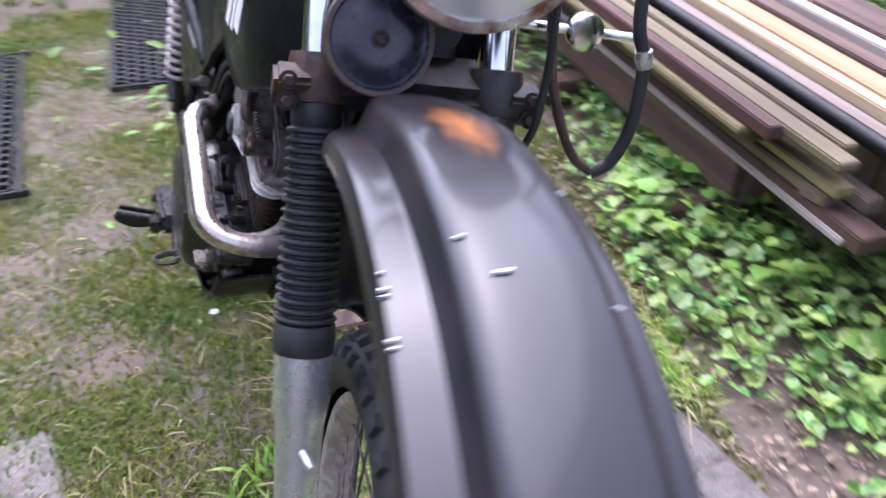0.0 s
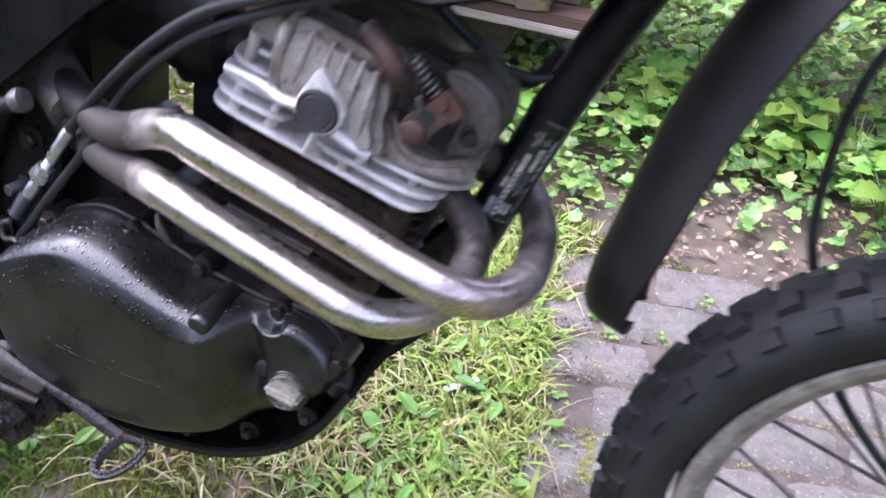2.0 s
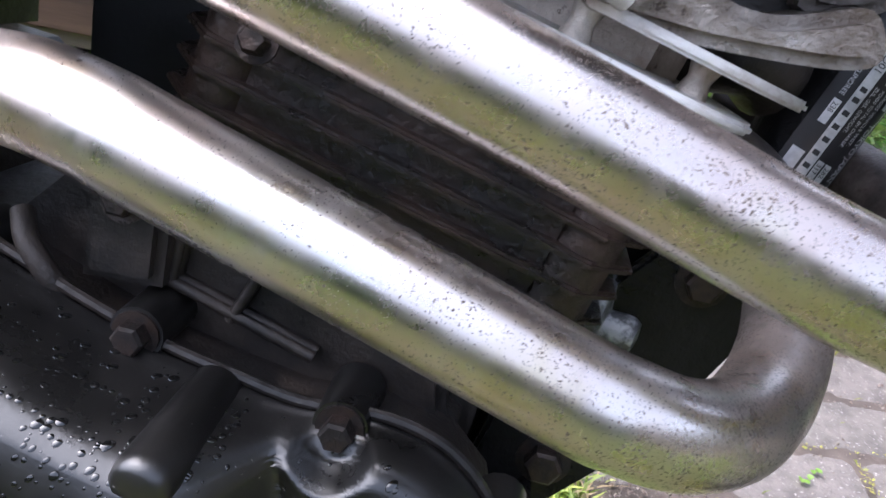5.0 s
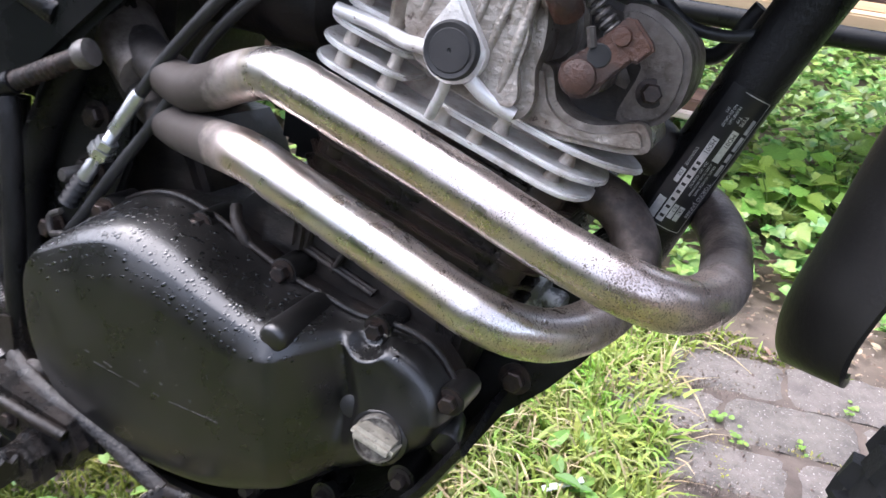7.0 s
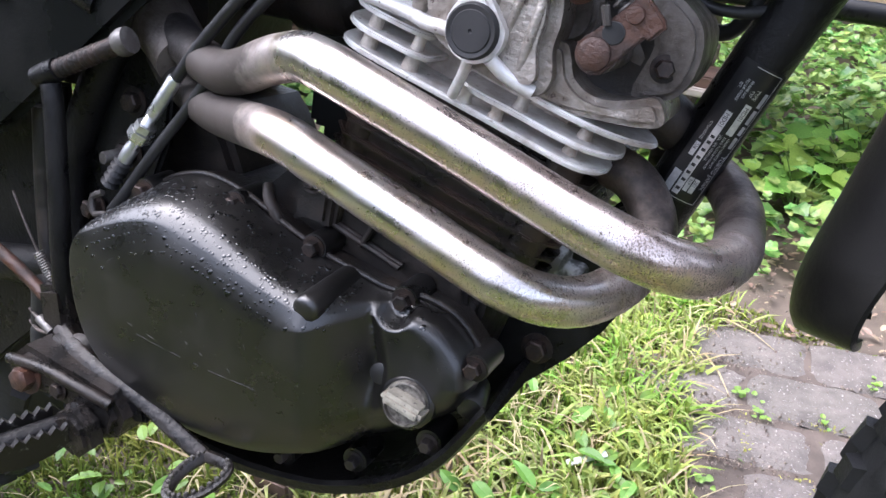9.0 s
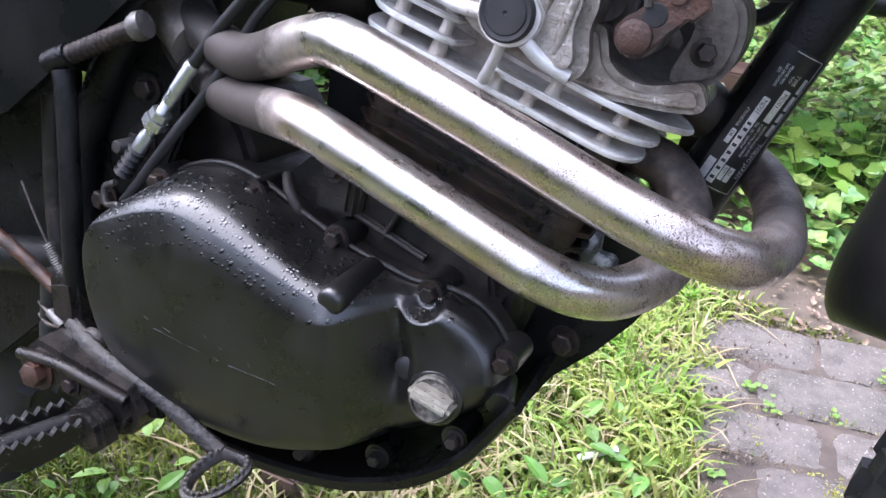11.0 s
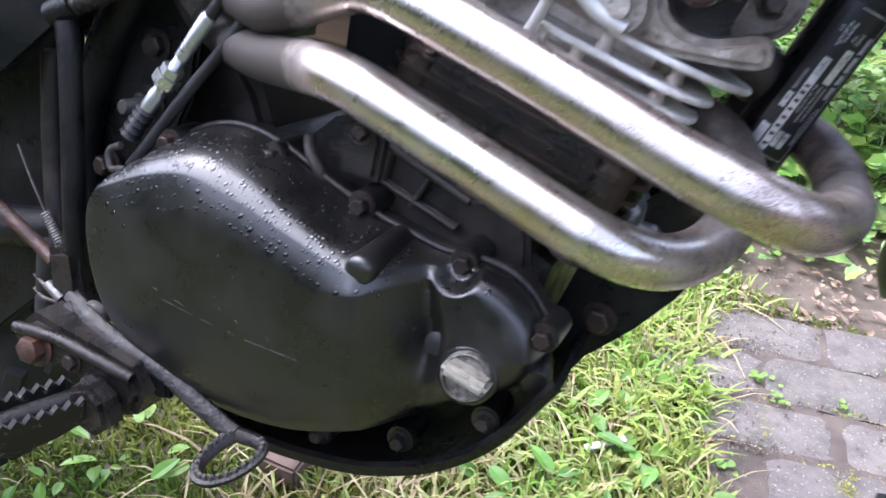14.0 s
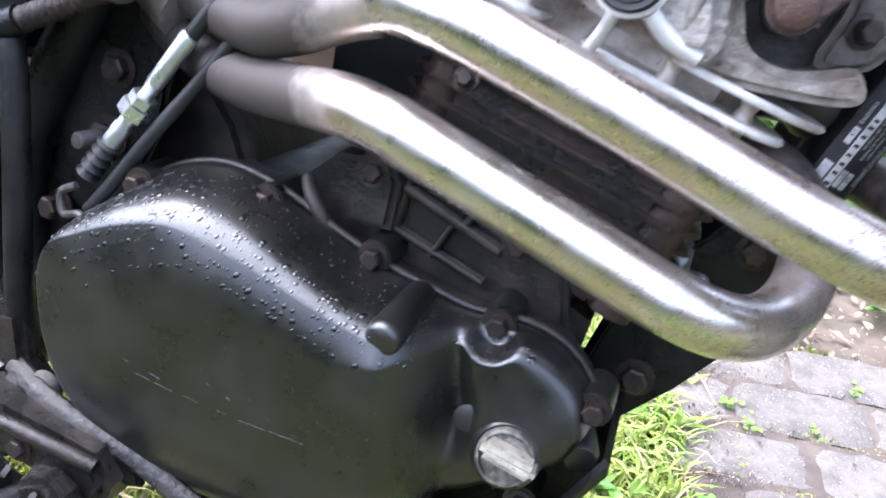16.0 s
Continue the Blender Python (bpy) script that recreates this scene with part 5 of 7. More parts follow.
def side_panel():
    bm = prism([(-0.10, 0.890), (-0.075, 0.850), (-0.20, 0.760), (-0.31, 0.660), (-0.40, 0.580), (-0.47, 0.545), (-0.58, 0.560), (-0.70, 0.700), (-0.72, 0.860), (-0.50, 0.905)], -0.128, -0.116, 0.006)
    ob = part("side_panel", bm, GLOSS, bike, "black plastic side panel with a white sticker strip")
    strip = box((0.108, 0.0012, 0.020), Matrix.Translation((-0.440, -0.1295, 0.697)), 0.0005)
    part("sticker", strip, WHITE, ob, "white sticker strip")
    part("seat", box((0.75, 0.24, 0.10), Matrix.Translation((-0.50, 0, 0.965)), 0.035), RUBBER, bike, "black seat")
    part("side_panel", prism([(-0.10, 0.890), (-0.075, 0.850), (-0.20, 0.760), (-0.31, 0.660), (-0.40, 0.580), (-0.47, 0.545), (-0.58, 0.560), (-0.70, 0.700), (-0.72, 0.860), (-0.50, 0.905)], 0.116, 0.128, 0.006), GLOSS, bike)
    part("air_box", box((0.22, 0.16, 0.24), Matrix.Translation((-0.37, 0.01, 0.73)), 0.02), GRIME, bike, "black air box inside the frame")
    for s in (-1, 1):
        shock = part("shock_absorber", tube([(-0.690, s * 0.115, 0.79), (-0.765, s * 0.102, 0.37)], 0.016, 12, smooth=False), GRIME, bike, "rear shock with a pale coil spring")
        a, b = Vector((-0.699, s * 0.1135, 0.74)), Vector((-0.749, s * 0.1050, 0.46))
        ax = (b - a).normalized()
        u = ax.orthogonal().normalized()
        v = ax.cross(u)
        coil = [a + (b - a) * (k / 150) + 0.030 * (math.cos(k * 2 * math.pi / 12) * u + math.sin(k * 2 * math.pi / 12) * v) for k in range(151)]
        part("coil_spring", sweep(bmesh.new(), coil, 0.0055, 8), SHOCK, shock)
        part("passenger_peg", tube([(-0.770, s * 0.124, 0.505), (-0.732, s * 0.124, 0.465), (-0.696, s * 0.122, 0.428)], 0.013, 12), RUBBER, bike, "folded black rubber passenger footpeg")


side_panel()


# ---- controls on the right side ----
def kick_start():
    kick = part("kick_lever", tube([(-0.326, -0.120, 0.432), (-0.318, -0.136, 0.446), (-0.318, -0.142, 0.470), (-0.320, -0.143, 0.515), (-0.324, -0.141, 0.565), (-0.330, -0.138, 0.615), (-0.335, -0.136, 0.634)], lambda t: 0.0092 - 0.0014 * t, 16), BLACK, bike, "black kick-start lever with a rusty folding pedal")
    a, b = Vector((-0.338, -0.135, 0.6415)), Vector((-0.2715, -0.1275, 0.6775))
    d = (b - a).normalized()
    part("kick_joint", lathe([(0.0, -0.012), (0.0085, -0.012), (0.0092, -0.006), (0.0092, 0.010), (0.0, 0.012)], a, d, 16), BLACK, kick)
    part("kick_pedal", tube([a, a.lerp(b, 0.5), b], 0.0072, 14, smooth=False), RUSTBOLT, kick, "worn ribbed brown kick pedal")
    for k in range(9):
        p = a.lerp(b, 0.16 + 0.068 * k)
        part("pedal_rib", lathe([(0.0066, -0.0020), (0.0078, 0.0), (0.0066, 0.0020)], p, d, 14), RUSTBOLT, kick)
    part("pedal_end", lathe([(0.0, -0.005), (0.0092, -0.005), (0.0106, 0.0), (0.0100, 0.006), (0.0, 0.007)], b, d, 20), STEEL, kick)


def cables():
    top = [(0.03, -0.10, 0.835), (-0.035, -0.118, 0.815), (-0.100, -0.122, 0.790), (-0.155, -0.120, 0.748), (-0.206, -0.118, 0.693), (-0.232, -0.118, 0.657)]
    cable = part("brake_cable", tube(top, 0.0046, 12, 8), RUBBER, bike, "black control cable")
    at = Vector((-0.296, -0.120, 0.555))
    axis = Vector((-0.233, -0.118, 0.656)) - at
    run = axis.length
    part("adjuster_barrel", lathe([(0.0, run - 0.034), (0.0052, run - 0.034), (0.0056, run + 0.002), (0.0046, run + 0.004), (0.0, run + 0.004)], at, axis, 16), ZINC, cable, "bright zinc cable adjuster")
    thread = []
    for k in range(15):
        thread += [(0.0041, 0.066 + k * 0.0016), (0.0048, 0.0668 + k * 0.0016)]
    part("adjuster_thread", lathe([(0.0, 0.066)] + thread + [(0.0, 0.090)], at, axis, 16), ZINC, cable)
    nut = bmesh.new()
    turn = axis.to_track_quat("Z", "Y").to_matrix().to_4x4()
    for h0, r0, n in ((0.060, 0.0096, 0.008), (0.069, 0.0080, 0.006)):
        own = bmesh.new()
        lo_ring = [own.verts.new((x, y, h0)) for x, y in hexagon(r0)]
        hi_ring = [own.verts.new((x, y, h0 + n)) for x, y in hexagon(r0)]
        own.faces.new(lo_ring[::-1])
        own.faces.new(hi_ring)
        for k in range(6):
            own.faces.new((lo_ring[k], lo_ring[(k + 1) % 6], hi_ring[(k + 1) % 6], hi_ring[k]))
        merged(nut, own)
    bmesh.ops.transform(nut, matrix=Matrix.Translation(at) @ turn, verts=nut.verts)
    part("adjuster_nut", nut, ZINC, cable, "bright hexagon lock nut")
    boot = [(0.0, 0.004)]
    for k in range(5):
        boot += [(0.0042, 0.006 + k * 0.0062), (0.0078, 0.009 + k * 0.0062)]
    boot += [(0.0045, 0.037), (0.0, 0.038)]
    part("rubber_boot", lathe(boot, at, axis, 16), RUBBER, cable, "ribbed black rubber boot")
    part("cable_end", lathe([(0.0, 0.036), (0.0058, 0.036), (0.0058, 0.050), (0.0048, 0.052), (0.0048, 0.062), (0.0, 0.062)], at, axis, 14), ZINC, cable)
    part("cable_hook", tube([(-0.300, -0.119, 0.552), (-0.310, -0.120, 0.545), (-0.306, -0.122, 0.533), (-0.292, -0.124, 0.536), (-0.286, -0.124, 0.524)], 0.0026, 8), STEEL, cable)
    part("clutch_cable", tube([(0.03, -0.095, 0.828), (-0.035, -0.112, 0.806), (-0.100, -0.116, 0.775), (-0.145, -0.116, 0.741), (-0.178, -0.115, 0.706), (-0.198, -0.115, 0.674), (-0.224, -0.115, 0.635), (-0.246, -0.118, 0.603), (-0.274, -0.120, 0.561), (-0.288, -0.122, 0.540)], 0.0043, 12, 8), RUBBER, bike, "black control cable")


def gusset():
    plate = prism([(-0.272, 0.705), (-0.264, 0.640), (-0.268, 0.590), (-0.29, 0.53), (-0.34, 0.47), (-0.37, 0.52), (-0.34, 0.66), (-0.28, 0.73)], -0.084, -0.074, 0.003)
    ob = part("frame_gusset", plate, BLACK, bike, "black frame plate behind the engine")
    bolt("gusset_bolt", ob, (-0.300, -0.085, 0.622), (0, -1, 0), 0.0085, 0.008)
    stud = bolt("gusset_bolt", ob, (-0.305, -0.085, 0.577), (0, -1, 0), 0.0100, 0.008)
    part("stud_end", lathe([(0.0, 0.0), (0.0060, 0.0), (0.0058, 0.020), (0.0045, 0.022), (0.0, 0.022)], (-0.305, -0.090, 0.577), (-0.1, -1, 0), 14), STEEL, stud)
    bolt("gusset_bolt", ob, (-0.338, -0.086, 0.520), (-0.2, -1, 0), 0.0080, 0.012)


def footrest():
    hang = prism([(-0.338, 0.412), (-0.318, 0.432), (-0.290, 0.428), (-0.255, 0.424), (-0.229, 0.420), (-0.216, 0.402), (-0.222, 0.384), (-0.240, 0.376), (-0.262, 0.390), (-0.285, 0.396), (-0.328, 0.392)], -0.186, -0.150, 0.006)
    rest = part("footrest", hang, WETBLACK, bike, "black folding footrest with worn metal teeth")
    part("hanger_rib", tube([(-0.330, -0.186, 0.418), (-0.290, -0.188, 0.424), (-0.255, -0.188, 0.421), (-0.226, -0.184, 0.414)], 0.0048, 10), WETBLACK, rest)
    part("hinge_lug", lathe([(0.0, -0.016), (0.0125, -0.016), (0.0135, 0.0), (0.0105, 0.008), (0.0, 0.010)], (-0.254, -0.186, 0.396), (0.1, -1, 0.3), 18), WETBLACK, rest)
    part("hinge_ear", prism([(-0.268, 0.378), (-0.262, 0.402), (-0.246, 0.410), (-0.232, 0.402), (-0.226, 0.384), (-0.240, 0.370)], -0.206, -0.186, 0.004), WETBLACK, rest)
    bolt("footrest_bolt", rest, (-0.309, -0.187, 0.409), (0, -1, 0.1), 0.0100, 0.010, RUST)
    bolt("footrest_bolt", rest, (-0.276, -0.187, 0.410), (0, -1, 0.1), 0.0060, 0.004)
    root, tip = Vector((-0.258, -0.192, 0.390)), Vector((-0.284, -0.260, 0.386))
    part("peg_core", tube([root, root.lerp(tip, 0.5), tip], 0.009, 12, smooth=False), BLACK, rest)
    d = (tip - root).normalized()
    side = d.cross(Vector((0, 0, 1))).normalized()
    up = side.cross(d)
    for s in (-1, 1):
        rail = bmesh.new()
        n = 8
        base = []
        for k in range(n * 2 + 1):
            p = root.lerp(tip, 0.06 + 0.96 * k / (n * 2)) + side * s * 0.0150 * (1 if 0 < k < 2 * n else 0.75)
            base.append((p - up * (0.004 + 0.009 * math.sin(math.pi * k / (2 * n))), p + up * (0.0125 if k % 2 else 0.0075)))
        ring = [[rail.verts.new(p + side * off) for off in (-0.0025, 0.0025)] + [rail.verts.new(q + side * off) for off in (0.0025, -0.0025)] for p, q in base]
        for r0, r1 in zip(ring, ring[1:]):
            for k in range(4):
                rail.faces.new((r0[k], r0[(k + 1) % 4], r1[(k + 1) % 4], r1[k]))
        rail.faces.new(ring[0][::-1])
        rail.faces.new(ring[-1])
        bmesh.ops.recalc_face_normals(rail, faces=rail.faces)
        part("peg_rail", rail, PEGSTEEL, rest, "toothed peg plate worn to bare metal")
    part("peg_end", box((0.031, 0.005, 0.013), Matrix.Translation(tip) @ d.to_track_quat("Y", "Z").to_matrix().to_4x4(), 0.002), BLACK, rest)


def brake_pedal():
    pedal = part("brake_pedal", tube([(-0.315, -0.150, 0.436), (-0.285, -0.160, 0.430), (-0.254, -0.165, 0.424), (-0.230, -0.165, 0.419), (-0.206, -0.165, 0.412), (-0.178, -0.167, 0.402), (-0.150, -0.168, 0.392)], 0.0068, 10, 6, flat=0.6), WETBLACK, bike, "black brake pedal with a toothed loop")
    loop = [Vector(p) for p in ((-0.148, -0.167, 0.392), (-0.156, -0.178, 0.385), (-0.158, -0.192, 0.379), (-0.152, -0.203, 0.376), (-0.141, -0.203, 0.377), (-0.130, -0.192, 0.381), (-0.124, -0.176, 0.387), (-0.128, -0.166, 0.391), (-0.148, -0.167, 0.392))]
    part("pedal_loop", tube(loop, 0.0034, 8, 6, flat=1.5), WETBLACK, pedal)
    for p in spline(loop, 3)[1:-3]:
        part("tooth", box((0.0030, 0.0030, 0.0045), Matrix.Translation(p + Vector((0, -0.001, 0.0050))), 0.0006), STEEL, pedal, "worn bright tooth")
    part("pedal_web", prism([(-0.226, 0.420), (-0.208, 0.410), (-0.205, 0.398), (-0.216, 0.395), (-0.228, 0.404)], -0.170, -0.162, 0.002), BLACK, pedal)
    bracket = part("frame_bracket", prism([(-0.340, 0.466), (-0.312, 0.474), (-0.306, 0.440), (-0.288, 0.420), (-0.292, 0.398), (-0.322, 0.390), (-0.334, 0.428)], -0.152, -0.132, 0.005), WETBLACK, bike, "black cast bracket above the footrest")
    part("pivot_washer", lathe([(0.0, 0.0), (0.004, 0.0), (0.004, 0.003), (0.0115, 0.003), (0.0125, 0.0), (0.0125, -0.004)], (-0.2905, -0.154, 0.4265), (0, -1, 0.05), 22), STEEL, bracket, "worn steel washer with a hole")
    part("stop_tab", box((0.010, 0.006, 0.024), pose(-0.312, -0.158, 0.424, 0, 38, 0), 0.001), STEEL, bracket)
    part("stop_bolt", tube([(-0.338, -0.150, 0.437), (-0.322, -0.152, 0.430)], 0.0042, 10, smooth=False), STEEL, bracket)
    part("brake_rod", tube([(-0.350, -0.132, 0.446), (-0.375, -0.130, 0.457), (-0.402, -0.130, 0.469), (-0.50, -0.125, 0.500)], 0.0056, 10), RUST, bike, "rusty brake rod")
    part("return_spring", helix((-0.354, -0.120, 0.452), (-0.372, -0.120, 0.477), 0.0038, 14, 0.0010), STEEL, bike, "thin steel return spring")
    part("spring_wire", tube([(-0.372, -0.120, 0.477), (-0.386, -0.120, 0.500), (-0.402, -0.118, 0.525)], 0.0012, 6), SPOKE, bike)
    part("light_switch_spring", helix((-0.340, -0.132, 0.458), (-0.326, -0.134, 0.440), 0.0045, 9, 0.0011), STEEL, bike, "short steel coil spring by the brake pedal")
    # Added panel, stands in for unidentified dark parts before the rear rim.
    part("rim_screen", prism([(-0.375, 0.62), (-0.37, 0.46), (-0.41, 0.38), (-0.48, 0.31), (-0.58, 0.26), (-0.64, 0.36), (-0.62, 0.60)], -0.084, -0.076, 0.003), BLACK, bike, "black panel added to hide the rear rim")
    part("frame_strut", tube([(-0.388, -0.098, 0.60), (-0.384, -0.100, 0.50), (-0.360, -0.110, 0.41)], 0.0085, 12), GRIME, bike)
    part("switch_boot", lathe([(0.0, 0.0), (0.010, 0.0), (0.011, 0.03), (0.009, 0.034), (0.0105, 0.038), (0.0105, 0.08), (0.0, 0.082)], (-0.372, -0.118, 0.372), (0.05, 0, 1), 18), RUBBER, bike, "black rubber-sleeved brake light switch")
    for dz in (0.0, 0.012):
        part("wire_clip", tube([(-0.382, -0.122, 0.408 + dz), (-0.360, -0.132, 0.410 + dz), (-0.335, -0.134, 0.414 + 0.3 * dz)], 0.0016, 6), SPOKE, bike)


kick_start()
cables()
gusset()
footrest()
brake_pedal()


# ---- data plate on the down tube ----
def data_plate():
    a, b = Vector((0.1525, 0, 0.7415)), Vector((0.1195, 0, 0.6425))
    along = (a - b).normalized()
    out = Vector((0.30, -0.95, 0.0))
    out = (out - along * out.dot(along)).normalized()
    side = along.cross(out)
    mid = (a + b) / 2
    L = (a - b).length

    def spot(u, v):
        """u: along the tube from the low end, v: round the tube, metres."""
        ang = v / 0.0210
        return mid + along * (u - L / 2) + 0.0210 * (math.cos(ang) * out + math.sin(ang) * side)

    def patch(name, u0, u1, v0, v1, mat, parent, lift):
        bm = bmesh.new()
        rows = []
        for i in range(7):
            v = v0 + (v1 - v0) * i / 6
            rows.append([bm.verts.new(spot(u, v) + lift * (math.cos(v / 0.021) * out + math.sin(v / 0.021) * side)) for u in (u0, (u0 + u1) / 2, u1)])
        for r0, r1 in zip(rows, rows[1:]):
            for k in range(2):
                bm.faces.new((r0[k], r0[k + 1], r1[k + 1], r1[k]))
        bmesh.ops.recalc_face_normals(bm, faces=bm.faces)
        if sum(f.normal.dot(out) for f in bm.faces) < 0:
            bmesh.ops.reverse_faces(bm, faces=bm.faces)
        return part(name, bm, mat, parent)

    plate = patch("data_plate", 0.0, L, -0.016, 0.016, material("plate_black", (0.012, 0.012, 0.013), None, 0.3, scale=60, bump=0.05), bike, 0.0006)
    plate["label"] = "black and silver data plate stuck to the down tube"
    silver = material("plate_silver", (0.62, 0.62, 0.62), (0.45, 0.45, 0.45), 0.35, metal=0.5, scale=120)
    rnd = random.Random(3)
    for u0, u1, v0, v1 in ((0.056, 0.079, 0.0012, 0.0058), (0.0045, 0.070, -0.0070, -0.0024), (0.0325, 0.043, -0.0118, -0.0085), (0.003, 0.020, -0.0135, -0.0082), (0.009, 0.020, 0.0022, 0.0058), (0.009, 0.020, -0.0018, 0.0014)):
        patch("plate_field", u0, u1, v0, v1, silver, plate, 0.0009)
    for u0, u1, v0, v1 in ((0.0015, 0.0020, -0.0135, 0.0125), (0.002, L - 0.002, 0.0122, 0.0127), (L - 0.002, L - 0.0015, -0.006, 0.0125)):
        patch("plate_border", u0, u1, v0, v1, silver, plate, 0.0009)
    ink = material("plate_ink", (0.02, 0.02, 0.02), None, 0.5, scale=60)

    def words(text, u, v, size, mat):
        """Lettering that reads down the tube from u, with its foot at v."""
        curve = bpy.data.curves.new("lettering", "FONT")
        curve.body, curve.size, curve.extrude, curve.resolution_u = text, size, 0.00005, 2
        holder = bpy.data.objects.new("lettering", curve)
        me = bpy.data.meshes.new_from_object(holder)
        bpy.data.objects.remove(holder)
        bpy.data.curves.remove(curve)
        for vert in me.vertices:
            p = spot(u - vert.co.x, v + vert.co.y)
            ang = (v + vert.co.y) / 0.0210
            vert.co = p + (0.0011 + vert.co.z) * (math.cos(ang) * out + math.sin(ang) * side)
        me.materials.append(mat)
        ob = new("lettering", me)
        ob.parent = plate

    u = 0.090
    for w in (0.0105, 0.0105, 0.0065, 0.0085):
        patch("plate_line", u - w, u, 0.0084, 0.0112, silver, plate, 0.0009)
        u -= w + 0.002
    words("TOKYO JAPAN", 0.042, 0.0084, 0.0042, silver)
    words("TYPE", 0.0905, 0.0024, 0.0034, silver)
    words("TYP", 0.0885, -0.0006, 0.0028, silver)
    words("MD01", 0.0772, 0.0020, 0.0042, ink)
    words("FRAME NO.", 0.0938, -0.0042, 0.0026, silver)
    words("NO DE CADRE", 0.0938, -0.0068, 0.0024, silver)
    words("EST.", 0.0900, -0.0096, 0.0024, silver)
    words("MD01", 0.0685, -0.0062, 0.0042, ink)
    for u, w in ((0.0515, 0.002), (0.047, 0.0022), (0.041, 0.0022), (0.035, 0.0022), (0.029, 0.0022), (0.023, 0.0022), (0.017, 0.0022), (0.010, 0.0022)):
        patch("plate_line", u - w, u, -0.0061, -0.0034, ink, plate, 0.0011)
    words("CYLINDREE", 0.0590, -0.0114, 0.0027, silver)
    words("238", 0.0418, -0.0112, 0.0030, ink)
    words("GROSS VEHICLE WGT.", 0.0540, 0.0044, 0.0024, silver)
    words("POIDS TOTAL EN CHARGE", 0.0540, 0.0016, 0.0021, silver)
    words("ZUL. GES. GEWICHT.", 0.0540, -0.0013, 0.0022, silver)
    words("282", 0.0188, 0.0027, 0.0033, ink)
    words("317", 0.0188, -0.0014, 0.0031, ink)


data_plate()


# ---- cables and bars at the front ----
def bars():
    steered(part("handlebar", tube([(0.36, -0.33, 1.37), (0.36, -0.20, 1.32), (0.37, -0.08, 1.27), (0.37, 0.08, 1.27), (0.36, 0.20, 1.32), (0.36, 0.33, 1.37)], 0.011, 12), BLACK, bike, "black handlebar"))
    steered(part("clutch_wire", tube([(0.40, 0.200, 1.30), (0.425, 0.210, 1.18), (0.435, 0.218, 1.103), (0.440, 0.234, 1.061), (0.445, 0.238, 0.996), (0.445, 0.227, 0.952), (0.442, 0.208, 0.936)], 0.0072, 10), RUBBER, bike, "looped black cable"))
    steered(part("cable_ferrule", lathe([(0.0, -0.010), (0.0090, -0.010), (0.0094, 0.008), (0.0, 0.010)], (0.4395, 0.232, 1.068), (-0.1, -0.3, 1.0), 14), ZINC, bike))
    steered(part("rusty_cable", tube([(0.442, 0.208, 0.936), (0.440, 0.184, 0.952), (0.438, 0.163, 0.983), (0.430, 0.144, 1.028), (0.420, 0.138, 1.060), (0.40, 0.130, 1.12), (0.37, 0.118, 1.20)], 0.0055, 10), RUST, bike, "rust-brown cable sheath"))
    steered(part("speedo_cable", tube([(0.42, 0.118, 1.22), (0.440, 0.124, 1.106), (0.442, 0.130, 1.033), (0.440, 0.126, 0.965), (0.420, 0.090, 0.900), (0.385, 0.040, 0.840), (0.378, 0.035, 0.75), (0.392, 0.035, 0.67), (0.45, 0.040, 0.55), (0.55, 0.045, 0.45), (0.60, 0.050, 0.41)], 0.0045, 10), RUBBER, bike, "black speedometer cable"))
    steered(part("turn_signal", lathe([(0.0, -0.022), (0.008, -0.022), (0.018, -0.012), (0.021, 0.0), (0.019, 0.008), (0.0, 0.012)], (0.40, 0.178, 1.078), (1, 0.2, 0.1), 24), CHROME, bike, "chrome indicator lamp"))
    steered(part("signal_stem", tube([(0.395, 0.095, 1.078), (0.395, 0.235, 1.076)], 0.005, 10, smooth=False), CHROME, bike))
    part("head_stay", tube([(0.02, 0.02, 0.812), (0.07, 0.03, 0.775), (0.12, 0.035, 0.752), (0.145, 0.03, 0.79)], 0.006, 10), RUBBER, bike, "black breather hose")
    part("carburettor", lathe([(0.0, -0.06), (0.028, -0.06), (0.03, -0.01), (0.036, 0.0), (0.036, 0.05), (0.024, 0.06), (0.024, 0.11), (0.0, 0.11)], (-0.20, 0.0, 0.73), (1, 0, 0.05), 20), GRIME, bike, "grimy carburettor behind the cylinder")


bars()


def side_stand():
    part("side_stand", tube([(-0.25, 0.12, 0.33), (-0.30, 0.20, 0.20), (-0.34, 0.275, 0.088)], 0.012, 12), BLACK, bike, "black side stand")


side_stand()


# ---- ground ----
def ground_level(x, y):
    return 0.006 * noise.noise(Vector((x * 2.3, y * 2.3, 0.0))) + 0.02 * noise.noise(Vector((x * 0.5, y * 0.5, 3.0))) * min(1.0, math.hypot(x, y - 0.4) / 3)


SOIL = material("wet_soil", (0.095, 0.072, 0.053), (0.160, 0.124, 0.095), 0.65, 0.9, scale=9, bump=0.6, bump_scale=60, specks=(0.26, 0.21, 0.15), speck_scale=70, speck_at=0.64)


def ground():
    n, span = 120, 60.0
    verts, faces = [], []
    axis = [math.copysign(abs(k / n * 2 - 1) ** 3.2, k / n * 2 - 1) * span for k in range(n + 1)]
    for y in axis:
        for x in axis:
            verts.append((x, y + 0.4, ground_level(x, y + 0.4) - 0.012))
    for j in range(n):
        for i in range(n):
            a = j * (n + 1) + i
            faces.append((a, a + 1, a + n + 2, a + n + 1))
    ob = part_py("ground", verts, faces, SOIL)
    return tagged(ob, "bare damp garden soil under grass and ivy", "ground", kind="structure")


ground()

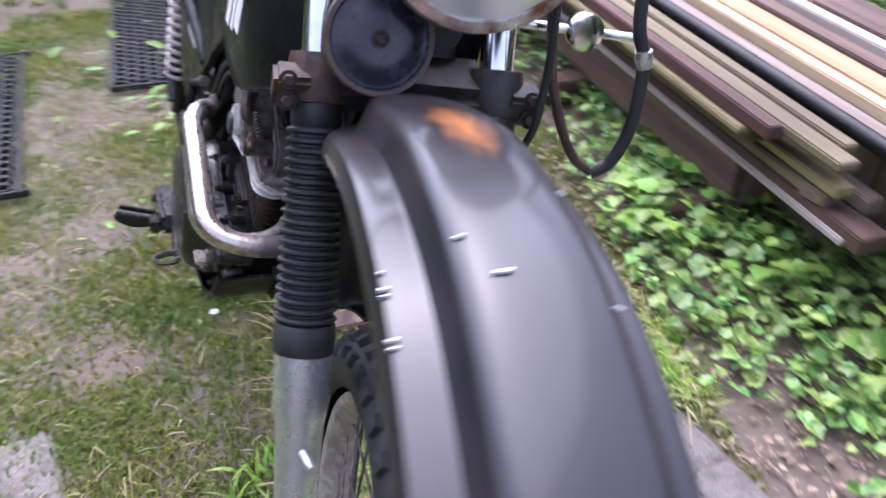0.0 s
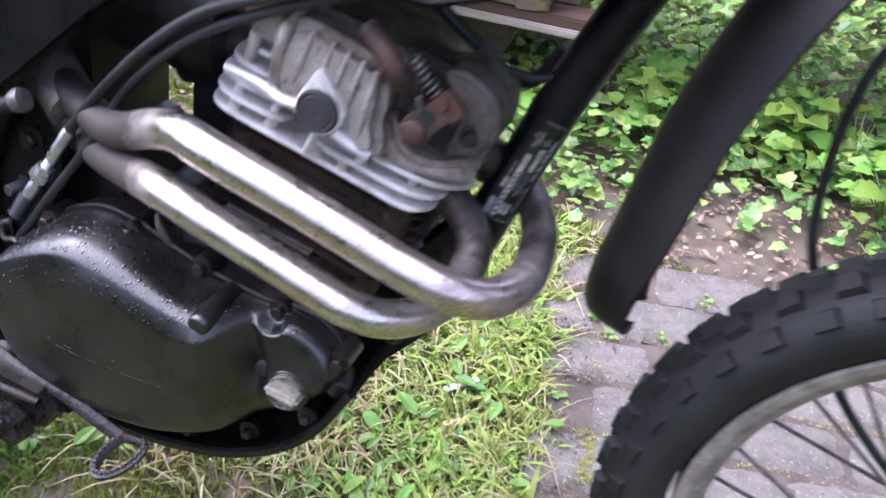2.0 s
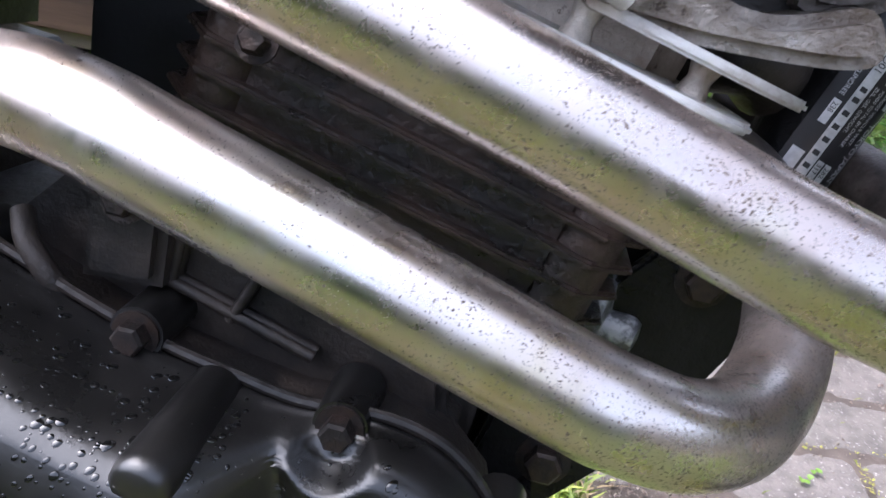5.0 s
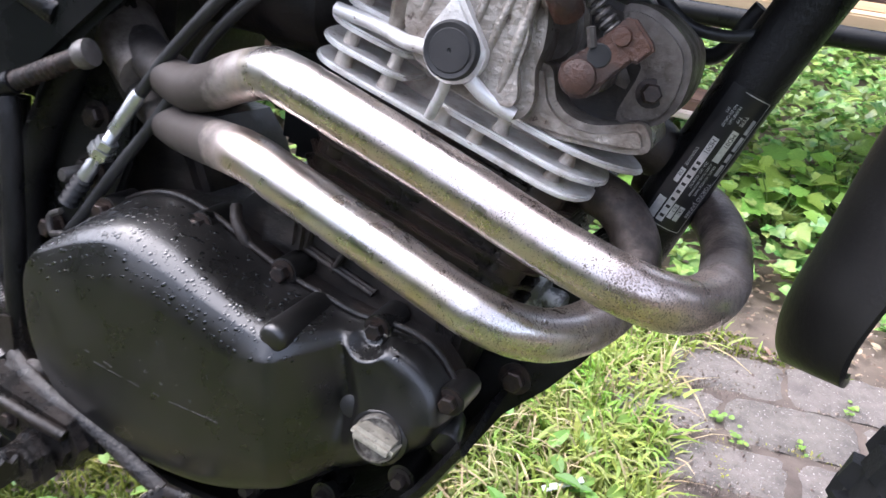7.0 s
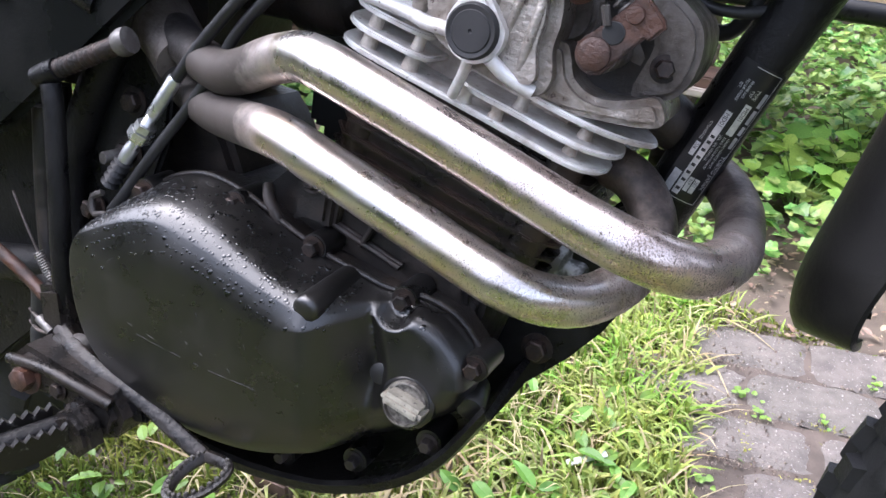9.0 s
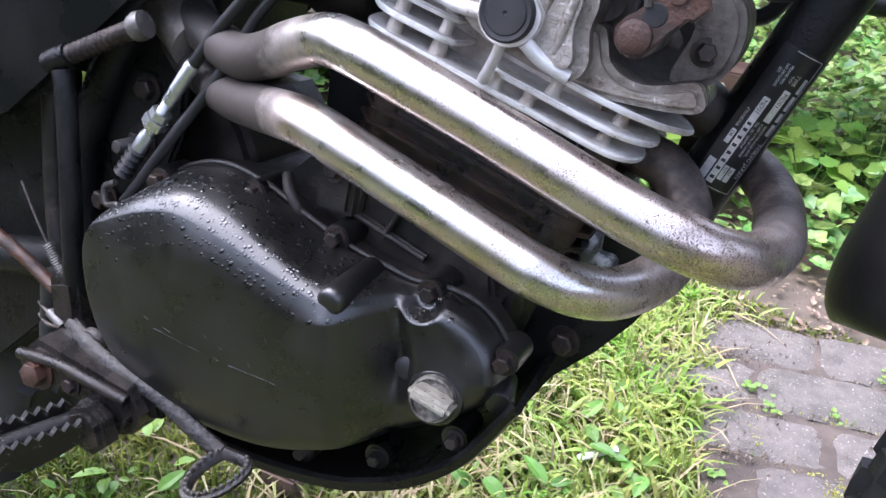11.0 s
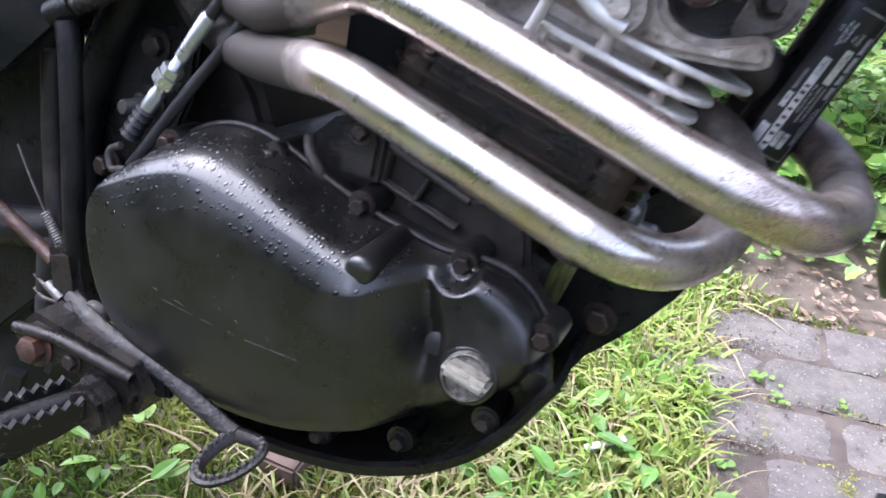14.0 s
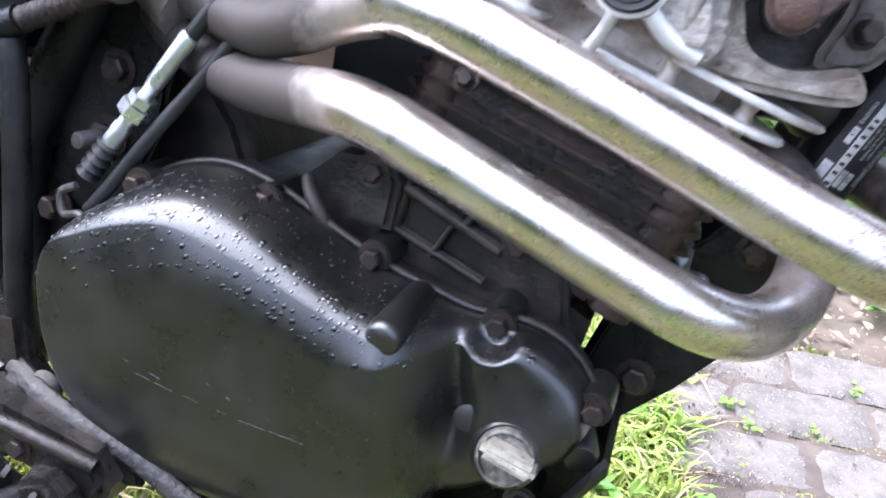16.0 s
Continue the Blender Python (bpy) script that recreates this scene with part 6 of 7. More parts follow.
PATH_TURN = radians(17)
PATH_AT = Vector((0.153, 0.639))
PATH_X, PATH_Y = Vector((math.cos(PATH_TURN), math.sin(PATH_TURN))), Vector((-math.sin(PATH_TURN), math.cos(PATH_TURN)))
PAVER = material("weathered_paver", (0.212, 0.184, 0.160), (0.125, 0.110, 0.097), 0.50, 0.85, scale=23, lo=0.34, hi=0.66, bump=1.0, bump_scale=120, random_ob=0.20, specks=(0.46, 0.42, 0.39), speck_scale=190, speck_at=0.61)


def paving():
    path = thing("pavement", "old weathered brick-paved garden path with mossy joints", "path", kind="structure")
    bed = bmesh.new()
    mid = PATH_AT + PATH_X * 1.43 - PATH_Y * 0.04
    box((3.0, 0.72, 0.03), Matrix.Translation((mid.x, mid.y, -0.0095)) @ Matrix.Rotation(PATH_TURN, 4, "Z"), 0, bed)
    part("bedding", bed, material("joint_dirt", (0.085, 0.067, 0.055), (0.14, 0.11, 0.09), 0.9, scale=12, bump=0.6, bump_scale=90), path, "dirt and moss between the bricks")
    rnd = random.Random(11)
    shapes = []
    for k in range(7):
        nx, ny = 11, 7
        verts, faces = [], []
        for j in range(ny):
            for i in range(nx):
                u, v = i / (nx - 1) * 2 - 1, j / (ny - 1) * 2 - 1
                rim = min((1 - abs(u)) * 0.1018, (1 - abs(v)) * 0.0563)
                worn = noise.noise(Vector((u * 3 + k * 7, v * 2, 1.0)))
                drop = 0.0075 * max(0.0, 1 - rim / 0.008) ** 1.6 * (0.8 + worn)
                corner = max(0.0, abs(u) + abs(v) - 1.75) * 0.03
                shift = 0.0022 * noise.noise(Vector((u * 5, v * 4, 5.0 + k))) if rim < 0.004 else 0.0
                pull = 1.0 if rim > 0.004 else 0.992
                verts.append((u * 0.1018 * pull + shift, v * 0.0563 * pull + shift, 0.025 + 0.0014 * worn + 0.0008 * noise.noise(Vector((u * 9, v * 6, k))) - drop - corner))
        for j in range(ny - 1):
            for i in range(nx - 1):
                a = j * nx + i
                faces.append((a, a + 1, a + nx + 1, a + nx))
        edge = [i for i in range(nx)] + [nx * j + nx - 1 for j in range(1, ny)] + [nx * (ny - 1) + i for i in range(nx - 2, -1, -1)] + [nx * j for j in range(ny - 2, 0, -1)]
        low = len(verts)
        for e in edge:
            verts.append((verts[e][0], verts[e][1], -0.02))
        for q in range(len(edge)):
            faces.append((edge[(q + 1) % len(edge)], edge[q], low + q, low + (q + 1) % len(edge)))
        me = bpy.data.meshes.new("brick")
        me.from_pydata(verts, [], faces)
        me.materials.append(PAVER)
        finish(me, 60)
        shapes.append(me)
    for row in range(-3, 4):
        for col in range(-1, 14):
            u = (col + (0.5 if row % 2 else 0.0)) * 0.206 + 0.108
            v = (row - 0.5) * 0.115
            if u < -0.10 + 0.05 * rnd.random() and row < 1:
                continue
            at = PATH_AT + PATH_X * u + PATH_Y * v
            if at.y < 0.30 - 0.05 * rnd.random() or at.y > 1.12:
                if at.x < 0.5:
                    continue
            ob = new("brick", rnd.choice(shapes))
            ob.parent = path
            ob.matrix_local = pose(at.x, at.y, -0.014 + rnd.uniform(-0.003, 0.003), rnd.uniform(-0.8, 0.8), rnd.uniform(-0.5, 0.5), math.degrees(PATH_TURN) + rnd.uniform(-1.5, 1.5) + (180 if rnd.random() < 0.5 else 0))
    for x, y, turn in ((-0.034, -0.397, 20), (0.12, 0.265, 15)):
        ob = new("brick", rnd.choice(shapes))
        ob.parent = path
        ob.matrix_local = pose(x, y, -0.026, 0, 0, turn)
    return path


def on_path(x, y):
    d = Vector((x, y)) - PATH_AT
    u, v = d.dot(PATH_X), d.dot(PATH_Y)
    return u > -0.075 + 0.07 * noise.noise(Vector((v * 11, 3.0, 0.0))) + 0.03 * noise.noise(Vector((v * 40, u * 40, 7.0))) and -0.30 < v < 0.36


# ---- grass ----
RANK = material("rank_grass_blade", (0.19, 0.39, 0.05), (0.46, 0.52, 0.15), 0.28, 0.42, scale=3, island=0.6, translucent=0.3, spec=0.2)
BLADE = material("grass_blade", (0.095, 0.190, 0.026), (0.240, 0.265, 0.055), 0.40, 0.55, scale=3, island=0.6, translucent=0.3, spec=0.2)
# For added grass mostly out of view, toned darker to dim its reflections.
FAR_GRASS = material("rough_grass_blade", (0.085, 0.165, 0.022), (0.17, 0.21, 0.045), 0.45, 0.6, scale=3, island=0.6, translucent=0.3, spec=0.2)
PALE = material("pale_grass_blade", (0.40, 0.45, 0.17), (0.29, 0.36, 0.10), 0.40, 0.55, scale=5, island=0.5, translucent=0.3, spec=0.2)
LAWNMOSS = material("olive_lawn_moss", (0.150, 0.165, 0.030), (0.085, 0.125, 0.022), 0.6, 0.8, scale=4, island=0.5, translucent=0.2, spec=0.2)
DRY = material("dry_grass", (0.55, 0.48, 0.28), (0.40, 0.31, 0.17), 0.6, scale=9, island=0.4, translucent=0.2, spec=0.2)


def grass(name, count, area, length, mat, seed, keep, label, width=0.0016, lean=0.7):
    rng = np.random.default_rng(seed)
    x = rng.uniform(area[0], area[1], count)
    y = rng.uniform(area[2], area[3], count)
    ok = np.array([keep(a, b, rng.random()) for a, b in zip(x, y)])
    x, y = x[ok], y[ok]
    m = len(x)
    z = np.array([ground_level(a, b) for a, b in zip(x, y)]) - 0.014
    ang = rng.uniform(0, 2 * np.pi, m)
    ln = length * rng.uniform(0.45, 1.25, m)
    le = lean * rng.uniform(0.1, 1.3, m)
    w = width * rng.uniform(0.6, 1.5, m)
    dx, dy = np.cos(ang), np.sin(ang)
    sx, sy = -dy, dx
    verts = np.zeros((m, 7, 3))
    for k, (h, out, wide) in enumerate(((0, 0, 1), (0.45, 0.28, 0.95), (0.8, 0.68, 0.7))):
        for s, col in ((-1, 2 * k), (1, 2 * k + 1)):
            verts[:, col, 0] = x + dx * ln * le * out + s * sx * w * wide
            verts[:, col, 1] = y + dy * ln * le * out + s * sy * w * wide
            verts[:, col, 2] = z + ln * h * (1 - 0.30 * le * h)
    verts[:, 6, 0], verts[:, 6, 1], verts[:, 6, 2] = x + dx * ln * le * 1.15, y + dy * ln * le * 1.15, z + ln * (1 - 0.38 * le)
    base = np.arange(m) * 7
    faces = []
    for b in base.tolist():
        faces += [(b, b + 1, b + 3, b + 2), (b + 2, b + 3, b + 5, b + 4), (b + 4, b + 5, b + 6)]
    ob = part_py(name, verts.reshape(-1, 3).tolist(), faces, mat, smooth=False)
    return tagged(ob, label, "grass", kind="stuff")


def bare(x, y):
    """Patchiness of the lawn, 0 bare to 1 thick."""
    dip = sum(d * math.exp(-((x - cx) ** 2 + (y - cy) ** 2) / r ** 2) for cx, cy, r, d in ((-0.465, 0.005, 0.06, 0.8), (-0.35, -0.345, 0.11, 0.9), (-0.235, 0.18, 0.05, 0.7), (-1.73, -0.60, 0.30, 0.9), (-0.9, -0.45, 0.2, 0.6)))
    return 0.55 - dip + 0.7 * noise.noise(Vector((x * 3.1 + 7, y * 3.1, 0.5))) + 0.35 * noise.noise(Vector((x * 9, y * 9, 2.5)))


def lawn_keep(x, y, r):
    if y > 1.05 + 0.15 * noise.noise(Vector((x * 3, 0, 9))):
        return False
    worn = 0.20 * min(1.0, max(0.0, (-0.22 - y) / 0.3)) if x > -2.2 else 0.0
    if on_path(x, y):
        return r < 0.012
    edge = 0.35 if y > 0.85 else 0.0
    return r < min(1.0, max(0.10, bare(x, y) + 0.20 - worn - edge))


def thick_keep(x, y, r):
    """Rank grass along the edge of the paving and under the engine."""
    if on_path(x, y):
        return False
    d = Vector((x, y)) - PATH_AT
    near = math.exp(-((d.dot(PATH_X) + 0.17) / 0.13) ** 2)
    clump = noise.noise(Vector((x * 15, y * 15, 4.0))) + 0.6 * noise.noise(Vector((x * 42, y * 42, 9.0)))
    return r < near * (0.12 + 1.5 * max(0.0, clump + 0.12))


# ---- leaves ----
def leaf_mesh(outline, fold=0.25, curl=0.15):
    """A lobed leaf on a stalk: a fan from the midrib, folded along it and curled at the tip."""
    left = [(x, y) for x, y in outline]
    verts, faces = [], []
    n = len(left)
    tip = left[-1][1]
    for k in range(n):
        x, y = left[k]
        drop = -curl * (y / tip) ** 2
        verts.append((0.0, y, drop))
        verts.append((x, y * 1.0, drop + fold * x))
        verts.append((-x, y, drop + fold * x))
    for k in range(n - 1):
        a, b = 3 * k, 3 * (k + 1)
        faces += [(a, a + 1, b + 1, b), (a + 2, a, b, b + 2)]
    return np.array(verts), faces


IVY_SHAPE = [(0.03, 0.06), (0.26, -0.02), (0.44, 0.08), (0.46, 0.20), (0.40, 0.30), (0.52, 0.44), (0.50, 0.52), (0.32, 0.62), (0.20, 0.80), (0.09, 0.94), (0.0, 1.0)]
ROUND_SHAPE = [(0.05, 0.0), (0.40, 0.02), (0.54, 0.22), (0.52, 0.45), (0.38, 0.72), (0.20, 0.88), (0.0, 1.0)]
LONG_SHAPE = [(0.05, 0.0), (0.17, 0.12), (0.24, 0.35), (0.22, 0.6), (0.13, 0.84), (0.0, 1.0)]
IVY = material("ivy_leaf", (0.120, 0.275, 0.072), (0.33, 0.49, 0.135), 0.24, 0.38, scale=30, island=0.75, translucent=0.3)
FRESH = material("fresh_leaf", (0.27, 0.46, 0.085), (0.17, 0.34, 0.06), 0.32, 0.45, scale=24, random_ob=0.6, translucent=0.3)
LITTER = material("leaf_litter", (0.36, 0.28, 0.19), (0.19, 0.125, 0.085), 0.7, 0.85, scale=30, island=0.6)
HEDGE = material("hedge_leaf", (0.045, 0.095, 0.022), (0.085, 0.15, 0.035), 0.4, 0.5, scale=20, island=0.6, translucent=0.25)


def leaf_field(name, places, shape, mat, label, category="leaves", fold=0.25, curl=0.18):
    """Rows of x, y, z, size, turn, tilt, roll joined into one sheet of leaves."""
    v0, f0 = leaf_mesh(shape, fold, curl)
    verts, faces = [], []
    for n, (x, y, z, size, turn, tilt, roll) in enumerate(places):
        m = np.array(Euler((tilt, roll, turn)).to_matrix())
        verts.append((v0 * size) @ m.T + (x, y, z))
        off = n * len(v0)
        faces += [tuple(i + off for i in f) for f in f0]
    ob = part_py(name, np.concatenate(verts).tolist(), faces, mat, smooth=False)
    return tagged(ob, label, category, kind="stuff")


def ivy_bed():
    rnd = random.Random(21)
    places = []
    while len(places) < 18000:
        x, y = rnd.uniform(-2.6, 2.2), rnd.uniform(1.02, 3.0)
        edge = 1.22 + 0.12 * math.sin(x * 3.1) + 0.16 * noise.noise(Vector((x * 2, 1, 4)))
        if x < -0.35:
            edge -= 0.10
        if y < edge - 0.22 or (y < edge and rnd.random() > 0.16 + 0.6 * ((y - edge + 0.22) / 0.22) ** 2):
            continue
        h = 0.02 + 0.10 * rnd.random() ** 1.6 * min(1.0, (y - edge + 0.25) / 0.45)
        places.append((x, y, h, 0.020 + 0.034 * rnd.random() ** 1.6, rnd.uniform(0, 6.28), rnd.uniform(-0.15, 0.95), rnd.uniform(-0.45, 0.45)))
    leaf_field("ivy", places, IVY_SHAPE, IVY, "green ivy leaves covering the ground", "ivy")
    litter = []
    while len(litter) < 4200:
        x, y = rnd.uniform(-1.8, 1.8), rnd.uniform(0.9, 1.62)
        if on_path(x, y) and rnd.random() > 0.05:
            continue
        litter.append((x, y, ground_level(x, y) - 0.006 + 0.012 * rnd.random(), rnd.uniform(0.006, 0.024), rnd.uniform(0, 6.28), rnd.uniform(-0.3, 0.5), rnd.uniform(-0.4, 0.4)))
    leaf_field("leaf_litter", litter, LONG_SHAPE, LITTER, "dry brown and pale fallen leaves on soil", "leaf litter", 0.3, 0.1)


def hedge():
    """Shrubs behind the timber, and unseen ones added round the garden to colour reflections."""
    rnd = random.Random(33)
    places = []
    for _ in range(15000):
        ang = rnd.uniform(0, 2 * math.pi)
        r = rnd.uniform(0, 1) ** 0.4
        side = rnd.random()
        if side < 0.5:
            x, y = rnd.uniform(-4.5, 3.5), 3.1 + 0.8 * r * rnd.random() - 0.35 * noise.noise(Vector((_ * 0.01, 0, 0)))
        elif side < 0.75:
            x, y = -3.9 - 0.9 * rnd.random(), rnd.uniform(-3.5, 3.2)
        else:
            x, y = rnd.uniform(-4.5, 3.5), -3.2 - 0.9 * rnd.random()
        top = 1.3 + 0.5 * noise.noise(Vector((x * 0.9, y * 0.9, 1.0)))
        z = top * rnd.random() ** 0.8
        places.append((x, y, z + 0.03, rnd.uniform(0.06, 0.13), rnd.uniform(0, 6.28), rnd.uniform(-0.3, 1.2), rnd.uniform(-0.6, 0.6)))
    leaf_field("hedge", places, ROUND_SHAPE, HEDGE, "dense green hedge of leafy shrubs, its west and south sides added unseen", "hedge")


STEM = material("green_stem", (0.13, 0.22, 0.05), None, 0.5, scale=20)


def weeds():
    """Broad-leaved weeds at the edge of the ivy, each with its own leaves."""
    rnd = random.Random(44)
    v0, f0 = leaf_mesh(IVY_SHAPE, 0.22, 0.22)
    leaf = bpy.data.meshes.new("leaf")
    leaf.from_pydata(v0.tolist(), [], f0)
    leaf.materials.append(FRESH)
    finish(leaf, 60)
    spots = [(-0.83, 1.36), (-0.55, 1.33), (-0.78, 1.22), (-0.32, 1.33), (-0.62, 1.15), (-0.02, 1.58), (0.10, 1.70), (0.20, 1.52), (0.03, 1.80), (0.30, 1.66), (0.45, 1.60), (0.55, 1.42), (0.00, 1.47), (0.12, 1.58)]
    for x, y in spots:
        plant = thing("broadleaf_weed", "bright green broad-leaved weed growing among ivy", "plant", pose(x, y, 0, 0, 0, rnd.uniform(0, 360)), "weeds by the timber")
        for k in range(rnd.randint(14, 20)):
            a = rnd.uniform(0, 6.28)
            h, r = rnd.uniform(0.05, 0.15), rnd.uniform(0.02, 0.11)
            foot = Vector((0, 0, -0.02))
            top = Vector((r * math.cos(a), r * math.sin(a), h))
            part("stem", tube([foot, foot.lerp(top, 0.5) + Vector((0, 0, 0.02)), top], 0.0014, 5, 3), STEM, plant)
            ob = new("leaf", leaf)
            ob.parent = plant
            s = rnd.uniform(0.030, 0.075)
            ob.matrix_local = Matrix.LocRotScale(top, Euler((rnd.uniform(-0.25, 0.6), rnd.uniform(-0.45, 0.45), a - math.pi / 2 + rnd.uniform(-0.5, 0.5))), (s, s, s))


def lawn_weeds():
    rnd = random.Random(8)
    places = []
    for cx, cy, n, spread in ((-0.075, 0.25, 34, 0.05), (-0.02, 0.55, 5, 0.05), (-0.60, 0.0, 18, 0.06), (-0.53, 0.137, 12, 0.05), (0.0, 0.40, 8, 0.05), (-0.05, 0.72, 4, 0.04), (0.02, 0.50, 8, 0.05), (-0.10, 0.42, 10, 0.06), (-0.16, 0.55, 7, 0.06), (-0.03, 0.32, 8, 0.06), (-0.42, 0.32, 14, 0.07), (-1.2, 0.1, 20, 0.12), (-0.9, -0.2, 16, 0.1), (-1.6, -0.15, 30, 0.15), (-1.9, -0.1, 40, 0.2), (-2.2, -0.2, 50, 0.25), (-2.4, 0.15, 50, 0.25)):
        for _ in range(n):
            x, y = rnd.gauss(cx, spread), rnd.gauss(cy, spread)
            places.append((x, y, 0.004 + 0.02 * rnd.random(), rnd.uniform(0.016, 0.045) * (1.15 if cx > -0.03 else 1) * (1.6 if cx < -1 else 1), rnd.uniform(0, 6.28), rnd.uniform(0.0, 0.6), rnd.uniform(-0.3, 0.3)))
    leaf_field("lawn_weeds", places, LONG_SHAPE, material("lawn_weed_leaf", (0.19, 0.36, 0.06), (0.13, 0.27, 0.045), 0.4, scale=20, island=0.5, translucent=0.25), "small green weeds in the lawn", "weeds", 0.3, 0.2)


# ---- timber ----
def timber():
    tones = {
        "brown": ((0.15, 0.085, 0.055), (0.075, 0.045, 0.035)), "lime": ((0.34, 0.30, 0.12), (0.21, 0.17, 0.085)), "maroon": ((0.13, 0.045, 0.035), (0.07, 0.035, 0.03)),
        "olive": ((0.22, 0.18, 0.085), (0.13, 0.10, 0.06)), "grey": ((0.26, 0.20, 0.165), (0.16, 0.115, 0.09)), "cream": ((0.62, 0.50, 0.30), (0.45, 0.34, 0.20)),
        "tan": ((0.46, 0.31, 0.15), (0.32, 0.20, 0.10)), "white": ((0.52, 0.46, 0.41), (0.36, 0.30, 0.26))}
    mats = {k: material("timber_" + k, a, b, 0.6, 0.8, scale=10, lo=0.35, hi=0.65, bump=0.35, bump_scale=60, stretch=(0.12, 1.6, 1.6), detail=8) for k, (a, b) in tones.items()}
    rnd = random.Random(2)

    def board(tone, y, z, wide, thick, x1, label, x0=-3.4, turn=8.0, roll=0.0):
        length = x1 - x0
        bm = box((length, wide, thick), None, 0.004)
        for v in bm.verts:
            v.co.z += 0.004 * math.sin(v.co.x * 1.3 + y * 9)
        ob = part("timber_board", bm, mats[tone])
        ob.matrix_world = pose((x0 + x1) / 2, y + math.tan(radians(turn)) * (x0 + x1) / 2, z, roll, 0, turn)
        return tagged(ob, label, "timber", "stacked timber boards")

    for x in (-2.6, -1.6, -0.75):
        ob = part("timber_bearer", box((0.10, 0.85, 0.09), None, 0.006), mats["brown"])
        ob.matrix_world = pose(x, 1.72 + 0.14 * x, 0.035, 0, 0, 8)
        tagged(ob, "dark wooden bearer under the timber stack", "timber", "timber bearers")
    board("grey", 1.520, 0.225, 0.13, 0.290, -0.62, "thick grey beam in the stack")
    board("grey", 1.660, 0.240, 0.14, 0.320, -0.45, "heavy grey beams under the upper boards")
    board("grey", 1.860, 0.240, 0.24, 0.320, -0.35, "heavy grey beams under the upper boards")
    board("brown", 1.436, 0.185, 0.036, 0.120, -0.58, "dark brown board on edge in the stack")
    board("brown", 1.470, 0.265, 0.085, 0.045, -0.150, "weathered brown plank low in the stack")
    board("white", 1.420, 0.252, 0.014, 0.020, -0.185, "thin pale batten beside a brown plank")
    board("olive", 1.455, 0.304, 0.060, 0.028, -0.285, "olive stained board end low in the stack")
    board("lime", 1.458, 0.337, 0.055, 0.026, -0.262, "yellow-green stained board end low in the stack")
    board("grey", 1.525, 0.312, 0.050, 0.040, -0.235, "grey-brown board end low in the stack")
    board("brown", 1.408, 0.360, 0.070, 0.040, -0.52, "thick brown beam in the stack")
    board("lime", 1.348, 0.385, 0.042, 0.020, -0.50, "algae-green batten in the stack")
    board("maroon", 1.366, 0.417, 0.040, 0.038, -0.42, "dark red-brown painted board")
    board("olive", 1.422, 0.422, 0.056, 0.024, -0.24, "olive-brown board with a pale end")
    board("olive", 1.470, 0.432, 0.040, 0.026, -0.30, "olive-brown board in the stack")
    board("grey", 1.582, 0.436, 0.066, 0.032, 1.2, "grey-brown weathered timber board in the stack")
    board("cream", 1.650, 0.458, 0.042, 0.036, 1.2, "pale cream new timber batten")
    board("tan", 1.728, 0.456, 0.092, 0.032, 1.2, "warm tan timber board in the stack")
    board("brown", 1.812, 0.460, 0.062, 0.036, 1.2, "brown weathered board in the stack")
    board("white", 1.876, 0.476, 0.048, 0.040, 1.2, "grey-white weathered timber batten")
    board("brown", 1.990, 0.480, 0.160, 0.042, 1.2, "wide dark brown board on top")
    pipe = part("black_pipe", tube([(-3.3, 1.526 - 3.3 * 0.1405, 0.447), (-1.0, 1.526 - 0.1405, 0.447), (1.2, 1.526 + 1.2 * 0.1405, 0.447)], 0.022, 16, 4), GLOSS)
    tagged(pipe, "long black plastic drain pipe lying on the timber", "pipe")
    for x, y, tone in ((-0.40, 1.420, "olive"), (-0.34, 1.405, "grey")):
        ob = part("timber_offcut", box((0.08, 0.06, 0.032), None, 0.004), mats[tone])
        ob.matrix_world = pose(x, y, 0.304, 0, 0, 20)
        tagged(ob, "short sawn timber offcut lying on a plank", "timber", "timber offcuts")


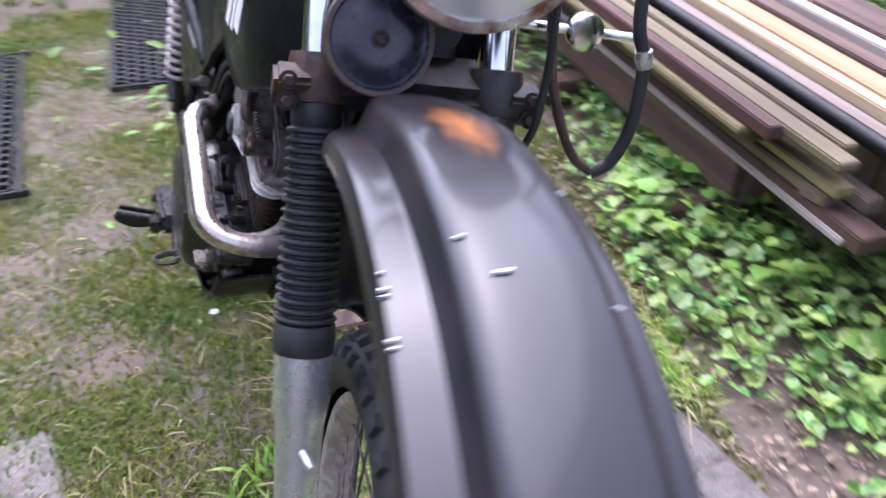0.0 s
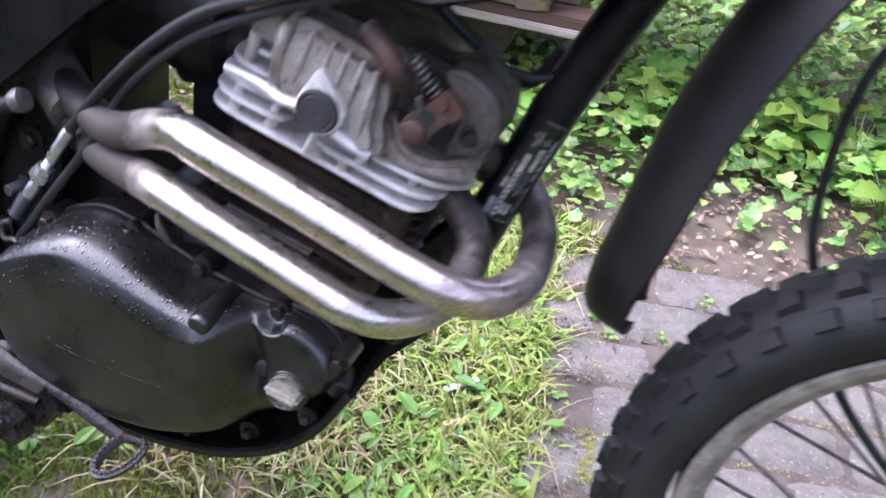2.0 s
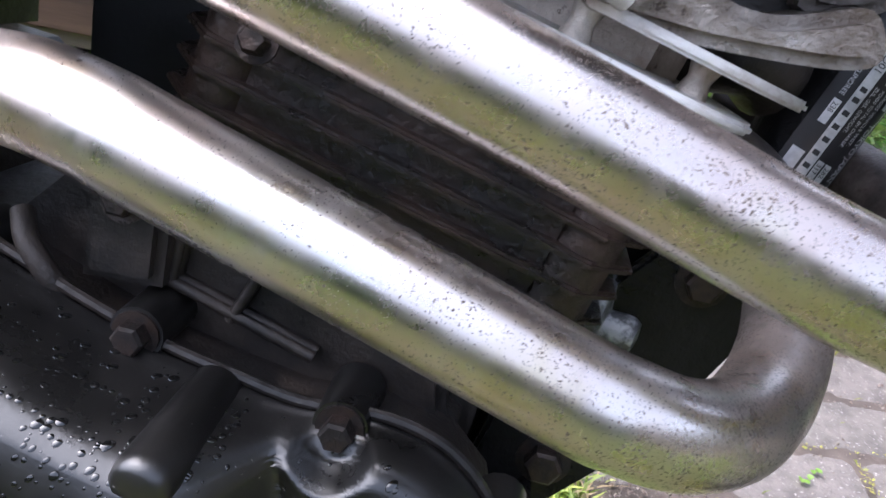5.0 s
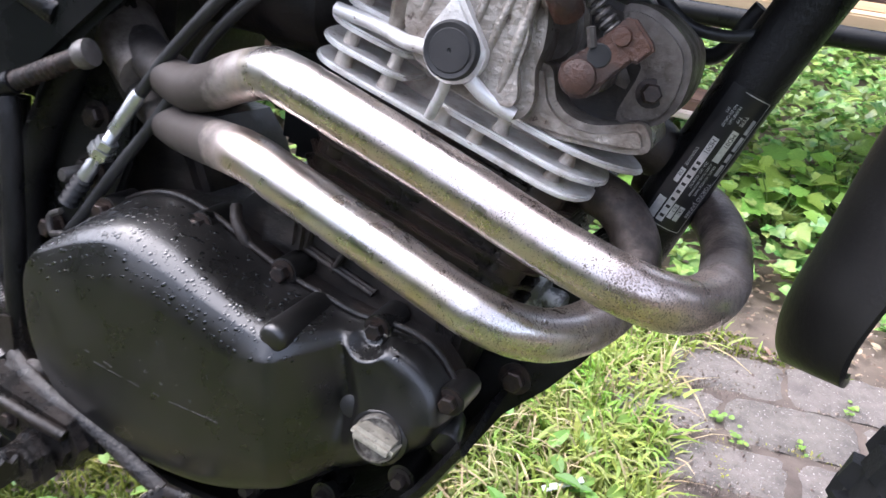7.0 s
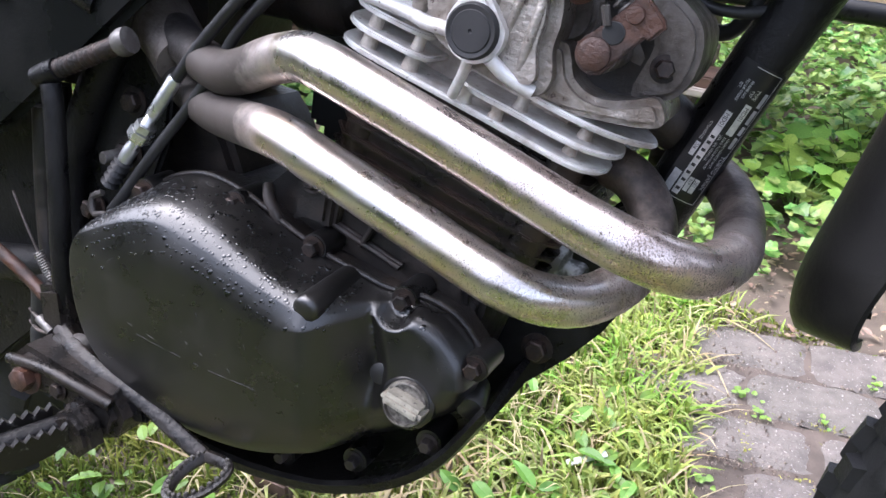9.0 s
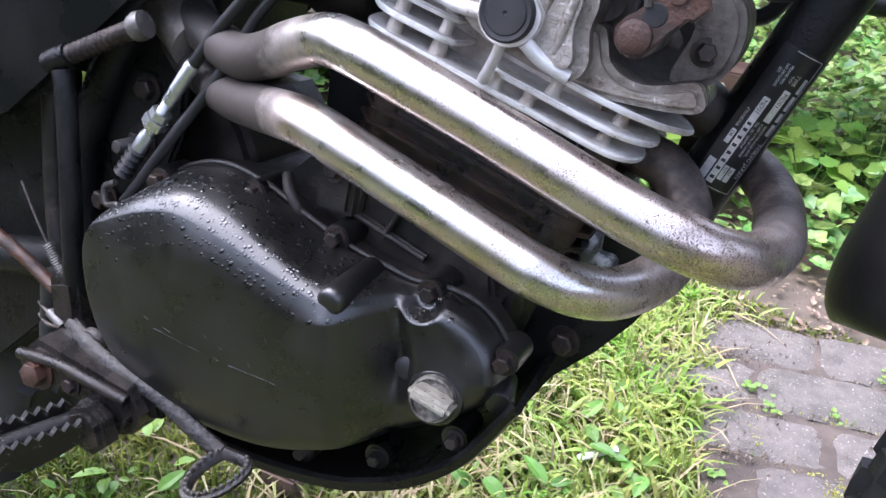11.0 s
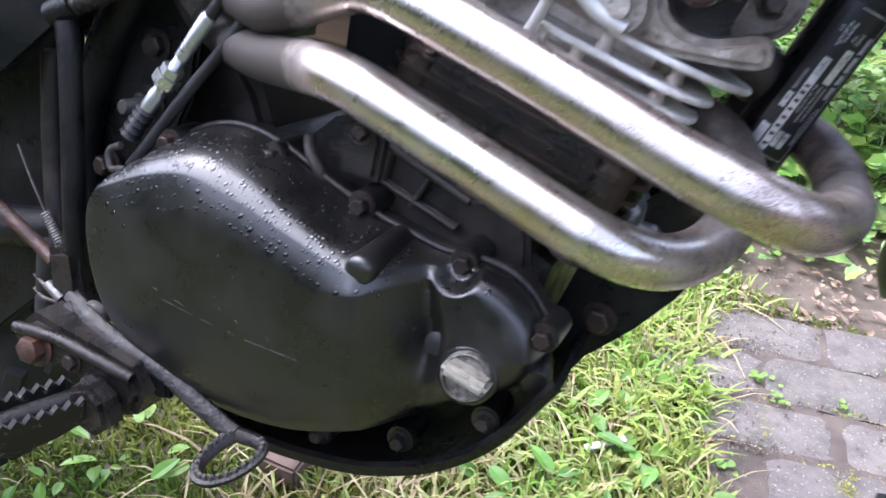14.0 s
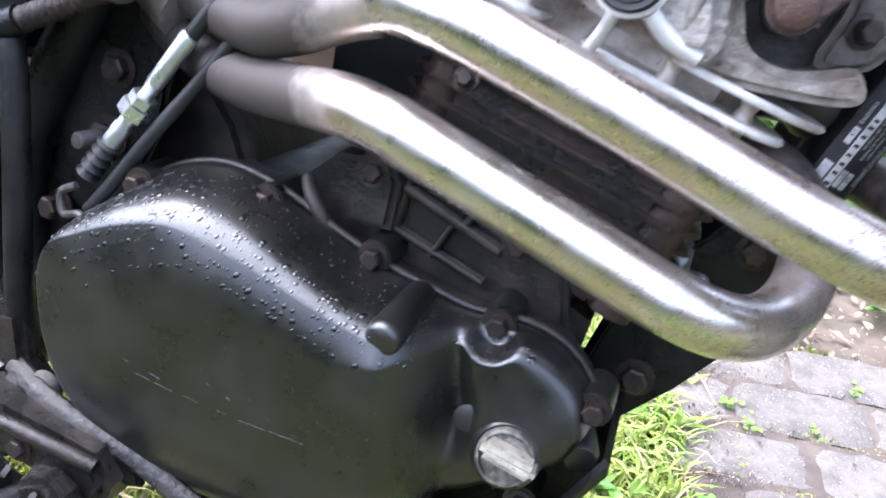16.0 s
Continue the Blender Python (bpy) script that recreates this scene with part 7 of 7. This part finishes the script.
# ---- small things ----
def small_things():
    mat = material("white_plastic", (0.72, 0.73, 0.70), (0.6, 0.62, 0.6), 0.35, scale=30)
    stick = part("plastic_stick", box((0.062, 0.011, 0.003), None, 0.001), mat)
    stick.matrix_world = pose(-0.030, 0.503, 0.020, 4, -4, 50)
    tagged(stick, "white plastic label stick lying in the grass", "litter")
    block = part("wooden_block", box((0.17, 0.060, 0.038), None, 0.004), material("grey_brown_block", (0.20, 0.13, 0.10), (0.12, 0.08, 0.065), 0.7, 0.85, scale=16, bump=0.3, bump_scale=90, stretch=(0.3, 1, 1)))
    block.matrix_world = pose(-0.373, 0.278, 0.012, 0, -1, 98.5)
    tagged(block, "weathered brown wooden board under the side stand", "board")
    daisy = thing("daisy", "small white daisy in the lawn", "flower", pose(-0.447, -0.054, 0.025))
    head = bmesh.new()
    for k in range(14):
        a = 2 * math.pi * k / 14
        box((0.009, 0.0026, 0.0008), Matrix.Rotation(a, 4, "Z") @ Matrix.Translation((0.0062, 0, 0)), 0, head)
    part("petals", head, WHITE, daisy)
    part("flower_eye", lathe([(0.003, 0.0), (0.0026, 0.0018), (0.0, 0.0026)], (0, 0, 0), (0, 0, 1), 10), material("daisy_yellow", (0.6, 0.42, 0.04), None, 0.6), daisy)
    part("stem", tube([(0, 0, -0.035), (0.002, 0.001, 0)], 0.0008, 5, smooth=False), STEM, daisy)
    rubber = material("mat_rubber", (0.014, 0.014, 0.015), (0.03, 0.03, 0.03), 0.6, 0.8, scale=20, bump=0.2, bump_scale=150)

    def ring_mat(x, y, turn, nx, ny):
        mat_ob = thing("ring_mat", "black rubber ring mat lying on the ground", "rubber mat", pose(x, y, 0.0, 0, 0, turn), "rubber ring mats")
        ring = bpy.data.meshes.new("rubber_ring")
        ring_bm = lathe([(0.018, 0.0), (0.018, 0.022), (0.024, 0.022), (0.024, 0.0)], (0, 0, 0), (0, 0, 1), 10)
        ring_bm.to_mesh(ring)
        ring_bm.free()
        ring.materials.append(rubber)
        finish(ring, 40)
        for i in range(nx):
            for j in range(ny):
                piece = new("rubber_ring", ring)
                piece.parent = mat_ob
                piece.matrix_local = Matrix.Translation(((i + (0.5 if j % 2 else 0)) * 0.046, j * 0.040, 0.0))
        frame_bm = bmesh.new()
        w, h = nx * 0.046, ny * 0.040
        for cx, cy, sx, sy in ((w / 2, -0.03, w + 0.04, 0.012), (w / 2, h, w + 0.04, 0.012), (-0.03, h / 2, 0.012, h + 0.06), (w + 0.01, h / 2, 0.012, h + 0.06)):
            box((sx, sy, 0.022), Matrix.Translation((cx, cy, 0.011)), 0.002, frame_bm)
        part("mat_border", frame_bm, rubber, mat_ob)

    ring_mat(-2.72, -0.58, 8, 20, 6)
    ring_mat(-2.07, -1.18, 12, 23, 8)


UNSEEN_WALL = material("plain_wall", (0.085, 0.075, 0.055), (0.05, 0.047, 0.036), 0.8, 0.9, scale=3, bump=0.3, bump_scale=30)


# Walls out of view, added to keep low sky out of the reflections.
def unseen_walls():
    for name, size, at in (("wall_south", (14, 0.2, 2.4), (0, -4.3, 1.2)), ("wall_west", (0.2, 9.2, 2.2), (-6.0, 0.3, 1.1)), ("wall_east", (0.2, 9.2, 2.2), (5.6, 0.3, 1.1)), ("wall_north", (14, 0.2, 2.2), (0, 4.9, 1.1))):
        ob = part(name, box(size, None, 0.01), UNSEEN_WALL)
        ob.matrix_world = pose(*at)
        tagged(ob, "plain dark wall added round the yard, out of view", "wall", kind="structure")


unseen_walls()
ivy_bed()
hedge()
lawn_weeds()
weeds()
timber()
small_things()
grass("lawn", 170000, (-2.7, 0.9, -1.0, 1.25), 0.030, BLADE, 1, lawn_keep, "short patchy lawn grass with bare spots", 0.0015)
grass("lawn_moss", 150000, (-2.2, 0.6, -0.9, 1.05), 0.011, LAWNMOSS, 14, lambda x, y, r: (not on_path(x, y)) and r < 0.15 + 1.1 * max(0.0, bare(x, y)), "low olive moss and clover between the grass", 0.0022, 1.5)
grass("rank_grass", 30000, (-0.5, 0.35, 0.1, 1.05), 0.046, RANK, 2, thick_keep, "longer grass at the edge of the paving", 0.0022, 0.9)
grass("broad_grass", 6500, (-0.6, 0.4, 0.0, 1.0), 0.052, RANK, 6, thick_keep, "broad wet grass blades by the paving", 0.0038, 1.2)
grass("pale_grass", 6500, (-0.5, 0.4, 0.2, 1.0), 0.048, PALE, 5, lambda x, y, r: (not on_path(x, y)) and r < 0.25 + 0.8 * bare(x * 1.7, y * 1.7), "pale yellow-green grass blades in the lawn", 0.0024, 1.1)
grass("outer_lawn", 90000, (-4.6, 3.2, -3.4, 1.3), 0.055, FAR_GRASS, 9, lambda x, y, r: not on_path(x, y) and (x < -2.55 or x > 0.75 or y < -0.85) and r < 0.35 + 0.6 * bare(x * 0.6, y * 0.6), "rough grass added over the rest of the garden, toned darker", 0.0055, 1.2)
grass("straw", 2600, (-0.5, 0.35, 0.1, 1.0), 0.060, DRY, 12, lambda x, y, r: (not on_path(x, y)) and r < 0.7, "pale dead straw lying in the grass", 0.0016, 1.6)
grass("dry_grass", 8000, (-2.4, 0.6, -0.9, 1.0), 0.040, DRY, 3, lambda x, y, r: (not on_path(x, y)) and r < 0.55, "dry straw-coloured grass blades", 0.0012, 1.1)
paving()


def joint_moss():
    """Moss cushions and small weeds in the joints of the paving."""
    rnd = random.Random(17)
    moss, sprigs = [], []
    for u, v, du, dv, n in ((0.110, -0.058, 0.009, 0.045, 700), (0.0, -0.165, 0.010, 0.05, 800), (0.05, -0.118, 0.05, 0.006, 120), (0.10, -0.004, 0.05, 0.005, 90), (0.125, 0.12, 0.012, 0.01, 60), (0.005, 0.07, 0.004, 0.045, 60), (0.31, 0.05, 0.006, 0.05, 160), (0.25, -0.118, 0.08, 0.006, 160), (0.42, 0.0, 0.09, 0.006, 160), (0.20, 0.115, 0.1, 0.006, 140), (0.52, 0.115, 0.12, 0.006, 140)):
        for _ in range(int(n * 0.6)):
            a, b = u + rnd.gauss(0, 0.8) * du, v + rnd.uniform(-1, 1) * dv
            if noise.noise(Vector((a * 60, b * 60, 2.0))) < -0.08:
                continue
            at = PATH_AT + PATH_X * a + PATH_Y * b
            moss.append((at.x, at.y, 0.009 + 0.005 * rnd.random(), rnd.uniform(0.0025, 0.006), rnd.uniform(0, 6.28), rnd.uniform(0.1, 1.0), rnd.uniform(-0.4, 0.4)))
    for u, v, n in ((0.032, 0.118, 9), (0.0, 0.151, 8), (0.125, 0.133, 5), (-0.05, -0.05, 8), (0.23, 0.05, 6), (0.20, 0.25, 8)):
        for _ in range(n):
            at = PATH_AT + PATH_X * rnd.gauss(u, 0.009) + PATH_Y * rnd.gauss(v, 0.009)
            sprigs.append((at.x, at.y, 0.010 + 0.008 * rnd.random(), rnd.uniform(0.006, 0.012), rnd.uniform(0, 6.28), rnd.uniform(0.0, 0.5), rnd.uniform(-0.3, 0.3)))
    leaf_field("moss", moss, LONG_SHAPE, material("joint_moss", (0.42, 0.40, 0.09), (0.27, 0.29, 0.06), 0.8, scale=60, island=0.5, translucent=0.2), "yellow-green moss in the paving joints", "moss", 0.2, 0.1)
    leaf_field("joint_weeds", sprigs, ROUND_SHAPE, FRESH, "small green weeds in the paving joints", "weeds", 0.25, 0.2)


joint_moss()


def grit():
    """Crumbs of soil and small stones lying on the paving and along its joints."""
    rnd = random.Random(29)
    verts, faces = [], []
    for _ in range(6500):
        row, u = rnd.randint(-3, 3), rnd.uniform(-0.12, 1.2)
        v = row * 0.115 + rnd.gauss(0, 0.012) if rnd.random() < 0.6 else rnd.uniform(-0.36, 0.58)
        if rnd.random() < 0.3:
            u = -0.06 + abs(rnd.gauss(0, 0.06))
        at = PATH_AT + PATH_X * u + PATH_Y * v
        r = 0.0005 + 0.0034 * rnd.random() ** 4
        base = len(verts)
        for k in range(3):
            a = 2.1 * k + rnd.random()
            verts.append((at.x + r * math.cos(a), at.y + r * math.sin(a), 0.0105))
        verts.append((at.x + rnd.uniform(-0.3, 0.3) * r, at.y, 0.0115 + r * rnd.uniform(0.5, 1.2)))
        faces += [(base, base + 1, base + 3), (base + 1, base + 2, base + 3), (base + 2, base, base + 3)]
    ob = part_py("grit", verts, faces, material("soil_grit", (0.17, 0.13, 0.10), (0.34, 0.29, 0.24), 0.8, scale=90, island=0.6), smooth=False)
    tagged(ob, "crumbs of soil and grit on the paving", "grit", kind="stuff")


grit()
